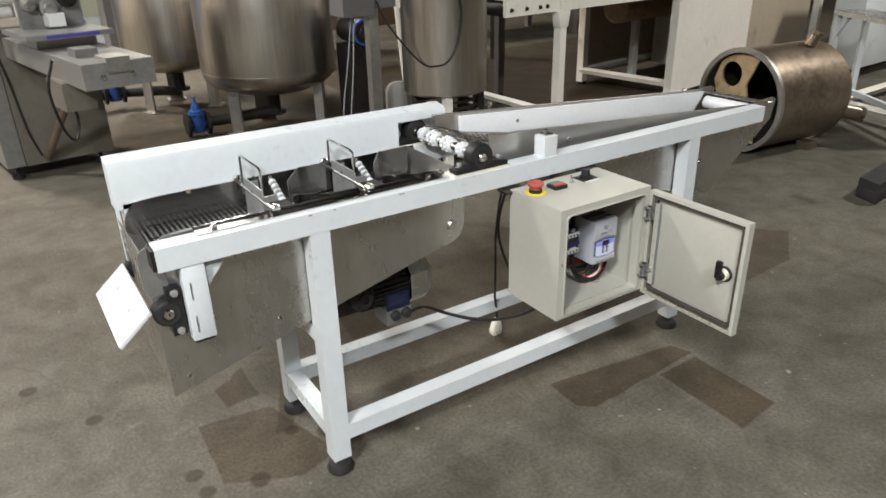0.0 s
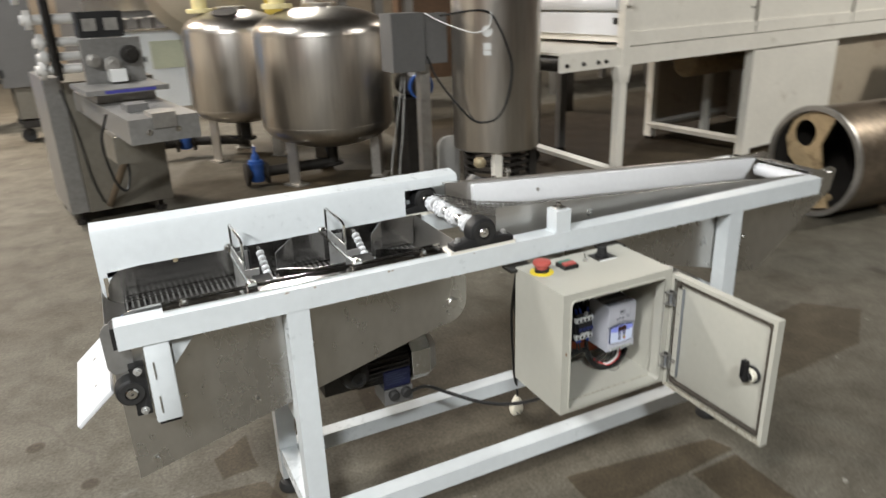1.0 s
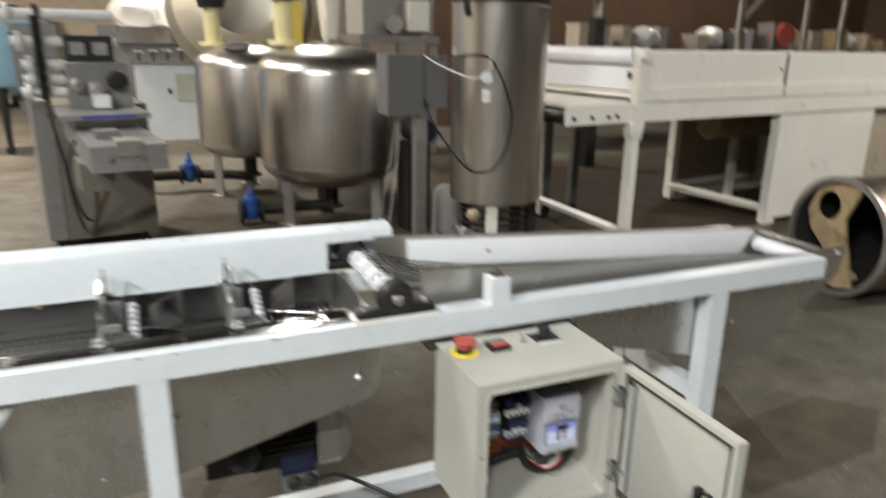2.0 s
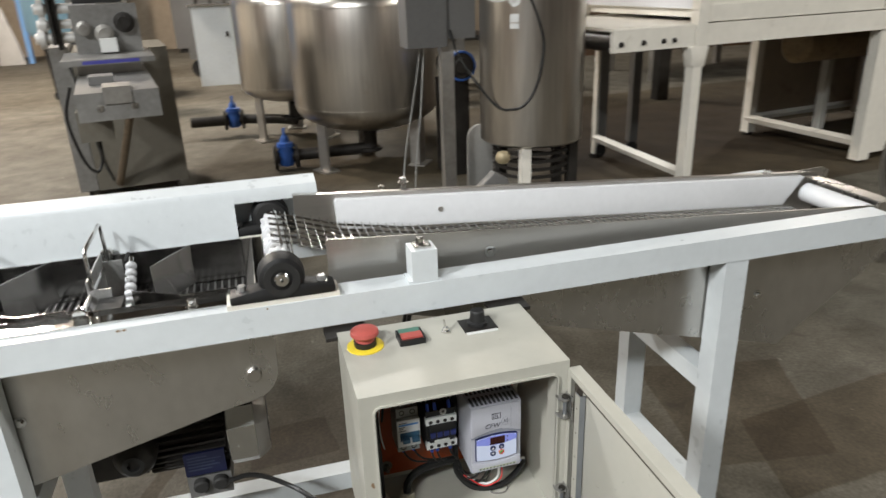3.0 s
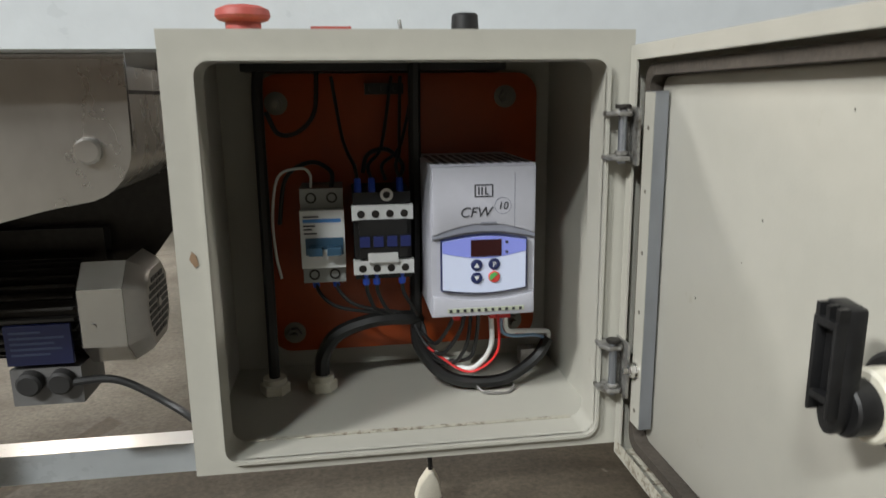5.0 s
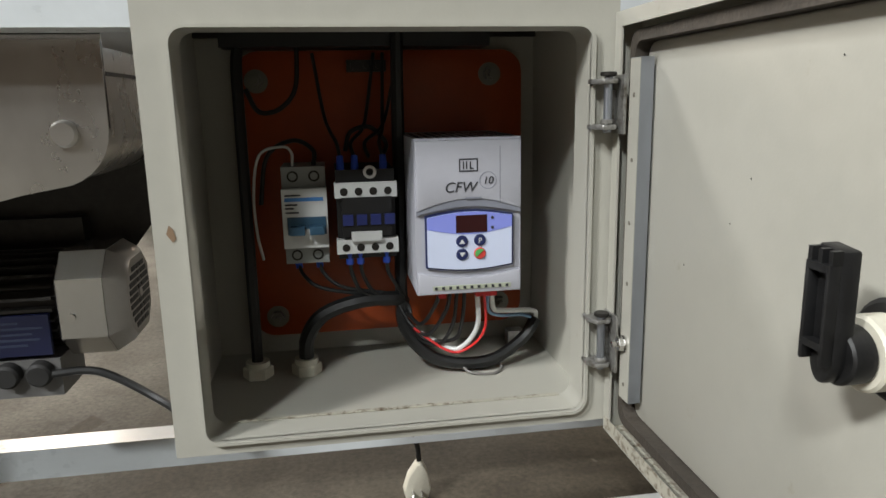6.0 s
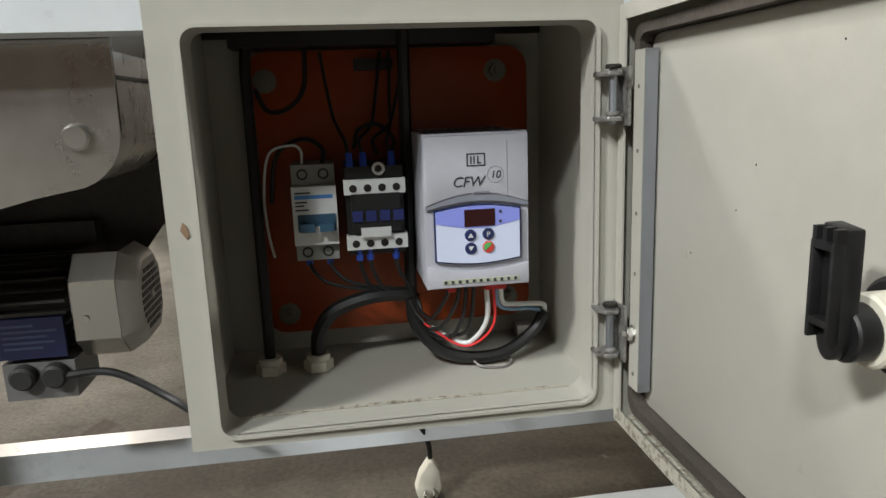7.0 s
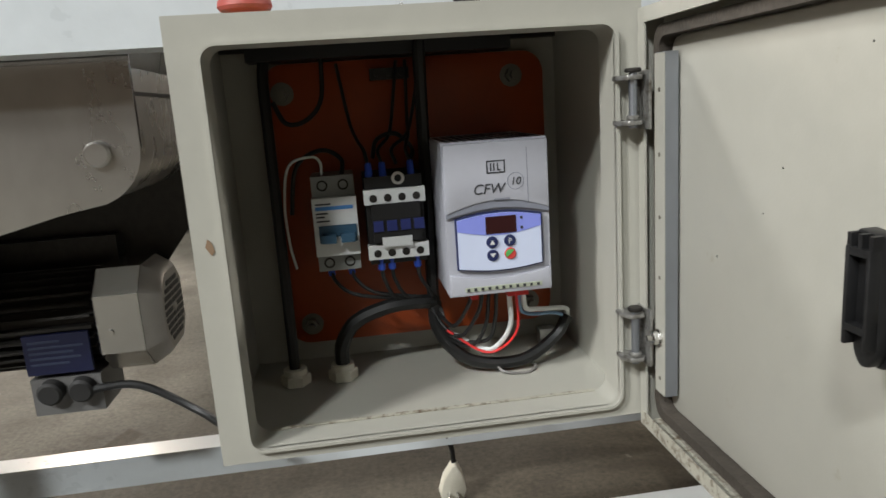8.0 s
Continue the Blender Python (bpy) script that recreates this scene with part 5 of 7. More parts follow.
cable([(1.156, 1.342, 0.416), (1.158, 1.342, 0.440), (1.173, 1.338, 0.462), (1.205, 1.334, 0.474), (1.238, 1.336, 0.474), (1.246, 1.345, 0.468)], 0.0068, CABLE, "thick black cable bending from the gland", "power_cable")
cable([(1.248, 1.350, 0.712), (1.2465, 1.348, 0.64), (1.246, 1.345, 0.56), (1.244, 1.340, 0.48), (1.246, 1.330, 0.446), (1.272, 1.318, 0.420), (1.318, 1.315, 0.416), (1.352, 1.322, 0.432), (1.366, 1.326, 0.450)], 0.0056, CABLE, "thick black cable looping along the bottom", "power_cable")
cable([(1.366, 1.326, 0.450), (1.362, 1.320, 0.459), (1.335, 1.310, 0.464), (1.320, 1.298, 0.470), (1.315, 1.285, 0.488)], 0.0022, MCBWHITE, "white wire looping under the inverter")
cable([(1.366, 1.327, 0.449), (1.350, 1.320, 0.456), (1.330, 1.312, 0.459), (1.316, 1.300, 0.468), (1.312, 1.287, 0.488)], 0.0016, mat("pale_blue_wire", (0.20, 0.33, 0.50), 0.45), "pale blue wire under the inverter")
cable([(1.303, 1.286, 0.488), (1.304, 1.290, 0.460), (1.296, 1.300, 0.440), (1.284, 1.310, 0.432), (1.258, 1.318, 0.446)], 0.0022, MCBWHITE, "white wire curving below the inverter")
cable([(1.309, 1.286, 0.488), (1.310, 1.290, 0.455), (1.297, 1.300, 0.435), (1.280, 1.306, 0.432), (1.252, 1.320, 0.450)], 0.0012, REDWIRE, "red wire curving below the inverter")
cable([(1.293, 1.290, 0.492), (1.292, 1.298, 0.462), (1.286, 1.306, 0.442), (1.262, 1.318, 0.440), (1.248, 1.330, 0.455)], 0.0018, CABLE, "thin black wire under the inverter")
cable([(1.281, 1.290, 0.492), (1.278, 1.300, 0.470), (1.264, 1.312, 0.446), (1.250, 1.325, 0.452), (1.240, 1.335, 0.470)], 0.0018, CABLE, "thin black wire under the inverter")
cable([(1.272, 1.290, 0.490), (1.268, 1.300, 0.474), (1.258, 1.315, 0.455), (1.247, 1.330, 0.462)], 0.0018, CABLE, "thin black wire under the inverter")
cable([(1.287, 1.292, 0.492), (1.284, 1.300, 0.458), (1.272, 1.312, 0.436), (1.252, 1.326, 0.444), (1.240, 1.338, 0.480)], 0.0018, CABLE, "thin black wire under the inverter")
for x0, x1 in ((1.154, 1.196), (1.172, 1.212)):
    cable([(x0, 1.345, 0.513), (x0 + 0.004, 1.340, 0.500), (x0 + 0.020, 1.334, 0.488), (x1 + 0.018, 1.334, 0.480), (1.243, 1.338, 0.476)], 0.0017, CABLE, "thin black wire from the breaker")
    b = B()
    cyl(b, (x0, 1.345, 0.514), (x0 + 0.001, 1.344, 0.505), 0.003, 10)
    part("ferrule", b, BLUEPL, br, "blue crimp sleeve")
for x in (1.199, 1.208, 1.2305):
    cable([(x, 1.322, 0.512), (x + 0.002, 1.325, 0.500), (x + 0.012, 1.330, 0.482), (1.246, 1.336, 0.470), (1.252, 1.330, 0.456)], 0.0017, CABLE, "thin black wire from the contactor")
for x, dx in ((1.1945, -0.012), (1.2065, 0.014), (1.2305, 0.004), (1.2185, 0.020)):
    cable([(x, 1.326, 0.602), (x - 0.002, 1.335, 0.614), (x + dx * 0.6, 1.350, 0.624), (x + dx, 1.365, 0.640), (x + dx * 1.6, 1.372, 0.690)], 0.0016, CABLE, "thin black wire rising from the contactor")
cable([(1.154, 1.345, 0.595), (1.154, 1.348, 0.606), (1.146, 1.352, 0.611), (1.126, 1.356, 0.604), (1.119, 1.356, 0.57), (1.120, 1.354, 0.535), (1.124, 1.352, 0.512)], 0.0012, MCBWHITE, "thin white wire beside the breaker")
cable([(1.172, 1.345, 0.595), (1.172, 1.350, 0.608), (1.155, 1.356, 0.616), (1.132, 1.360, 0.602), (1.124, 1.362, 0.56)], 0.0020, CABLE, "thin black wire beside the breaker")
cable([(1.118, 1.362, 0.660), (1.128, 1.360, 0.641), (1.146, 1.358, 0.643), (1.160, 1.360, 0.660), (1.163, 1.364, 0.694)], 0.0022, CABLE, "black wire looped beside the upper bolt")
cable([(1.200, 1.355, 0.606), (1.205, 1.350, 0.622), (1.222, 1.352, 0.626), (1.236, 1.356, 0.612), (1.232, 1.350, 0.600)], 0.0020, CABLE, "black wire looped above the contactor")
cable([(1.292, 1.320, 0.418), (1.300, 1.306, 0.410), (1.322, 1.304, 0.408), (1.330, 1.316, 0.411), (1.310, 1.326, 0.410)], 0.0013, mat("grey_wire", (0.18, 0.17, 0.16), 0.5), "loose grey wire on the enclosure floor")

cable([(0.838, 1.580, 0.330), (0.895, 1.590, 0.325), (0.965, 1.58, 0.285), (1.02, 1.52, 0.275), (1.08, 1.46, 0.282), (1.14, 1.40, 0.315), (1.162, 1.350, 0.375), (1.162, 1.342, 0.402)], 0.0052, CABLE, "black motor cable sagging under the conveyor", "motor_cable", "loose cables")
cable([(1.25, 1.60, 0.72), (1.245, 1.65, 0.60), (1.225, 1.66, 0.49), (1.235, 1.655, 0.40), (1.262, 1.62, 0.30), (1.25, 1.50, 0.275), (1.18, 1.40, 0.33), (1.117, 1.342, 0.402)], 0.0045, CABLE, "black cable hanging behind the enclosure", "hanging_cable", "loose cables")
cable([(1.24, 1.60, 0.72), (1.238, 1.66, 0.60), (1.216, 1.66, 0.47), (1.222, 1.67, 0.36), (1.245, 1.70, 0.27), (1.275, 1.74, 0.17), (1.300, 1.763, 0.10), (1.304, 1.766, 0.066)], 0.0042, CABLE, "black supply cable running down to the plug", "supply_cable", "loose cables")
pl = thing("power_plug", (1.334, 1.825, 0.0), "white power plug lying on the floor", "plug")
pl.location = (1.303, 1.765, 0.0)
b = B()
prism(b, [(1.312, 0.001), (1.346, 0.001), (1.352, 0.020), (1.348, 0.048), (1.339, 0.066), (1.331, 0.066), (1.316, 0.044), (1.308, 0.018)], "y", 1.812, 1.838, 0.004)
part("shell", b, CREAM, pl)
for x in (1.322, 1.336):
    b = B()
    cyl(b, (x, 1.813, 0.018), (x, 1.798, 0.014), 0.0024, 8)
    part("pin", b, BRIGHT, pl)


# ---- machines behind ----
def rot_box(b, x0, x1, y0, y1, z0, z1, m, bevel=0.004):
    return box(b, x0, x1, y0, y1, z0, z1, bevel, m)


def valve(x, y, z, d=0.11, label="blue gate valve with a black flanged body on the drain pipe"):
    t = thing("gate_valve", (x, y, z - 0.14), label, "valve", "valves under the tanks")
    b = B()
    lathe(b, (x, y, z - 0.12), (x, y, z + 0.02), [(0, 0), (0.05, 0), (0.055, 0.1), (0.06, 0.5), (0.05, 0.9), (0.062, 0.92), (0.062, 1), (0, 1)], 16)
    part("body", b, BLUE, t)
    b = B()
    lathe(b, (x, y, z + 0.02), (x, y, z + 0.14), [(0.055, 0), (0.055, 0.15), (0.035, 0.2), (0.026, 0.5), (0.02, 0.52), (0.010, 0.7), (0.010, 1), (0, 1)], 14)
    part("bonnet", b, BLUE, t)
    for s in (-1, 1):
        b = B()
        cyl(b, (x + s * 0.06, y, z - 0.06), (x + s * 0.085, y, z - 0.06), 0.085, 20, edge=0.004)
        cyl(b, (x + s * 0.03, y, z - 0.06), (x + s * 0.062, y, z - 0.06), 0.045, 16)
        part("flange", b, DARKMETAL, t, "black pipe flange")
    return t


def tank(x, y, r, z_low, z0, z1, z_top, label, hole=False):
    t = thing("process_tank", (x, y, 0), label, "tank", "mixing tanks")
    hgt = z_top - z_low
    prof = [(0, 0)]
    for k in range(1, 9):
        a = radians(90 * k / 8)
        prof.append((r * math.sin(a), (z0 - (z0 - z_low) * math.cos(a) - z_low) / hgt))
    for k in range(0, 9):
        a = radians(90 * k / 8)
        rr = r * (0.10 + 0.90 * math.cos(a)) if k else r
        prof.append((rr, (z1 + (z_top - z1) * math.sin(a) - z_low) / hgt))
    prof.append((0, 1.0))
    b = B()
    lathe(b, (x, y, z_low), (x, y, z_top), prof, 64)
    part("shell", b, TANKSTEEL, t, "brushed stainless tank shell")
    for z in (z0 + 0.004, z1 - 0.004):
        b = B()
        lathe(b, (x, y, z - 0.004), (x, y, z + 0.004), [(r - 0.004, 0), (r + 0.0016, 0.3), (r + 0.0016, 0.7), (r - 0.004, 1)], 64)
        part("weld_seam", b, TANKSTEEL, t)
    for k in range(3):
        a = radians(205 + 120 * k)
        lx, ly = x + 0.78 * r * math.cos(a), y + 0.78 * r * math.sin(a)
        b = B()
        m = Matrix.Translation((lx, ly, 0)) @ Matrix.Rotation(a + math.pi / 2, 4, "Z")
        box(b, -0.055, 0.055, -0.008, 0.008, 0, z0 + 0.02, 0.002, m)
        box(b, -0.055, -0.043, 0.008, 0.06, 0, z0 + 0.02, 0.002, m)
        box(b, -0.08, 0.08, -0.05, 0.07, 0.0, 0.012, 0.002, m)
        part("leg", b, DULL, t)
    b = B()
    cyl(b, (x, y, z_low - 0.16), (x, y, z_low + 0.02), 0.05, 20)
    cyl(b, (x, y, z_low - 0.16), (x, y, z_low - 0.14), 0.085, 20)
    part("outlet", b, DARKMETAL, t)
    b = B()
    cyl(b, (x, y, z_top - 0.01), (x, y, z_top + 0.02), 0.13, 28)
    part("top_flange", b, TANKSTEEL, t)
    if hole:
        # solid disc; the hole's dark depth is only its colour
        b = B()
        n = Vector((-0.10, -0.24, 1)).normalized()
        o = Vector((x - 0.08, y - 0.20, z_top - 0.021))
        cyl(b, o - n * 0.01, o + n * 0.006, 0.105, 28)
        part("manhole", b, DARKIN, t, "near-black disc standing for the open manhole")
    return t


tank(1.805, 5.28, 0.50, 0.245, 0.44, 1.075, 1.265, "large brushed stainless mixing tank on three legs")
tank(1.375, 6.42, 0.41, 0.30, 0.44, 1.07, 1.25, "stainless mixing tank with an open manhole", hole=True)


def stirrer(x, y, z, label):
    t = thing("stirrer_drive", (x, y, z), label, "motor", "stirrer drives")
    b = B()
    cyl(b, (x, y, z - 0.005), (x, y, z + 0.03), 0.11, 24, edge=0.004)
    part("mounting_flange", b, CREAMYELLOW, t)
    b = B()
    cyl(b, (x, y, z + 0.03), (x, y, z + 0.30), 0.062, 24)
    part("lantern", b, CREAMYELLOW, t, "pale yellow lantern column")
    b = B()
    cyl(b, (x, y, z + 0.30), (x, y, z + 0.38), 0.10, 24, r2=0.12)
    cyl(b, (x, y, z + 0.38), (x, y, z + 0.66), 0.108, 24)
    motor_ob = part("motor", b, BLACK, t, "black finned motor")
    for k in range(20):
        m = Matrix.Translation((x, y, 0)) @ Matrix.Rotation(2 * math.pi * k / 20, 4, "Z")
        part("cooling_fin", box(B(), 0.10, 0.126, -0.004, 0.004, z + 0.39, z + 0.64, 0, m), BLACK, motor_ob)
    b = B()
    box(b, x - 0.12, x - 0.03, y - 0.17, y - 0.10, z + 0.42, z + 0.55, 0.006)
    part("terminal_box", b, BLACK, t)


stirrer(1.515, 5.36, 1.26, "black stirrer motor on a pale yellow column over the tank")
stirrer(1.135, 6.46, 1.23, "black stirrer motor on a pale yellow column over the far tank")
valve(1.205, 5.27, 0.155)
valve(0.87, 6.62, 0.20, label="dark blue gate valve lying against the far pipe")


def pipe(pts, r, material, label, name="drain_pipe"):
    return solo(name, wire(B(), pts, r, 14, 3), material, label, "pipe", "drain pipes")


pipe([(1.275, 5.27, 0.10), (1.615, 5.28, 0.10), (1.805, 5.28, 0.10)], 0.042, DARKMETAL, "dark drain pipe running to the tank outlet")
pipe([(0.515, 6.62, 0.14), (0.785, 6.62, 0.14)], 0.045, DARKMETAL, "dark pipe end beside the far valve")
pipe([(0.945, 6.62, 0.14), (1.215, 6.55, 0.13), (1.375, 6.42, 0.13)], 0.042, DARKMETAL, "dark drain pipe running to the far tank outlet")

# tall stainless cylinder with its legs
cy = thing("water_heater", (2.395, 3.743, 0), "tall brushed stainless heater cylinder on legs", "boiler")
b = B()
lathe(b, (2.395, 3.743, 0.432), (2.395, 3.743, 1.50), [(0, 0), (0.25, 0), (0.262, 0.01), (0.262, 0.985), (0.266, 0.99), (0.266, 1.0), (0.25, 1.0), (0.25, 0.99), (0, 0.99)], 56)
part("shell", b, TANKSTEEL, cy, "brushed stainless shell")
for a in (25, 115, 240, 330):
    lx, ly = 2.395 + 0.215 * math.cos(radians(a)), 3.743 + 0.215 * math.sin(radians(a))
    part("leg", box(B(), lx - 0.024, lx + 0.024, ly - 0.024, ly + 0.024, 0, 0.437, 0.003), CREAMPAINT if a == 240 else DARKMETAL, cy)
b = B()
for k in range(4):
    ring(b, (2.395, 3.743, 0.26 + 0.04 * k), (2.395, 3.743, 0.275 + 0.04 * k), 0.20, 0.185, 36)
part("burner", b, DARKMETAL, cy, "dark coil burner")
b = B()
lathe(b, (2.395, 3.743, 0.09), (2.395, 3.743, 0.11), [(0, 0), (0.25, 0), (0.25, 1), (0, 1)], 32)
part("base_tray", b, DARKMETAL, cy)
b = B()
lathe(b, (2.165, 3.545, 0.365), (2.165, 3.545, 0.42), [(0, 0), (0.025, 0), (0.036, 0.3), (0.036, 0.7), (0.025, 1), (0, 1)], 16)
part("drain_knob", b, BRASS, cy, "dull brass drain fitting")
for z, r in ((1.125, 0.030), (1.045, 0.0), (1.01, 0.0)):
    b = B()
    a0 = radians(229)
    if r:
        prof = [(r * math.cos(2 * math.pi * k / 20), r * math.sin(2 * math.pi * k / 20)) for k in range(20)]
    else:
        h = 0.018 if z > 1.02 else 0.012
        prof = [(-0.022, -h), (0.022, -h), (0.022, h), (-0.022, h)]
    vs = []
    for layer in (0.2625, 0.2645):
        row = []
        for u, v in prof:
            a = a0 + u / 0.2625
            row.append(b.verts.new((2.395 + layer * math.cos(a), 3.743 + layer * math.sin(a), z + v)))
        vs.append(row)
        b.faces.new(row)
    for k in range(len(prof)):
        j = (k + 1) % len(prof)
        b.faces.new((vs[0][k], vs[0][j], vs[1][j], vs[1][k]))
    part("sticker", b, MCBWHITE, cy, "white sticker")
# black bag lying on top
b = B()
bmesh.ops.create_icosphere(b, subdivisions=4, radius=1.0)
for v in b.verts:
    n = 0.16 * noise.noise(v.co * 2.2) + 0.06 * noise.noise(v.co * 6)
    v.co = Vector((2.415 + v.co.x * (0.27 + 0.1 * n), 3.733 + v.co.y * (0.25 + 0.1 * n), 1.497 + max(v.co.z + 0.55 + n, 0.0) * 0.16))
solo("black_bag", b, RUBBER, "crumpled black cloth bag on top of the heater", "bag")
cable([(2.175, 3.525, 1.62), (2.115, 3.515, 1.56), (2.095, 3.535, 1.49), (2.115, 3.555, 1.43)], 0.018, RUBBER, "black strap hanging over the heater rim", "bag_strap", "loose cables")

gp = thing("curved_guard", (2.15, 3.93, 0), "grey sheet guard with a rounded corner behind the heater", "guard")
gp.location = (2.22, 4.11, 0)
pts = [(2.24, 0.0), (2.24, 0.45)] + [(2.16 + 0.07 * math.cos(radians(a)), 0.38 + 0.07 * math.sin(radians(a))) for a in range(90, 181, 15)] + [(2.085, 0.0)]
part("sheet", prism(B(), pts, "y", 3.90, 3.93, 0.003), PALEGREY, gp)
part("foot", box(B(), 2.07, 2.26, 3.86, 3.97, 0.0, 0.012, 0.002), PALEGREY, gp)
pu = thing("pump_motor", (2.29, 4.75, 0), "dark pump motor with a blue end ring on a stand", "motor")
b = B()
cyl(b, (2.30, 4.62, 0.71), (2.30, 4.92, 0.71), 0.088, 28, edge=0.012)
part("body", b, DARKMETAL, pu)
b = B()
ring(b, (2.30, 4.615, 0.71), (2.30, 4.64, 0.71), 0.092, 0.080, 32)
part("end_ring", b, BLUE, pu, "blue end ring")
b = B()
cyl(b, (2.30, 4.60, 0.71), (2.30, 4.63, 0.71), 0.050, 20, edge=0.006)
part("hub", b, DARKMETAL, pu)
part("stand", box(B(), 2.20, 2.36, 4.67, 4.90, 0.0, 0.62, 0.01), DARKMETAL, pu)

# grey box on a post beside it
sb = thing("switch_box", (1.90, 3.77, 0), "grey steel switch box on a grey post", "control box")
sb.location = (1.915, 3.955, -0.01)
part("box", box(B(), 1.77, 1.975, 3.68, 3.86, 0.915, 1.24, 0.006), GREYPAINT, sb)
part("back_plate", box(B(), 1.975, 2.13, 3.70, 3.72, 0.95, 1.235, 0.004), GREYPAINT, sb)
part("post", box(B(), 1.955, 2.02, 3.725, 3.79, 0.0, 0.95, 0.004), DULL, sb)
part("foot", box(B(), 1.90, 2.08, 3.66, 3.86, 0.0, 0.012, 0.003), DULL, sb)
cable([(2.0, 3.875, 1.225), (2.04, 3.75, 1.18), (2.11, 3.57, 1.13), (2.165, 3.53, 1.125), (2.22, 3.51, 1.16), (2.225, 3.505, 1.23)], 0.0038, MCBWHITE, "white wire looped from the switch box", group="loose cables")
loop = [(2.395 + 0.272 * math.cos(radians(a)), 3.743 + 0.272 * math.sin(radians(a)), z) for a, z in
        ((225, 1.235), (243, 1.15), (256, 1.0), (259, 0.90), (254, 0.76), (243, 0.66), (228, 0.625), (205, 0.645))]
cable([(2.06, 3.80, 1.21)] + loop + [(2.03, 3.78, 0.85), (2.01, 3.88, 0.98)], 0.006, CABLE, "black cable looping across the heater", group="loose cables")
cable([(1.865, 3.93, 0.905), (1.815, 3.91, 0.66), (1.755, 3.89, 0.40), (1.715, 3.85, 0.16), (1.675, 3.79, 0.005)], 0.0038, mat("grey_cable", (0.26, 0.26, 0.25), 0.5), "grey cable hanging from the switch box", group="loose cables")
cable([(1.885, 3.94, 0.905), (1.855, 3.93, 0.60), (1.815, 3.93, 0.30), (1.795, 3.93, 0.005)], 0.0038, mat("pale_cable", (0.30, 0.30, 0.29), 0.5), "pale cable hanging from the switch box", group="loose cables")
b = B()
prism(b, [(2.01, 0.0), (2.18, 0.0), (2.20, 0.18), (2.17, 0.30), (2.10, 0.34), (2.02, 0.27), (2.00, 0.13)], "y", 3.48, 3.54, 0.01)
solo("metal_cover", b, GREYPAINT, "grey rounded metal cover standing on the floor", "cover")

# ---- flow wrapping machine ----
ang = radians(9)
M = Matrix.Translation((0.058, 4.885, 0)) @ Matrix.Rotation(ang, 4, "Z")


def P(x, y, z):
    return tuple(M @ Vector((x, y, z)))


wm = thing("wrapping_machine", (0.35, 5.1, 0), "grey steel flow wrapping machine with a long feed arm", "machine")
part("base", rot_box(B(), 0.0, 0.52, 0.0, 0.62, 0.085, 0.90, M, 0.006), OLIVE, wm, "olive grey base cabinet")
part("column", rot_box(B(), -0.105, -0.004, 0.02, 0.62, 0.085, 0.93, M, 0.005), BRUSHGREY, wm)
for x, y in ((-0.05, 0.08), (0.45, 0.08), (-0.05, 0.55), (0.45, 0.55)):
    b = B()
    cyl(b, P(x, y, 0.0), P(x, y, 0.03), 0.035, 14)
    cyl(b, P(x, y, 0.03), P(x, y, 0.09), 0.014, 10)
    part("foot", b, DARKMETAL, wm)
arm = part("feed_arm", rot_box(B(), 0.045, 0.36, -1.44, 0.0, 0.735, 0.848, M, 0.004), BRUSHGREY, wm, "brushed steel feed arm")
part("arm_plate", rot_box(B(), 0.15, 0.255, -1.448, -1.30, 0.800, 0.868, M, 0.003), DULL, arm, "small cover plate")
for x in (0.13, 0.26):
    b = B()
    bolt(b, P(x, -1.4405, 0.785), tuple(M.to_3x3() @ Vector((0, -1, 0))), 0.010, 0.008, 0.014)
    part("arm_bolt", b, BRIGHT, arm)
part("sensor_box", rot_box(B(), 0.10, 0.20, -1.20, -1.08, 0.849, 0.885, M, 0.008), GREYPAINT, wm)
part("arm_bracket", rot_box(B(), 0.02, 0.16, -1.15, -0.9, 0.60, 0.734, M, 0.003), OLIVE, wm)
b = B()
wire(b, [P(0.28, -0.55, 0.72), P(0.12, -0.02, 0.12)], 0.022, 12, 1)
part("strut", b, RUSTY, wm, "brown diagonal strut")
part("work_plate", rot_box(B(), -0.01, 0.40, -0.85, -0.35, 0.90, 0.925, M, 0.003), BRUSHGREY, wm)
part("plate_riser", rot_box(B(), 0.05, 0.34, -0.75, -0.45, 0.848, 0.90, M, 0.003), DULL, wm)
part("blue_marking", rot_box(B(), 0.08, 0.33, -0.852, -0.8505, 0.905, 0.920, M, 0.0), mat("violet_print", (0.05, 0.05, 0.28), 0.5), wm)
hd = part("sealing_head", rot_box(B(), 0.06, 0.37, -0.50, -0.46, 0.925, 1.16, M, 0.004), BRUSHGREY, wm, "upright head plate")
for x, z, r in ((0.11, 1.05, 0.035), (0.20, 1.02, 0.045), (0.30, 1.07, 0.050)):
    b = B()
    lathe(b, P(x, -0.50, z), P(x, -0.57, z), [(0, 0), (r, 0), (r, 0.5), (r * 0.6, 0.55), (r * 0.6, 1), (0, 1)], 20)
    part("head_roller", b, DULL if r < 0.05 else DARKMETAL, hd)
part("motor_block", rot_box(B(), 0.17, 0.25, -0.60, -0.50, 0.935, 1.0, M, 0.004), MCBWHITE, hd)
part("display_box", rot_box(B(), 0.08, 0.31, -0.44, -0.30, 1.165, 1.30, M, 0.006), BLACK, wm, "black display box")
for x0, x1 in ((0.10, 0.17), (0.21, 0.28)):
    part("dial", rot_box(B(), x0, x1, -0.446, -0.44, 1.20, 1.265, M, 0.003), DULL, wm)
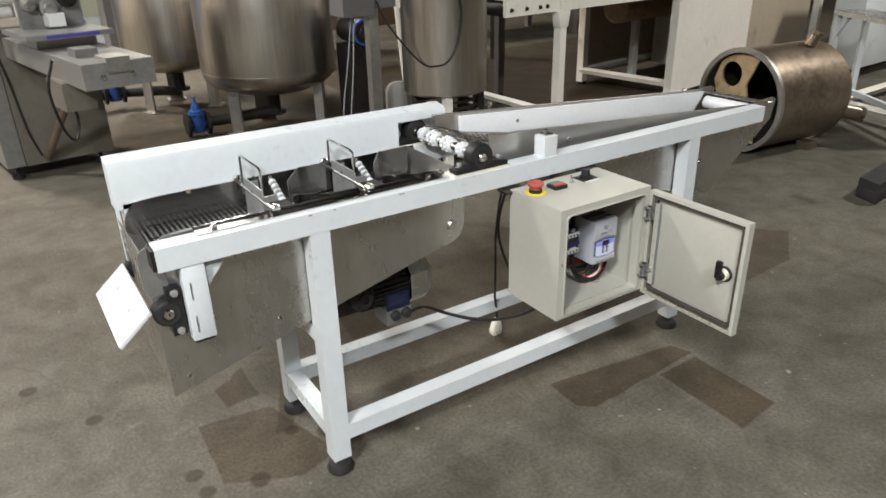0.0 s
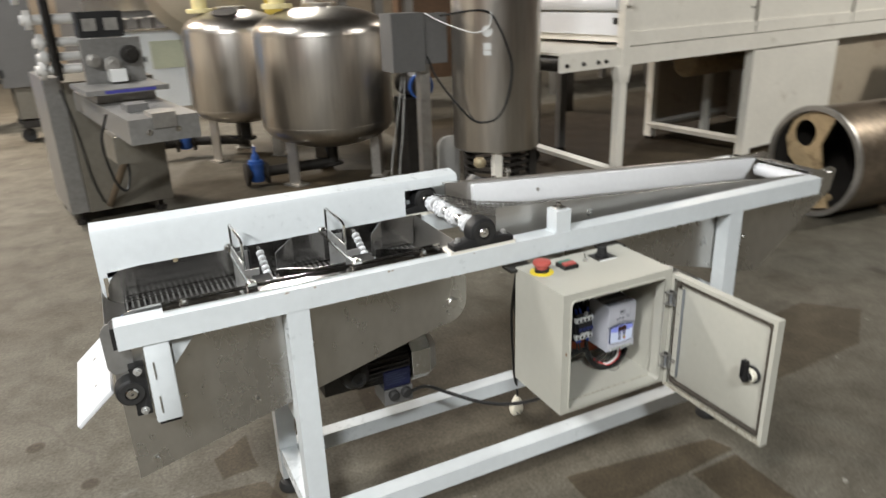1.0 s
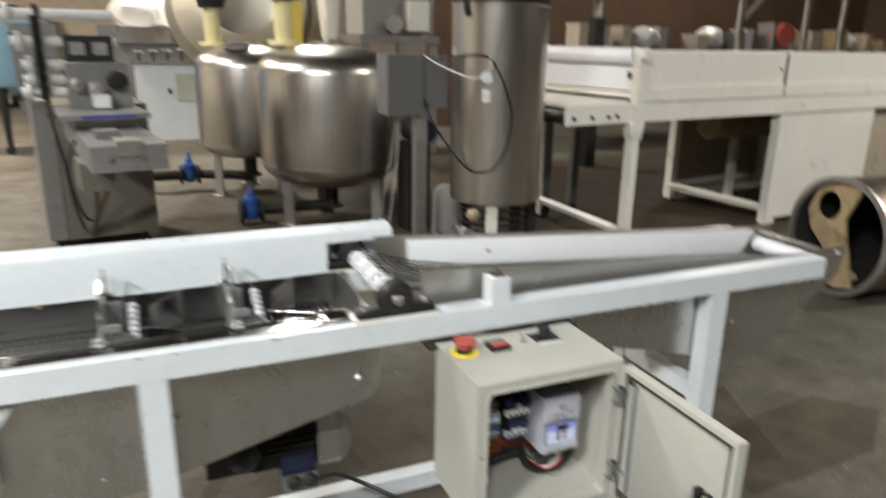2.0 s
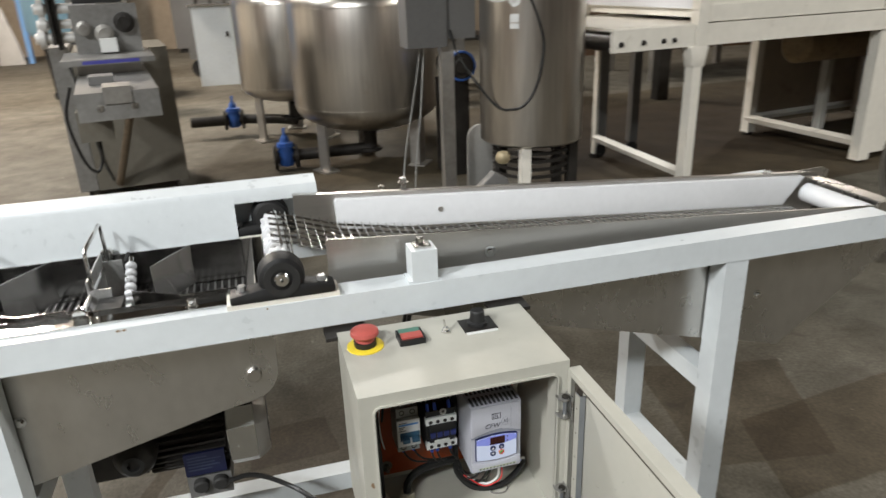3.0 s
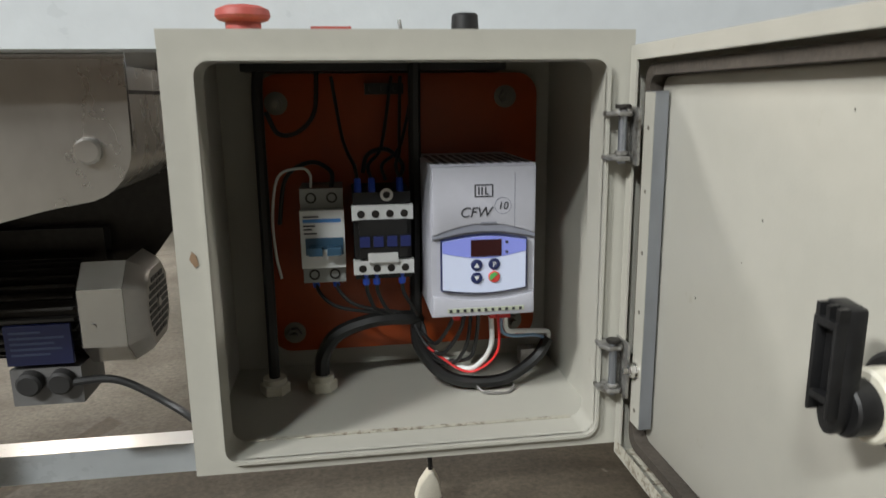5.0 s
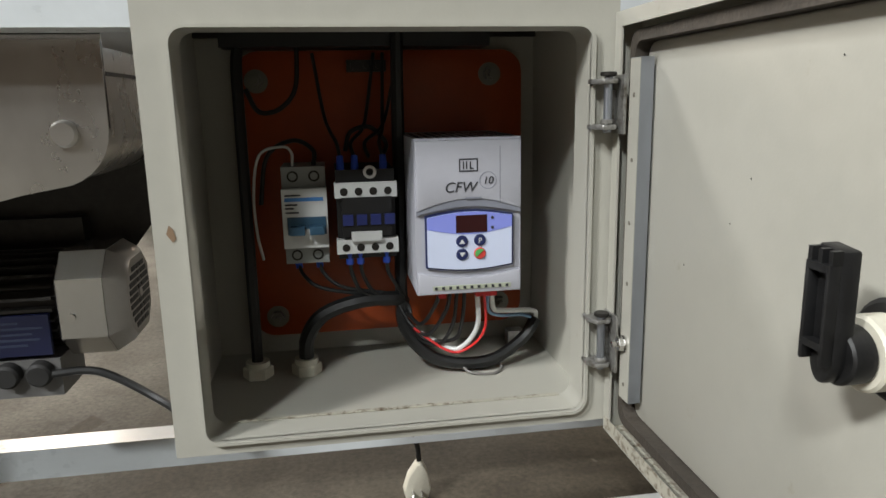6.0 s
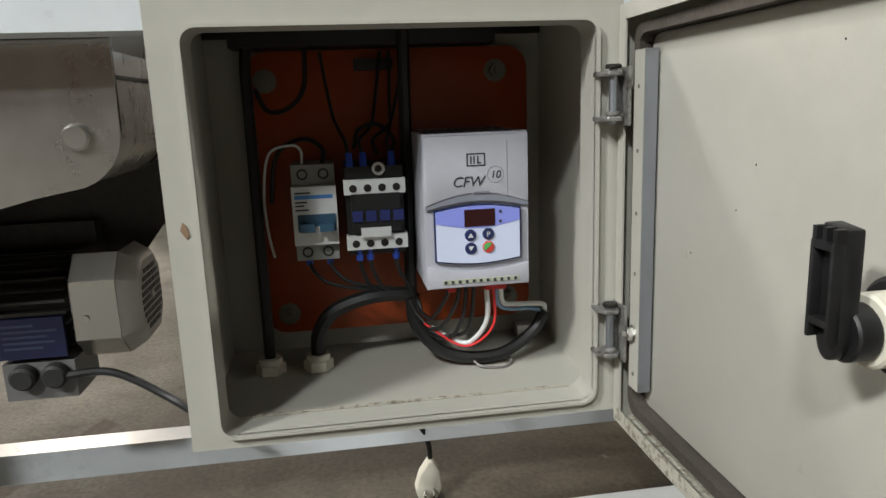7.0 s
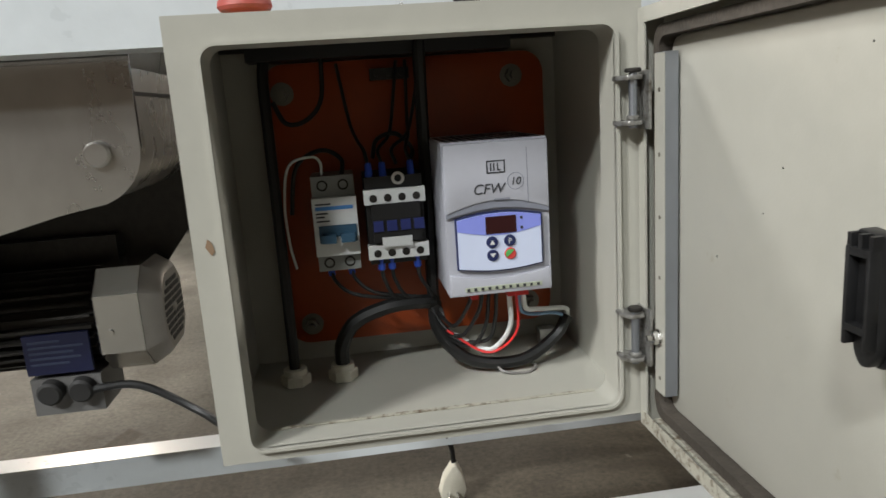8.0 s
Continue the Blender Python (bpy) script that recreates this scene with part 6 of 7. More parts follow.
for x0, x1, z, r in ((-0.20, 0.36, 1.405, 0.032), (-0.16, 0.36, 1.265, 0.028), (-0.12, 0.34, 1.14, 0.026), (-0.12, 0.34, 1.06, 0.024), (-0.14, 0.10, 0.99, 0.028)):
    b = B()
    cyl(b, P(x0, -0.15, z), P(x1, -0.15, z), r, 16, edge=0.003)
    cyl(b, P(x0 + 0.02, -0.15, z), P(x0 + 0.05, -0.15, z), r * 1.9, 18)
    part("film_roller", b, ROLLERPALE, wm, "bright steel film roller")
part("roller_frame", rot_box(B(), -0.035, -0.010, -0.20, -0.10, 0.93, 1.46, M, 0.004), DARKMETAL, wm, "dark roller frame plate")
part("chain_guard", rot_box(B(), -0.055, -0.037, -0.24, -0.14, 0.96, 1.40, M, 0.006), DARKMETAL, wm)
b = B()
wire(b, [P(0.02, -1.1, 0.84), P(-0.02, -1.08, 0.70), P(0.01, -1.05, 0.50), P(0.06, -1.03, 0.44), P(0.09, -1.02, 0.55), P(0.07, -1.0, 0.75)], 0.007, 8)
part("arm_cable", b, CABLE, wm, "black cable looping under the arm")
b = B()
wire(b, [P(-0.02, -0.005, 0.86), P(0.02, -0.012, 0.6), P(0.05, -0.012, 0.3), P(0.09, -0.01, 0.14)], 0.006, 8)
part("base_cable", b, CABLE, wm, "thin black cable down the base")

# ---- long cream conveyor oven ----
ov = thing("conveyor_oven", (3.17, 3.42, 0), "long cream-painted conveyor oven on square legs", "oven")
ov.location = (3.34, 3.70, 0.0)
ov.rotation_euler[2] = radians(8)
OY0, OY1, OXL, OXR = 3.42, 4.52, 3.15, 9.2
part("hood", box(B(), OXL + 0.05, OXR, OY0 + 0.02, OY1 - 0.02, 0.985, 1.262, 0.012), CREAMPAINT, ov, "cream oven hood")
part("hood_skirt", box(B(), OXL + 0.06, OXR, OY0 + 0.008, OY0 + 0.02, 0.965, 1.05, 0.004), CREAMPAINT, ov)
part("side_beam", box(B(), OXL + 0.03, OXR, OY0, OY0 + 0.05, 0.845, 0.958, 0.005), CREAMPAINT, ov)
part("side_beam", box(B(), OXL + 0.03, OXR, OY1 - 0.05, OY1, 0.845, 0.958, 0.005), CREAMPAINT, ov)
for x in (4.6, 6.0, 7.4):
    part("hood_seam", box(B(), x, x + 0.006, OY0 + 0.004, OY0 + 0.02, 0.97, 1.258, 0), OLIVE, ov)
b = B()
cyl(b, (4.55, OY0 + 0.008, 1.15), (4.55, OY0 + 0.02, 1.15), 0.008, 10)
part("hood_screw", b, DARKMETAL, ov)
part("end_post", box(B(), OXL - 0.01, OXL + 0.055, OY0 - 0.01, OY0 + 0.05, 0.84, 1.285, 0.006), CREAMPAINT, ov)
part("end_post", box(B(), OXL - 0.01, OXL + 0.055, OY1 - 0.05, OY1 + 0.01, 0.84, 1.285, 0.006), CREAMPAINT, ov)
b = B()
cyl(b, (OXL + 0.02, OY0 - 0.035, 1.24), (OXL + 0.02, OY0 + 0.0, 1.24), 0.034, 16, edge=0.006)
part("end_knob", b, CREAMPAINT, ov)
b = B()
cyl(b, (OXL + 0.015, OY0 + 0.05, 1.235), (OXL + 0.015, OY1 - 0.05, 1.235), 0.050, 24)
part("end_roller", b, PLASTIC, ov, "white end roller")
part("end_panel", box(B(), OXL + 0.02, OXL + 0.05, OY0 + 0.05, OY1 - 0.05, 1.03, 1.17, 0.004), PLASTIC, ov, "white end panel")
for y in (OY0 + 0.09, OY1 - 0.09):
    part("panel_catch", box(B(), OXL + 0.010, OXL + 0.02, y - 0.02, y + 0.02, 1.10, 1.14, 0.003), BLACK, ov)
# bed that sticks out at the end
part("bed_plate", box(B(), 2.61, OXL + 0.03, OY0 + 0.005, OY0 + 0.03, 0.845, 0.955, 0.004), CREAMPAINT, ov)
part("bed_plate", box(B(), 2.61, OXL + 0.03, OY1 - 0.03, OY1 - 0.005, 0.845, 0.955, 0.004), CREAMPAINT, ov)
part("bed_top", box(B(), 2.63, OXL + 0.4, OY0 + 0.03, OY1 - 0.03, 0.945, 0.960, 0.002), CREAMPAINT, ov, "dusty cream belt bed")
for x in (2.66, 2.80, 2.93, 3.0):
    b = B()
    bolt(b, (x, OY0 + 0.005, 0.885), (0, -1, 0), 0.010, 0.012, 0.014)
    part("bed_bolt", b, DARKMETAL, ov)
b = B()
cyl(b, (2.65, OY0 + 0.03, 0.89), (2.65, OY1 - 0.03, 0.89), 0.045, 20)
part("bed_roller", b, DARKMETAL, ov)
b = B()
prism(b, [(OXL - 0.055, 0.845), (OXL + 0.075, 0.845), (OXL + 0.055, 0.735), (OXL - 0.025, 0.735)], "y", OY0 - 0.012, OY0 + 0.055, 0.005)
part("leg_gusset", b, CREAMPAINT, ov)
for x, y, w in ((OXL + 0.010, OY0 + 0.02, 0.030), (3.30, OY1 - 0.05, 0.022), (4.71, OY1 - 0.08, 0.035)):
    leg = part("leg", box(B(), x - w, x + w, y - w, y + w, 0.02, 0.848, 0.004), CREAMPAINT, ov)
    b = B()
    cyl(b, (x, y, 0), (x, y, 0.025), 0.04, 14)
    part("foot", b, DARKMETAL, leg)
part("leg", box(B(), 4.62, 4.72, OY0 + 0.01, OY0 + 0.08, 0.02, 0.846, 0.004), CREAMPAINT, ov)
b = B()
wire(b, [(OXL + 0.01, OY0 + 0.03, 0.14), (3.29, OY1 - 0.06, 0.14)], 0.028, 4, 1)
part("lower_tie", b, CREAMPAINT, ov)
b = B()
wire(b, [(4.69, OY1 - 0.08, 0.13), (4.67, OY0 + 0.06, 0.13)], 0.030, 4, 1)
part("lower_tie", b, CREAMPAINT, ov)
b = B()
wire(b, [(4.73, OY1 - 0.08, 0.13), (5.9, OY1 - 0.08, 0.13)], 0.028, 4, 1)
part("lower_tie", b, CREAMPAINT, ov)
part("side_cladding", box(B(), 4.722, 5.85, OY0 + 0.015, OY0 + 0.030, 0.06, 0.843, 0.004), CREAMPAINT, ov, "cream side cladding")
part("end_cladding", box(B(), 5.835, 5.85, OY0 + 0.032, OY1 - 0.10, 0.06, 0.843, 0.004), CREAMPAINT, ov)
part("back_cladding", box(B(), 4.76, 7.6, OY1 - 0.045, OY1 - 0.03, 0.06, 0.843, 0.003), TANSHEET, ov, "tan rear cladding")
# darker than the cream cladding: its shade is in the colour
part("side_cladding", box(B(), 5.87, 7.25, OY0 + 0.075, OY0 + 0.090, 0.06, 0.843, 0.004), TANSHEET, ov, "tan side cladding set back under the bed, shade in its colour")
part("leg", box(B(), 7.34, 7.41, OY0 + 0.01, OY0 + 0.08, 0.02, 0.846, 0.004), CREAMPAINT, ov)
# near-black sheet closing the bed from below
part("bed_underside", box(B(), 3.3, 9.0, OY0 + 0.06, OY1 - 0.06, 0.845, 0.86, 0), DARKIN, ov, "near-black underside of the bed")
part("inner_post", box(B(), 5.22, 5.28, OY1 - 0.30, OY1 - 0.24, 0.02, 0.845, 0.004), CREAMPAINT, ov)
b = B()
cyl(b, (4.70, 4.12, 0.70), (5.83, 4.12, 0.70), 0.13, 28, edge=0.03)
part("duct", b, OCHRE, ov, "dusty brown duct under the oven")
st = thing("wheeled_stand", (3.45, 4.75, 0), "dark steel stand on castors behind the oven", "stand")
for x in (3.35, 3.60):
    part("post", box(B(), x - 0.03, x + 0.03, 4.72, 4.78, 0.09, 0.84, 0.003), GREYPAINT, st)
    b = B()
    cyl(b, (x, 4.735, 0.045), (x, 4.765, 0.045), 0.045, 16)
    part("castor", b, RUBBER, st)
part("shelf", box(B(), 3.3, 3.65, 4.5, 4.8, 0.83, 0.86, 0.004), GREYPAINT, st)

# ---- lying drum ----
dr = thing("steel_drum", (4.3, 2.6, 0), "rusty brown lying steel drum with an ochre-coated end", "drum")
dr.location = (4.335, 2.665, 0)
D0, D1, DR = (3.90, 2.63, 0.328), (4.56, 2.564, 0.328), 0.318
b = B()
lathe(b, D0, D1, [(DR - 0.025, 0.0), (DR + 0.006, 0.0), (DR + 0.006, 0.03), (DR, 0.035), (DR, 0.97), (DR - 0.03, 1.0), (0, 1.0)], 48)
part("shell", b, RUSTY, dr, "dull brown steel shell")
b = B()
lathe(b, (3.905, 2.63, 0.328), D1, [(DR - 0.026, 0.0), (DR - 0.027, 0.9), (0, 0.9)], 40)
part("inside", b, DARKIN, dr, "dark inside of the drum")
axis_m, _ = basis(D0, D1)
b = B()
ring(b, axis_m @ Vector((0, 0, -0.012)), axis_m @ Vector((0, 0, 0.012)), DR + 0.008, DR - 0.022, 48)
part("rim", b, DULL, dr, "grey rolled rim")


def disc_plate(b, outline, hole, z0, z1):
    """A plate with one round hole, set across the drum's axis; bridged as a strip round the hole."""
    n = len(outline)
    (hx, hy), hr = hole
    loops = []
    for z in (z0, z1):
        out = [b.verts.new(axis_m @ Vector((u, v, z))) for u, v in outline]
        inn = []
        for u, v in outline:
            a = math.atan2(v - hy, u - hx)
            inn.append(b.verts.new(axis_m @ Vector((hx + hr * math.cos(a), hy + hr * math.sin(a), z))))
        loops.append((out, inn))
    for k in range(n):
        j = (k + 1) % n
        for out, inn in loops:
            b.faces.new((out[k], out[j], inn[j], inn[k]))
        b.faces.new((loops[0][0][k], loops[1][0][k], loops[1][0][j], loops[0][0][j]))
        b.faces.new((loops[0][1][k], loops[0][1][j], loops[1][1][j], loops[1][1][k]))
    return b


up = (axis_m.to_3x3().inverted() @ Vector((0, 0, 1)))
side = (axis_m.to_3x3().inverted() @ Vector((0, 1, 0)))


def uv(s, h):
    """s metres towards the oven, h metres up, in the drum's end plane."""
    q = side * s + up * h
    return (q.x, q.y)


strip_pts = []
for k in range(13):
    a = radians(48 + 62 * k / 12)
    strip_pts.append(uv((DR - 0.03) * math.cos(a), (DR - 0.03) * math.sin(a)))
strip_pts += [uv(-0.02, 0.10), uv(-0.05, -0.02), uv(-0.10, -0.16), uv(-0.13, -0.255), uv(-0.03, -0.285), uv(0.08, -0.275), uv(0.08, -0.10), uv(0.20, 0.0), uv(0.235, 0.10)]
dense = []
for (ua, va), (ub, vb) in zip(strip_pts, strip_pts[1:] + strip_pts[:1]):
    steps = max(1, int(math.hypot(ub - ua, vb - va) / 0.018))
    dense += [(ua + (ub - ua) * k / steps, va + (vb - va) * k / steps) for k in range(steps)]
part("baffle", disc_plate(B(), dense, (uv(0.10, 0.15), 0.078), 0.02, 0.035), OCHRE, dr, "ochre-coated baffle plate with a round hole")
for s, h in ((0.19, 0.0), (-0.10, -0.20)):
    b = B()
    u = uv(s, h)
    cyl(b, axis_m @ Vector((u[0], u[1], 0.036)), axis_m @ Vector((u[0], u[1], 0.06)), 0.022, 12)
    part("baffle_nut", b, OCHRE, dr)
for x, y, z, d, r in ((4.36, 2.50, 0.635, (0.02, -0.02, 0.065), 0.034), (4.52, 2.33, 0.24, (0.10, -0.10, -0.03), 0.045)):
    b = B()
    cyl(b, (x, y, z), (x + d[0], y + d[1], z + d[2]), r, 18, edge=0.003)
    e = Vector((x + d[0], y + d[1], z + d[2]))
    cyl(b, e, e + Vector(d).normalized() * 0.025, r * 1.22, 6, edge=0.003)
    part("stub_pipe", b, RUSTY, dr)
part("chock", box(B(), 4.30, 4.38, 2.33, 2.43, 0.0, 0.045, 0.01), RUSTY, dr, "dirty chock under the drum")

b = prism(B(), [(3.670, 1.637), (4.040, 1.690), (4.095, 1.825), (3.718, 1.771)], "z", 0.001, 0.066, 0.008)
prism(b, [(3.676, 1.642), (4.036, 1.694), (4.086, 1.822), (3.722, 1.768)], "z", 0.064, 0.110, 0.010)
solo("rubber_block", b, RUBBER, "dark worn block lying on the floor", "block")

# ---- steel table and what stands round it ----
tb = thing("steel_table", (5.9, 2.9, 0), "stainless work table with white painted legs", "table")
TM = Matrix.Translation((5.672, 3.147, 0)) @ Matrix.Rotation(radians(-124.9), 4, "Z")  # x runs along the front edge, y to the back
part("tabletop", rot_box(B(), 0.0, 1.40, 0.0, 0.28, 0.690, 0.722, TM, 0.004), STEEL, tb, "stainless tabletop")
for x, y in ((0.03, 0.03), (0.03, 0.25), (1.36, 0.03), (1.36, 0.25)):
    part("leg", rot_box(B(), x - 0.02, x + 0.02, y - 0.02, y + 0.02, 0.0, 0.69, TM, 0.003), WHITE, tb)
b = B()
wire(b, [TM @ Vector((0.05, 0.03, 0.54)), TM @ Vector((0.20, 0.03, 0.69))], 0.014, 8, 1)
part("brace", b, WHITE, tb)
part("lower_tie", rot_box(B(), 0.05, 1.34, 0.015, 0.045, 0.15, 0.19, TM, 0.003), WHITE, tb)
wc = thing("white_cabinet", (7.1, 3.7, 0), "white painted steel cabinet on a dark plinth", "cabinet")
part("body", prism(B(), [(6.70, 3.43), (7.62, 3.50), (7.72, 3.86), (6.83, 3.78)], "z", 0.10, 1.05, 0.006), WHITE, wc)
part("plinth", prism(B(), [(6.77, 3.48), (7.58, 3.54), (7.66, 3.82), (6.87, 3.75)], "z", 0.0, 0.10, 0.003), DARKMETAL, wc)
fr = thing("pipe_frame", (5.9, 2.6, 0), "pale painted low square tube frame on the floor", "frame")
FC = [(5.42, 2.86), (6.85, 2.95), (6.70, 2.28), (5.24, 2.24)]
for (xa, ya), (xb, yb) in zip(FC, FC[1:] + FC[:1]):
    b = B()
    wire(b, [(xa, ya, 0.085), (xb, yb, 0.085)], 0.035, 4, 1)
    part("rail", b, CREAMPAINT, fr)
for x, y in FC:
    part("foot", box(B(), x - 0.03, x + 0.03, y - 0.03, y + 0.03, 0.0, 0.085, 0.004), CREAMPAINT, fr)

# ---- far things ----
vat = thing("blue_vat", (-0.86, 9.5, 0), "sky blue round vat with stainless rim on castors", "vat")
b = B()
lathe(b, (-0.86, 9.5, 0.62), (-0.86, 9.5, 1.50), [(0, 0), (0.12, 0.02), (0.36, 0.14), (0.40, 0.22), (0.40, 1.0), (0.41, 1.0), (0.41, 0.96)], 40)
part("shell", b, SKYBLUE, vat)
b = B()
lathe(b, (-0.86, 9.5, 1.48), (-0.86, 9.5, 1.62), [(0.40, 0), (0.41, 0.1), (0.38, 0.4), (0.30, 0.8), (0.05, 1), (0, 1)], 40)
part("lid", b, BRIGHT, vat, "bright stainless lid")
for a in (30, 150, 270):
    x, y = -0.86 + 0.30 * math.cos(radians(a)), 9.5 + 0.30 * math.sin(radians(a))
    b = B()
    cyl(b, (x, y, 0.09), (x, y, 0.72), 0.028, 14, r2=0.055)
    part("leg", b, DARKMETAL, vat)
    b = B()
    cyl(b, (x, y - 0.02, 0.05), (x, y + 0.02, 0.05), 0.05, 14)
    part("castor", b, RUBBER, vat)
pc = thing("panel_cart", (-0.40, 8.5, 0), "tall grey steel panel on a castored stand", "cart")
pn = part("panel", box(B(), -0.58, -0.21, 8.30, 8.60, 0.56, 1.40, 0.01), GREYPAINT, pc)
for z in (0.70, 1.27):
    part("hinge", box(B(), -0.592, -0.555, 8.285, 8.299, z - 0.04, z + 0.04, 0.003), BLACK, pn)
part("lower_panel", box(B(), -0.50, -0.26, 8.34, 8.58, 0.24, 0.56, 0.006), OLIVE, pc)
part("base", box(B(), -0.50, 0.12, 8.32, 8.62, 0.15, 0.22, 0.006), DARKMETAL, pc)
for x in (-0.46, 0.06):
    b = B()
    cyl(b, (x, 8.38, 0.07), (x, 8.43, 0.07), 0.07, 16)
    part("castor", b, RUBBER, pc)
    part("castor_fork", box(B(), x - 0.02, x + 0.02, 8.37, 8.44, 0.07, 0.15, 0.003), DARKMETAL, pc)

lk = thing("white_locker", (1.0, 10.2, 0), "white steel machine cabinet with a pale green panel", "cabinet")
part("body", box(B(), 0.48, 1.62, 9.95, 10.5, 0.0, 0.97, 0.006), WHITE, lk)
part("green_panel", box(B(), 0.96, 1.58, 9.935, 9.949, 0.50, 0.84, 0.004), PALEGREEN, lk, "pale green panel")
part("handle", box(B(), 0.86, 0.89, 9.92, 9.949, 0.60, 0.66, 0.003), DARKMETAL, lk)
part("worktop", box(B(), 0.44, 1.66, 9.90, 10.55, 0.971, 0.995, 0.004), BRIGHT, lk, "bright worktop")
clamp_rnd = random.Random(5)
for k in range(6):
    x = 0.55 + 0.17 * k
    t = thing("machine_fitting", (x, 10.1, 0.996), "small dark steel fitting standing on the cabinet", "fitting", "fittings on the cabinet")
    b = B()
    h = clamp_rnd.uniform(0.05, 0.14)
    cyl(b, (x, 10.1, 0.996), (x, 10.1, 0.996 + h), 0.022, 12, edge=0.004)
    part("post", b, DARKMETAL, t)
    b = B()
    cyl(b, (x - 0.05, 10.1, 0.996 + h), (x + 0.05, 10.1, 1.0 + h), 0.014, 10)
    part("bar", b, DULL, t)

pan = thing("coating_pan", (1.75, 9.6, 0), "large round brassy coating pan on a grey stand", "coating pan")
b = B()
lathe(b, (1.80, 9.9, 1.55), (1.72, 9.1, 1.75), [(0, 0), (0.45, 0.03), (0.78, 0.22), (0.88, 0.5), (0.78, 0.78), (0.55, 0.95), (0.42, 1.0), (0.40, 0.97), (0.55, 0.85), (0.74, 0.6), (0, 0.2)], 48)
part("bowl", b, mat("brassy_steel", (0.50, 0.46, 0.38), 0.42, metal=0.85, spread=0.04, scale=3, rough_spread=0.01), pan)
part("stand", box(B(), 1.35, 2.2, 9.5, 10.1, 0.0, 1.1, 0.02), GREYPAINT, pan)
yb = solo("yellow_panel", box(B(), 1.95, 2.12, 7.6, 7.66, 0.0, 1.66, 0.006), YELLOWPAINT, "yellow painted upright panel", "panel")
tray = thing("stacked_trays", (0.9, 11.2, 0), "grey cart loaded with bright metal trays and plastic bags", "cart")
part("cart", box(B(), 0.33, 1.40, 10.9, 11.5, 0.25, 1.20, 0.01), GREYPAINT, tray)
part("tray", box(B(), 0.28, 1.45, 10.85, 11.55, 1.20, 1.41, 0.02), BRIGHT, tray)
for x in (0.45, 1.15):
    b = B()
    cyl(b, (x, 10.95, 0.12), (x, 11.00, 0.12), 0.12, 14)
    cyl(b, (x, 10.97, 0.12), (x, 10.97 + 0.02, 0.30), 0.03, 8)
    part("wheel", b, RUBBER, tray)


def sack(x, y, z, s, material, label):
    b = B()
    bmesh.ops.create_icosphere(b, subdivisions=3, radius=1.0)
    o = Vector((x, y, z))
    for v in b.verts:
        n = 0.20 * noise.noise(v.co * 1.8 + o) + 0.08 * noise.noise(v.co * 5 + o)
        d = v.co.normalized() * (1 + n)
        v.co = Vector((x + d.x * s, y + d.y * s * 0.8, z + max(d.z + 0.75, 0) * s * 0.75))
    return solo("plastic_sack", b, material, label, "sack", "sacks")


sack(0.57, 11.2, 1.41, 0.34, POLYBAG, "pale plastic sack lying on the tray cart")
sack(1.07, 11.25, 1.41, 0.36, CREAMPAINT, "cream plastic sack lying on the tray cart")

gm = thing("grey_mixer", (3.3, 8.2, 0), "grey box-shaped mixer on an open steel stand", "mixer")
part("body", box(B(), 2.88, 3.72, 8.0, 8.7, 1.36, 2.02, 0.02), PALEGREY, gm)
part("motor_box", box(B(), 3.35, 3.60, 7.82, 8.0, 1.40, 1.72, 0.01), CREAMPAINT, gm)
b = B()
cyl(b, (3.20, 7.85, 1.47), (3.20, 8.0, 1.47), 0.10, 20)
part("pulley", b, DULL, gm)
part("stand_top", box(B(), 2.84, 3.78, 7.95, 8.75, 1.26, 1.35, 0.006), BRUSHGREY, gm)
for x in (2.90, 3.34, 3.72):
    part("stand_leg", box(B(), x - 0.05, x + 0.05, 7.98, 8.08, 0.0, 1.26, 0.005), BRUSHGREY, gm)
part("stand_shelf", box(B(), 2.86, 3.76, 8.0, 8.7, 0.55, 0.60, 0.004), DARKMETAL, gm)
hp = thing("hopper", (2.62, 7.6, 0), "cream painted tall hopper leg frame", "hopper")
prism_b = B()
prism(prism_b, [(2.25, 2.35), (2.53, 2.35), (2.45, 1.30), (2.35, 1.30)], "y", 7.45, 7.75, 0.01)
part("cone", prism_b, CREAMPAINT, hp)
part("pedestal", box(B(), 2.35, 2.45, 7.53, 7.67, 0.0, 1.30, 0.005), CREAMPAINT, hp)
ps = thing("slanted_pole", (3.62, 6.2, 0), "thin cream pole leaning beside the mixer", "pole")
b = B()
wire(b, [(3.52, 6.2, 0.0), (3.32, 6.2, 2.4)], 0.025, 10, 1)
part("pole", b, CREAMPAINT, ps)

# shelves and clutter on the dark far side
sh = thing("storage_rack", (7.6, 8.2, 0), "dark steel rack crowded with boxes and sacks", "rack")
for x in (5.6, 7.2, 8.8, 10.4, 12.0):
    for y in (7.7, 8.7):
        part("upright", box(B(), x - 0.04, x + 0.04, y - 0.04, y + 0.04, 0.0, 1.25, 0.004), DULL, sh)
for z in (0.55, 1.20):
    part("shelf", box(B(), 5.5, 12.1, 7.65, 8.75, z, z + 0.05, 0.004), DARKMETAL, sh)
rnd = random.Random(7)
clutter = [CREAMPAINT, WALLPAINT, GREYPAINT, PALEGREEN, OCHRE, POLYBAG, DULL, OLIVE]
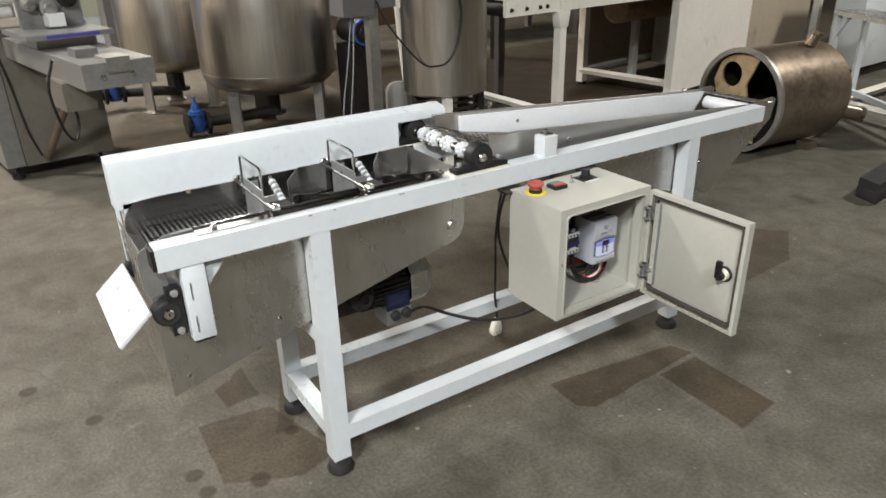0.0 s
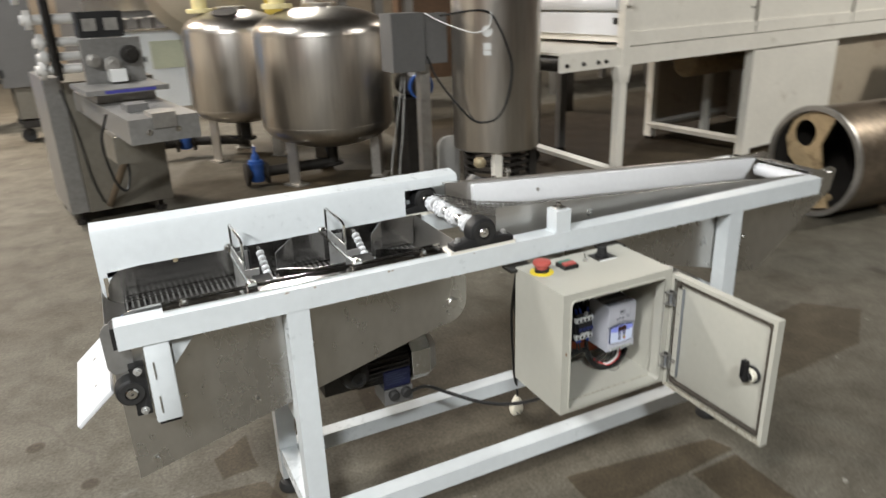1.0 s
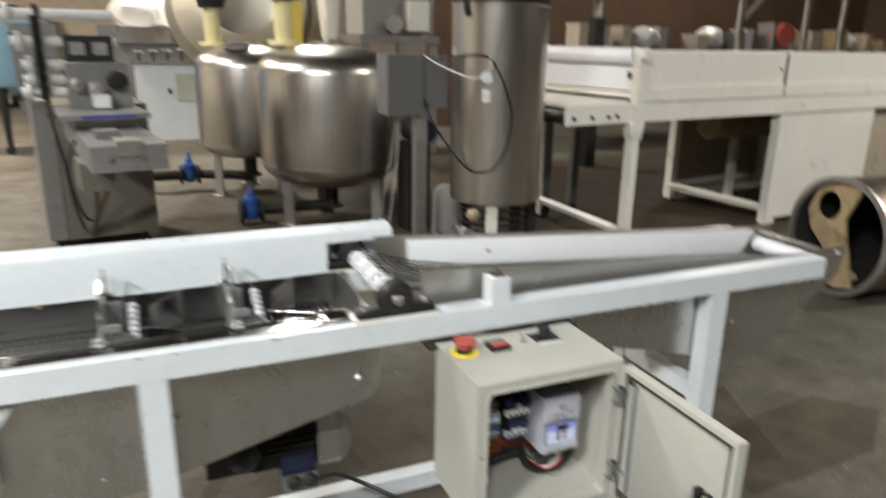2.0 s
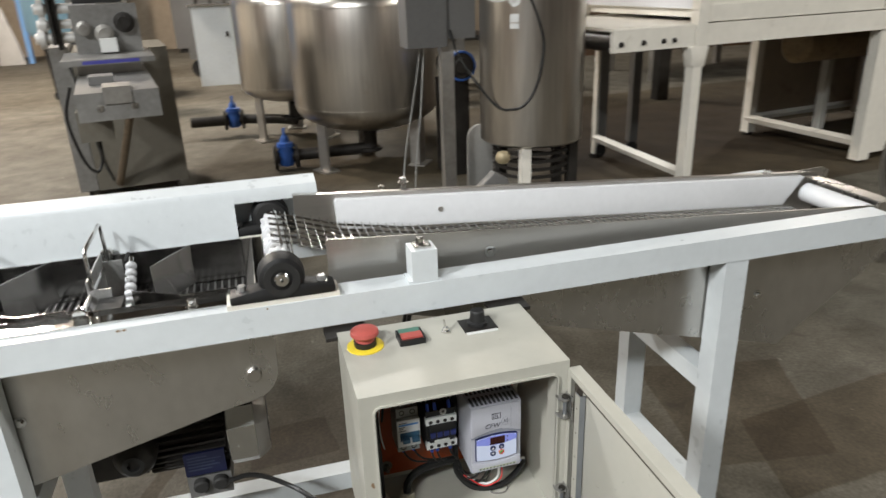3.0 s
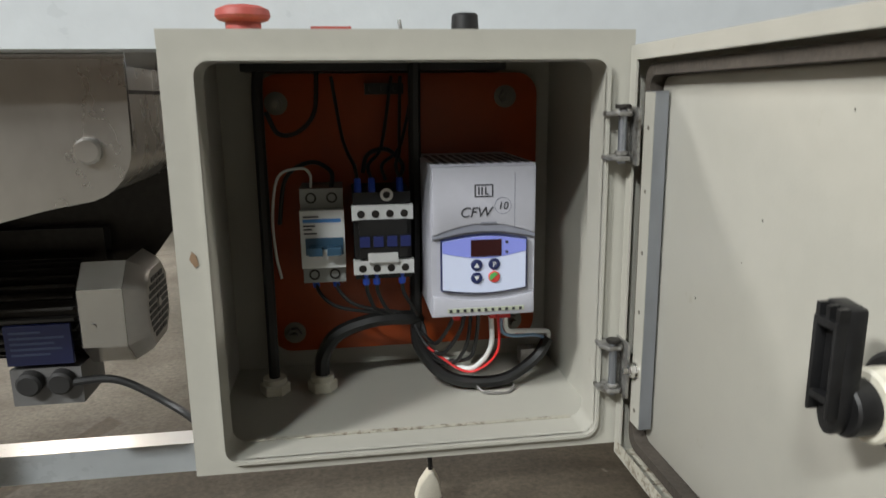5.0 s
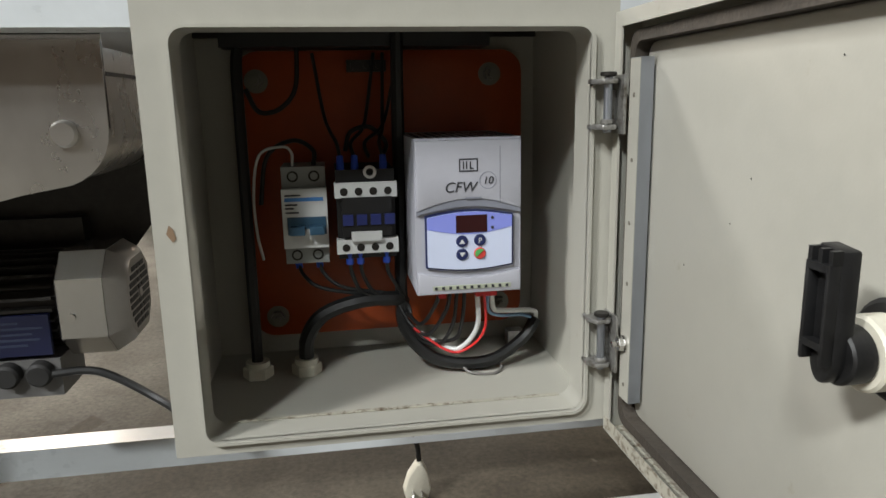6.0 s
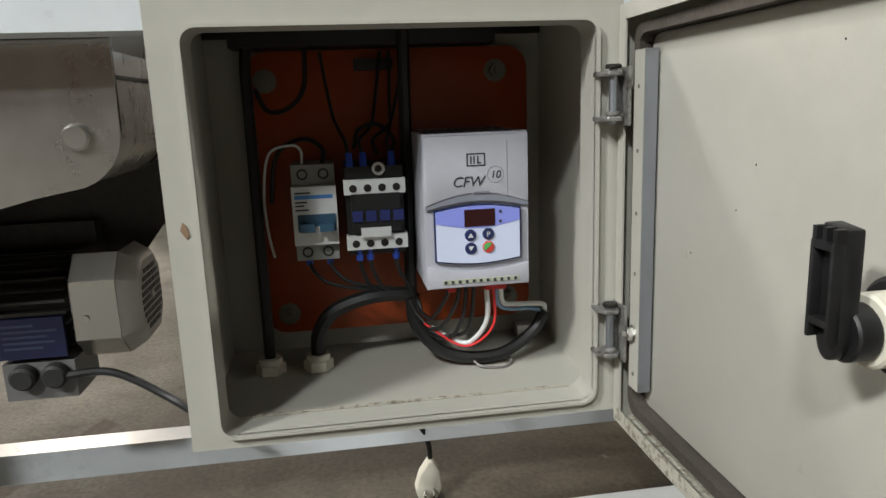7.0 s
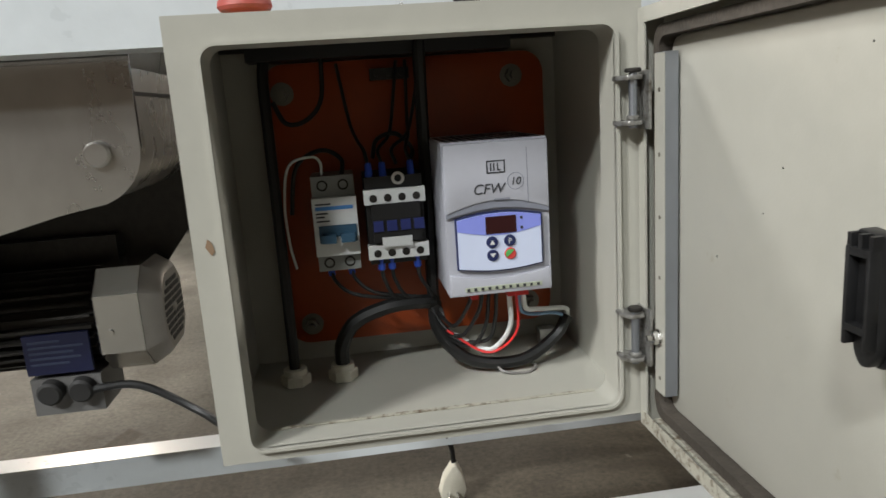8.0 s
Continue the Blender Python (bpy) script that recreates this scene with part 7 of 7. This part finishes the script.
for k in range(20):
    x = 5.65 + 0.32 * k + rnd.uniform(-0.05, 0.05)
    w, h = rnd.uniform(0.10, 0.26), rnd.uniform(0.12, 0.34)
    y = rnd.uniform(7.75, 8.2)
    if k % 4 == 3:
        sack(x, y + 0.1, 1.25, rnd.uniform(0.16, 0.24), POLYBAG, "pale plastic sack on the rack")
        continue
    t = thing("storage_box", (x, y, 1.25), "dusty storage box standing on the rack", "box", "boxes on the rack")
    cm = clutter[rnd.randrange(len(clutter))]
    part("carton", box(B(), x - w / 2, x + w / 2, y, y + 0.3, 1.25, 1.25 + h, 0.006), cm, t)
    part("lid", box(B(), x - w / 2 - 0.008, x + w / 2 + 0.008, y - 0.008, y + 0.308, 1.25 + h, 1.25 + h + 0.03, 0.004), cm, t)
for k in range(14):
    x = 5.75 + 0.45 * k
    h, y = rnd.uniform(0.2, 0.5), rnd.uniform(7.75, 8.1)
    t = thing("storage_box", (x, y, 0.60), "dusty storage box standing on the rack", "box", "boxes on the rack")
    cm = [DARKMETAL, OLIVE, BROWNWALL, GREYPAINT][rnd.randrange(4)]
    part("carton", box(B(), x - 0.18, x + 0.18, y, y + 0.4, 0.60, 0.60 + h, 0.006), cm, t)
solo("red_reel", lathe(B(), (8.95, 7.72, 1.46), (8.95, 7.92, 1.46), [(0, 0), (0.16, 0), (0.16, 0.15), (0.06, 0.2), (0.06, 0.8), (0.16, 0.85), (0.16, 1), (0, 1)], 24), RED, "dark red reel standing on the rack", "reel")
fn = thing("steel_funnel", (5.45, 6.6, 0), "stainless funnel on a dark stand", "funnel")
b = B()
lathe(b, (5.0, 6.6, 1.56), (5.0, 6.6, 2.25), [(0.05, 0), (0.06, 0.25), (0.32, 0.75), (0.34, 1.0), (0.32, 1.0), (0.05, 0.36)], 28)
part("cone", b, BRIGHT, fn)
part("stand", box(B(), 4.94, 5.06, 6.54, 6.66, 0.0, 1.56, 0.005), DARKMETAL, fn)
sc = thing("steel_posts", (7.0, 6.4, 0), "tall stainless post frame with a slanted brace", "frame")
for x in (6.75, 7.75, 8.35):
    b = B()
    cyl(b, (x, 6.4, 0), (x, 6.4, 3.4), 0.045, 14)
    part("post", b, BRIGHT, sc)
b = B()
wire(b, [(6.75, 6.4, 1.55), (7.75, 6.4, 2.5)], 0.025, 8, 1)
part("brace", b, DULL, sc)
part("crossbar", box(B(), 6.7, 8.4, 6.37, 6.43, 3.3, 3.36, 0.004), DULL, sc)
solo("partition_wall", box(B(), 4.6, X1 - 0.01, 10.4, 10.6, 0.0, 4.2, 0), BROWNWALL, "dark brown boarded partition wall", "wall", kind="structure")
# by the rear wall
ex = thing("red_bin", (-2.93, 12.85, 0), "small red bin with a white cone on it", "bin")
b = B()
lathe(b, (-2.93, 12.85, 0), (-2.93, 12.85, 0.34), [(0, 0), (0.16, 0), (0.14, 0.9), (0.11, 1), (0, 1)], 24)
part("body", b, RED, ex)
b = B()
cyl(b, (-2.93, 12.85, 0.34), (-2.93, 12.85, 0.56), 0.085, 16, r2=0.03)
part("cone", b, MCBWHITE, ex)
bb = thing("blue_drum", (-3.22, 12.3, 0), "small blue plastic drum on the floor", "drum")
b = B()
lathe(b, (-3.22, 12.3, 0), (-3.22, 12.3, 0.40), [(0, 0), (0.15, 0), (0.16, 0.1), (0.16, 0.85), (0.10, 1), (0, 1)], 20)
part("body", b, BLUE, bb)
b = B()
ring(b, (-3.22, 12.3, 0.385), (-3.22, 12.3, 0.41), 0.10, 0.06, 16)
part("cap", b, BLUE, bb)
wb = thing("white_canister", (-3.02, 12.6, 0), "small white plastic canister on the floor", "canister")
b = B()
lathe(b, (-3.02, 12.6, 0), (-3.02, 12.6, 0.26), [(0, 0), (0.08, 0), (0.08, 0.7), (0.03, 0.9), (0.03, 1), (0, 1)], 16)
part("body", b, PLASTIC, wb)
b = B()
cyl(b, (-3.02, 12.6, 0.258), (-3.02, 12.6, 0.28), 0.033, 12)
part("cap", b, RED, wb)
b = B()
sheet_pts = [(-6.2, 12.9), (-5.2, 12.98), (-4.4, 12.9), (-3.7, 12.97), (-3.06, 12.9)]
sheet(b, sheet_pts, 0.0, 3.2, 0.02)
solo("blue_curtain", b, SLIDEBLUE, "blue plastic sheeting hanging behind the blue rack", "curtain")
rk = thing("blue_rack", (-3.6, 11.6, 0), "pale blue steel pallet rack with diagonal braces", "rack")
for x, y in ((-3.04, 11.62), (-3.04, 12.55), (-4.6, 11.62), (-4.6, 12.55)):
    part("upright", box(B(), x - 0.045, x + 0.045, y - 0.04, y + 0.04, 0.012, 3.2, 0.004), RACKBLUE, rk)
    part("foot_plate", box(B(), x - 0.09, x + 0.09, y - 0.07, y + 0.07, 0.0, 0.012, 0.002), RACKBLUE, rk)
for k in range(4):
    z = 0.12 + 0.72 * k
    for ya, yb in ((11.64, 12.53),):
        b = B()
        wire(b, [(-3.04, ya, z), (-3.04, yb, z + 0.70)], 0.018, 6, 1)
        part("brace", b, RACKBLUE, rk)
    b = B()
    wire(b, [(-4.58, 11.62, z), (-3.06, 11.62, z + 0.70)], 0.02, 6, 1)
    part("brace", b, RACKBLUE, rk)
    part("crossbar", box(B(), -4.56, -3.085, 11.60, 11.64, z - 0.03, z + 0.03, 0.004), RACKBLUE, rk)
solo("white_slab", prism(B(), [(-3.02, 0.0), (-2.60, 0.0), (-2.66, 0.35), (-2.80, 0.95), (-2.86, 0.95)], "y", 14.4, 14.5, 0.01), POLYBAG, "pale pointed slab leaning by the wall", "slab")
bp = thing("blue_post", (-2.5, 14.6, 0), "blue painted steel post by the wall", "post")
part("post", box(B(), -2.58, -2.50, 14.55, 14.63, 0.0, 3.0, 0.004), RACKBLUE, bp)
for x, mt in ((-3.5, OLIVE), (-1.95, OLIVE), (-1.2, OLIVE), (0.2, GREYPAINT), (3.4, OLIVE)):
    t = thing("machine_housing", (x, 15.2, 0), "upright machine housing parked by the rear wall", "machine", "machines by the wall")
    part("housing", box(B(), x - 0.32, x + 0.32, 14.9, 15.6, 0.08, rnd.uniform(1.4, 2.1), 0.03), mt, t)
    part("plinth", box(B(), x - 0.28, x + 0.28, 14.95, 15.55, 0.0, 0.08, 0.004), DARKMETAL, t)
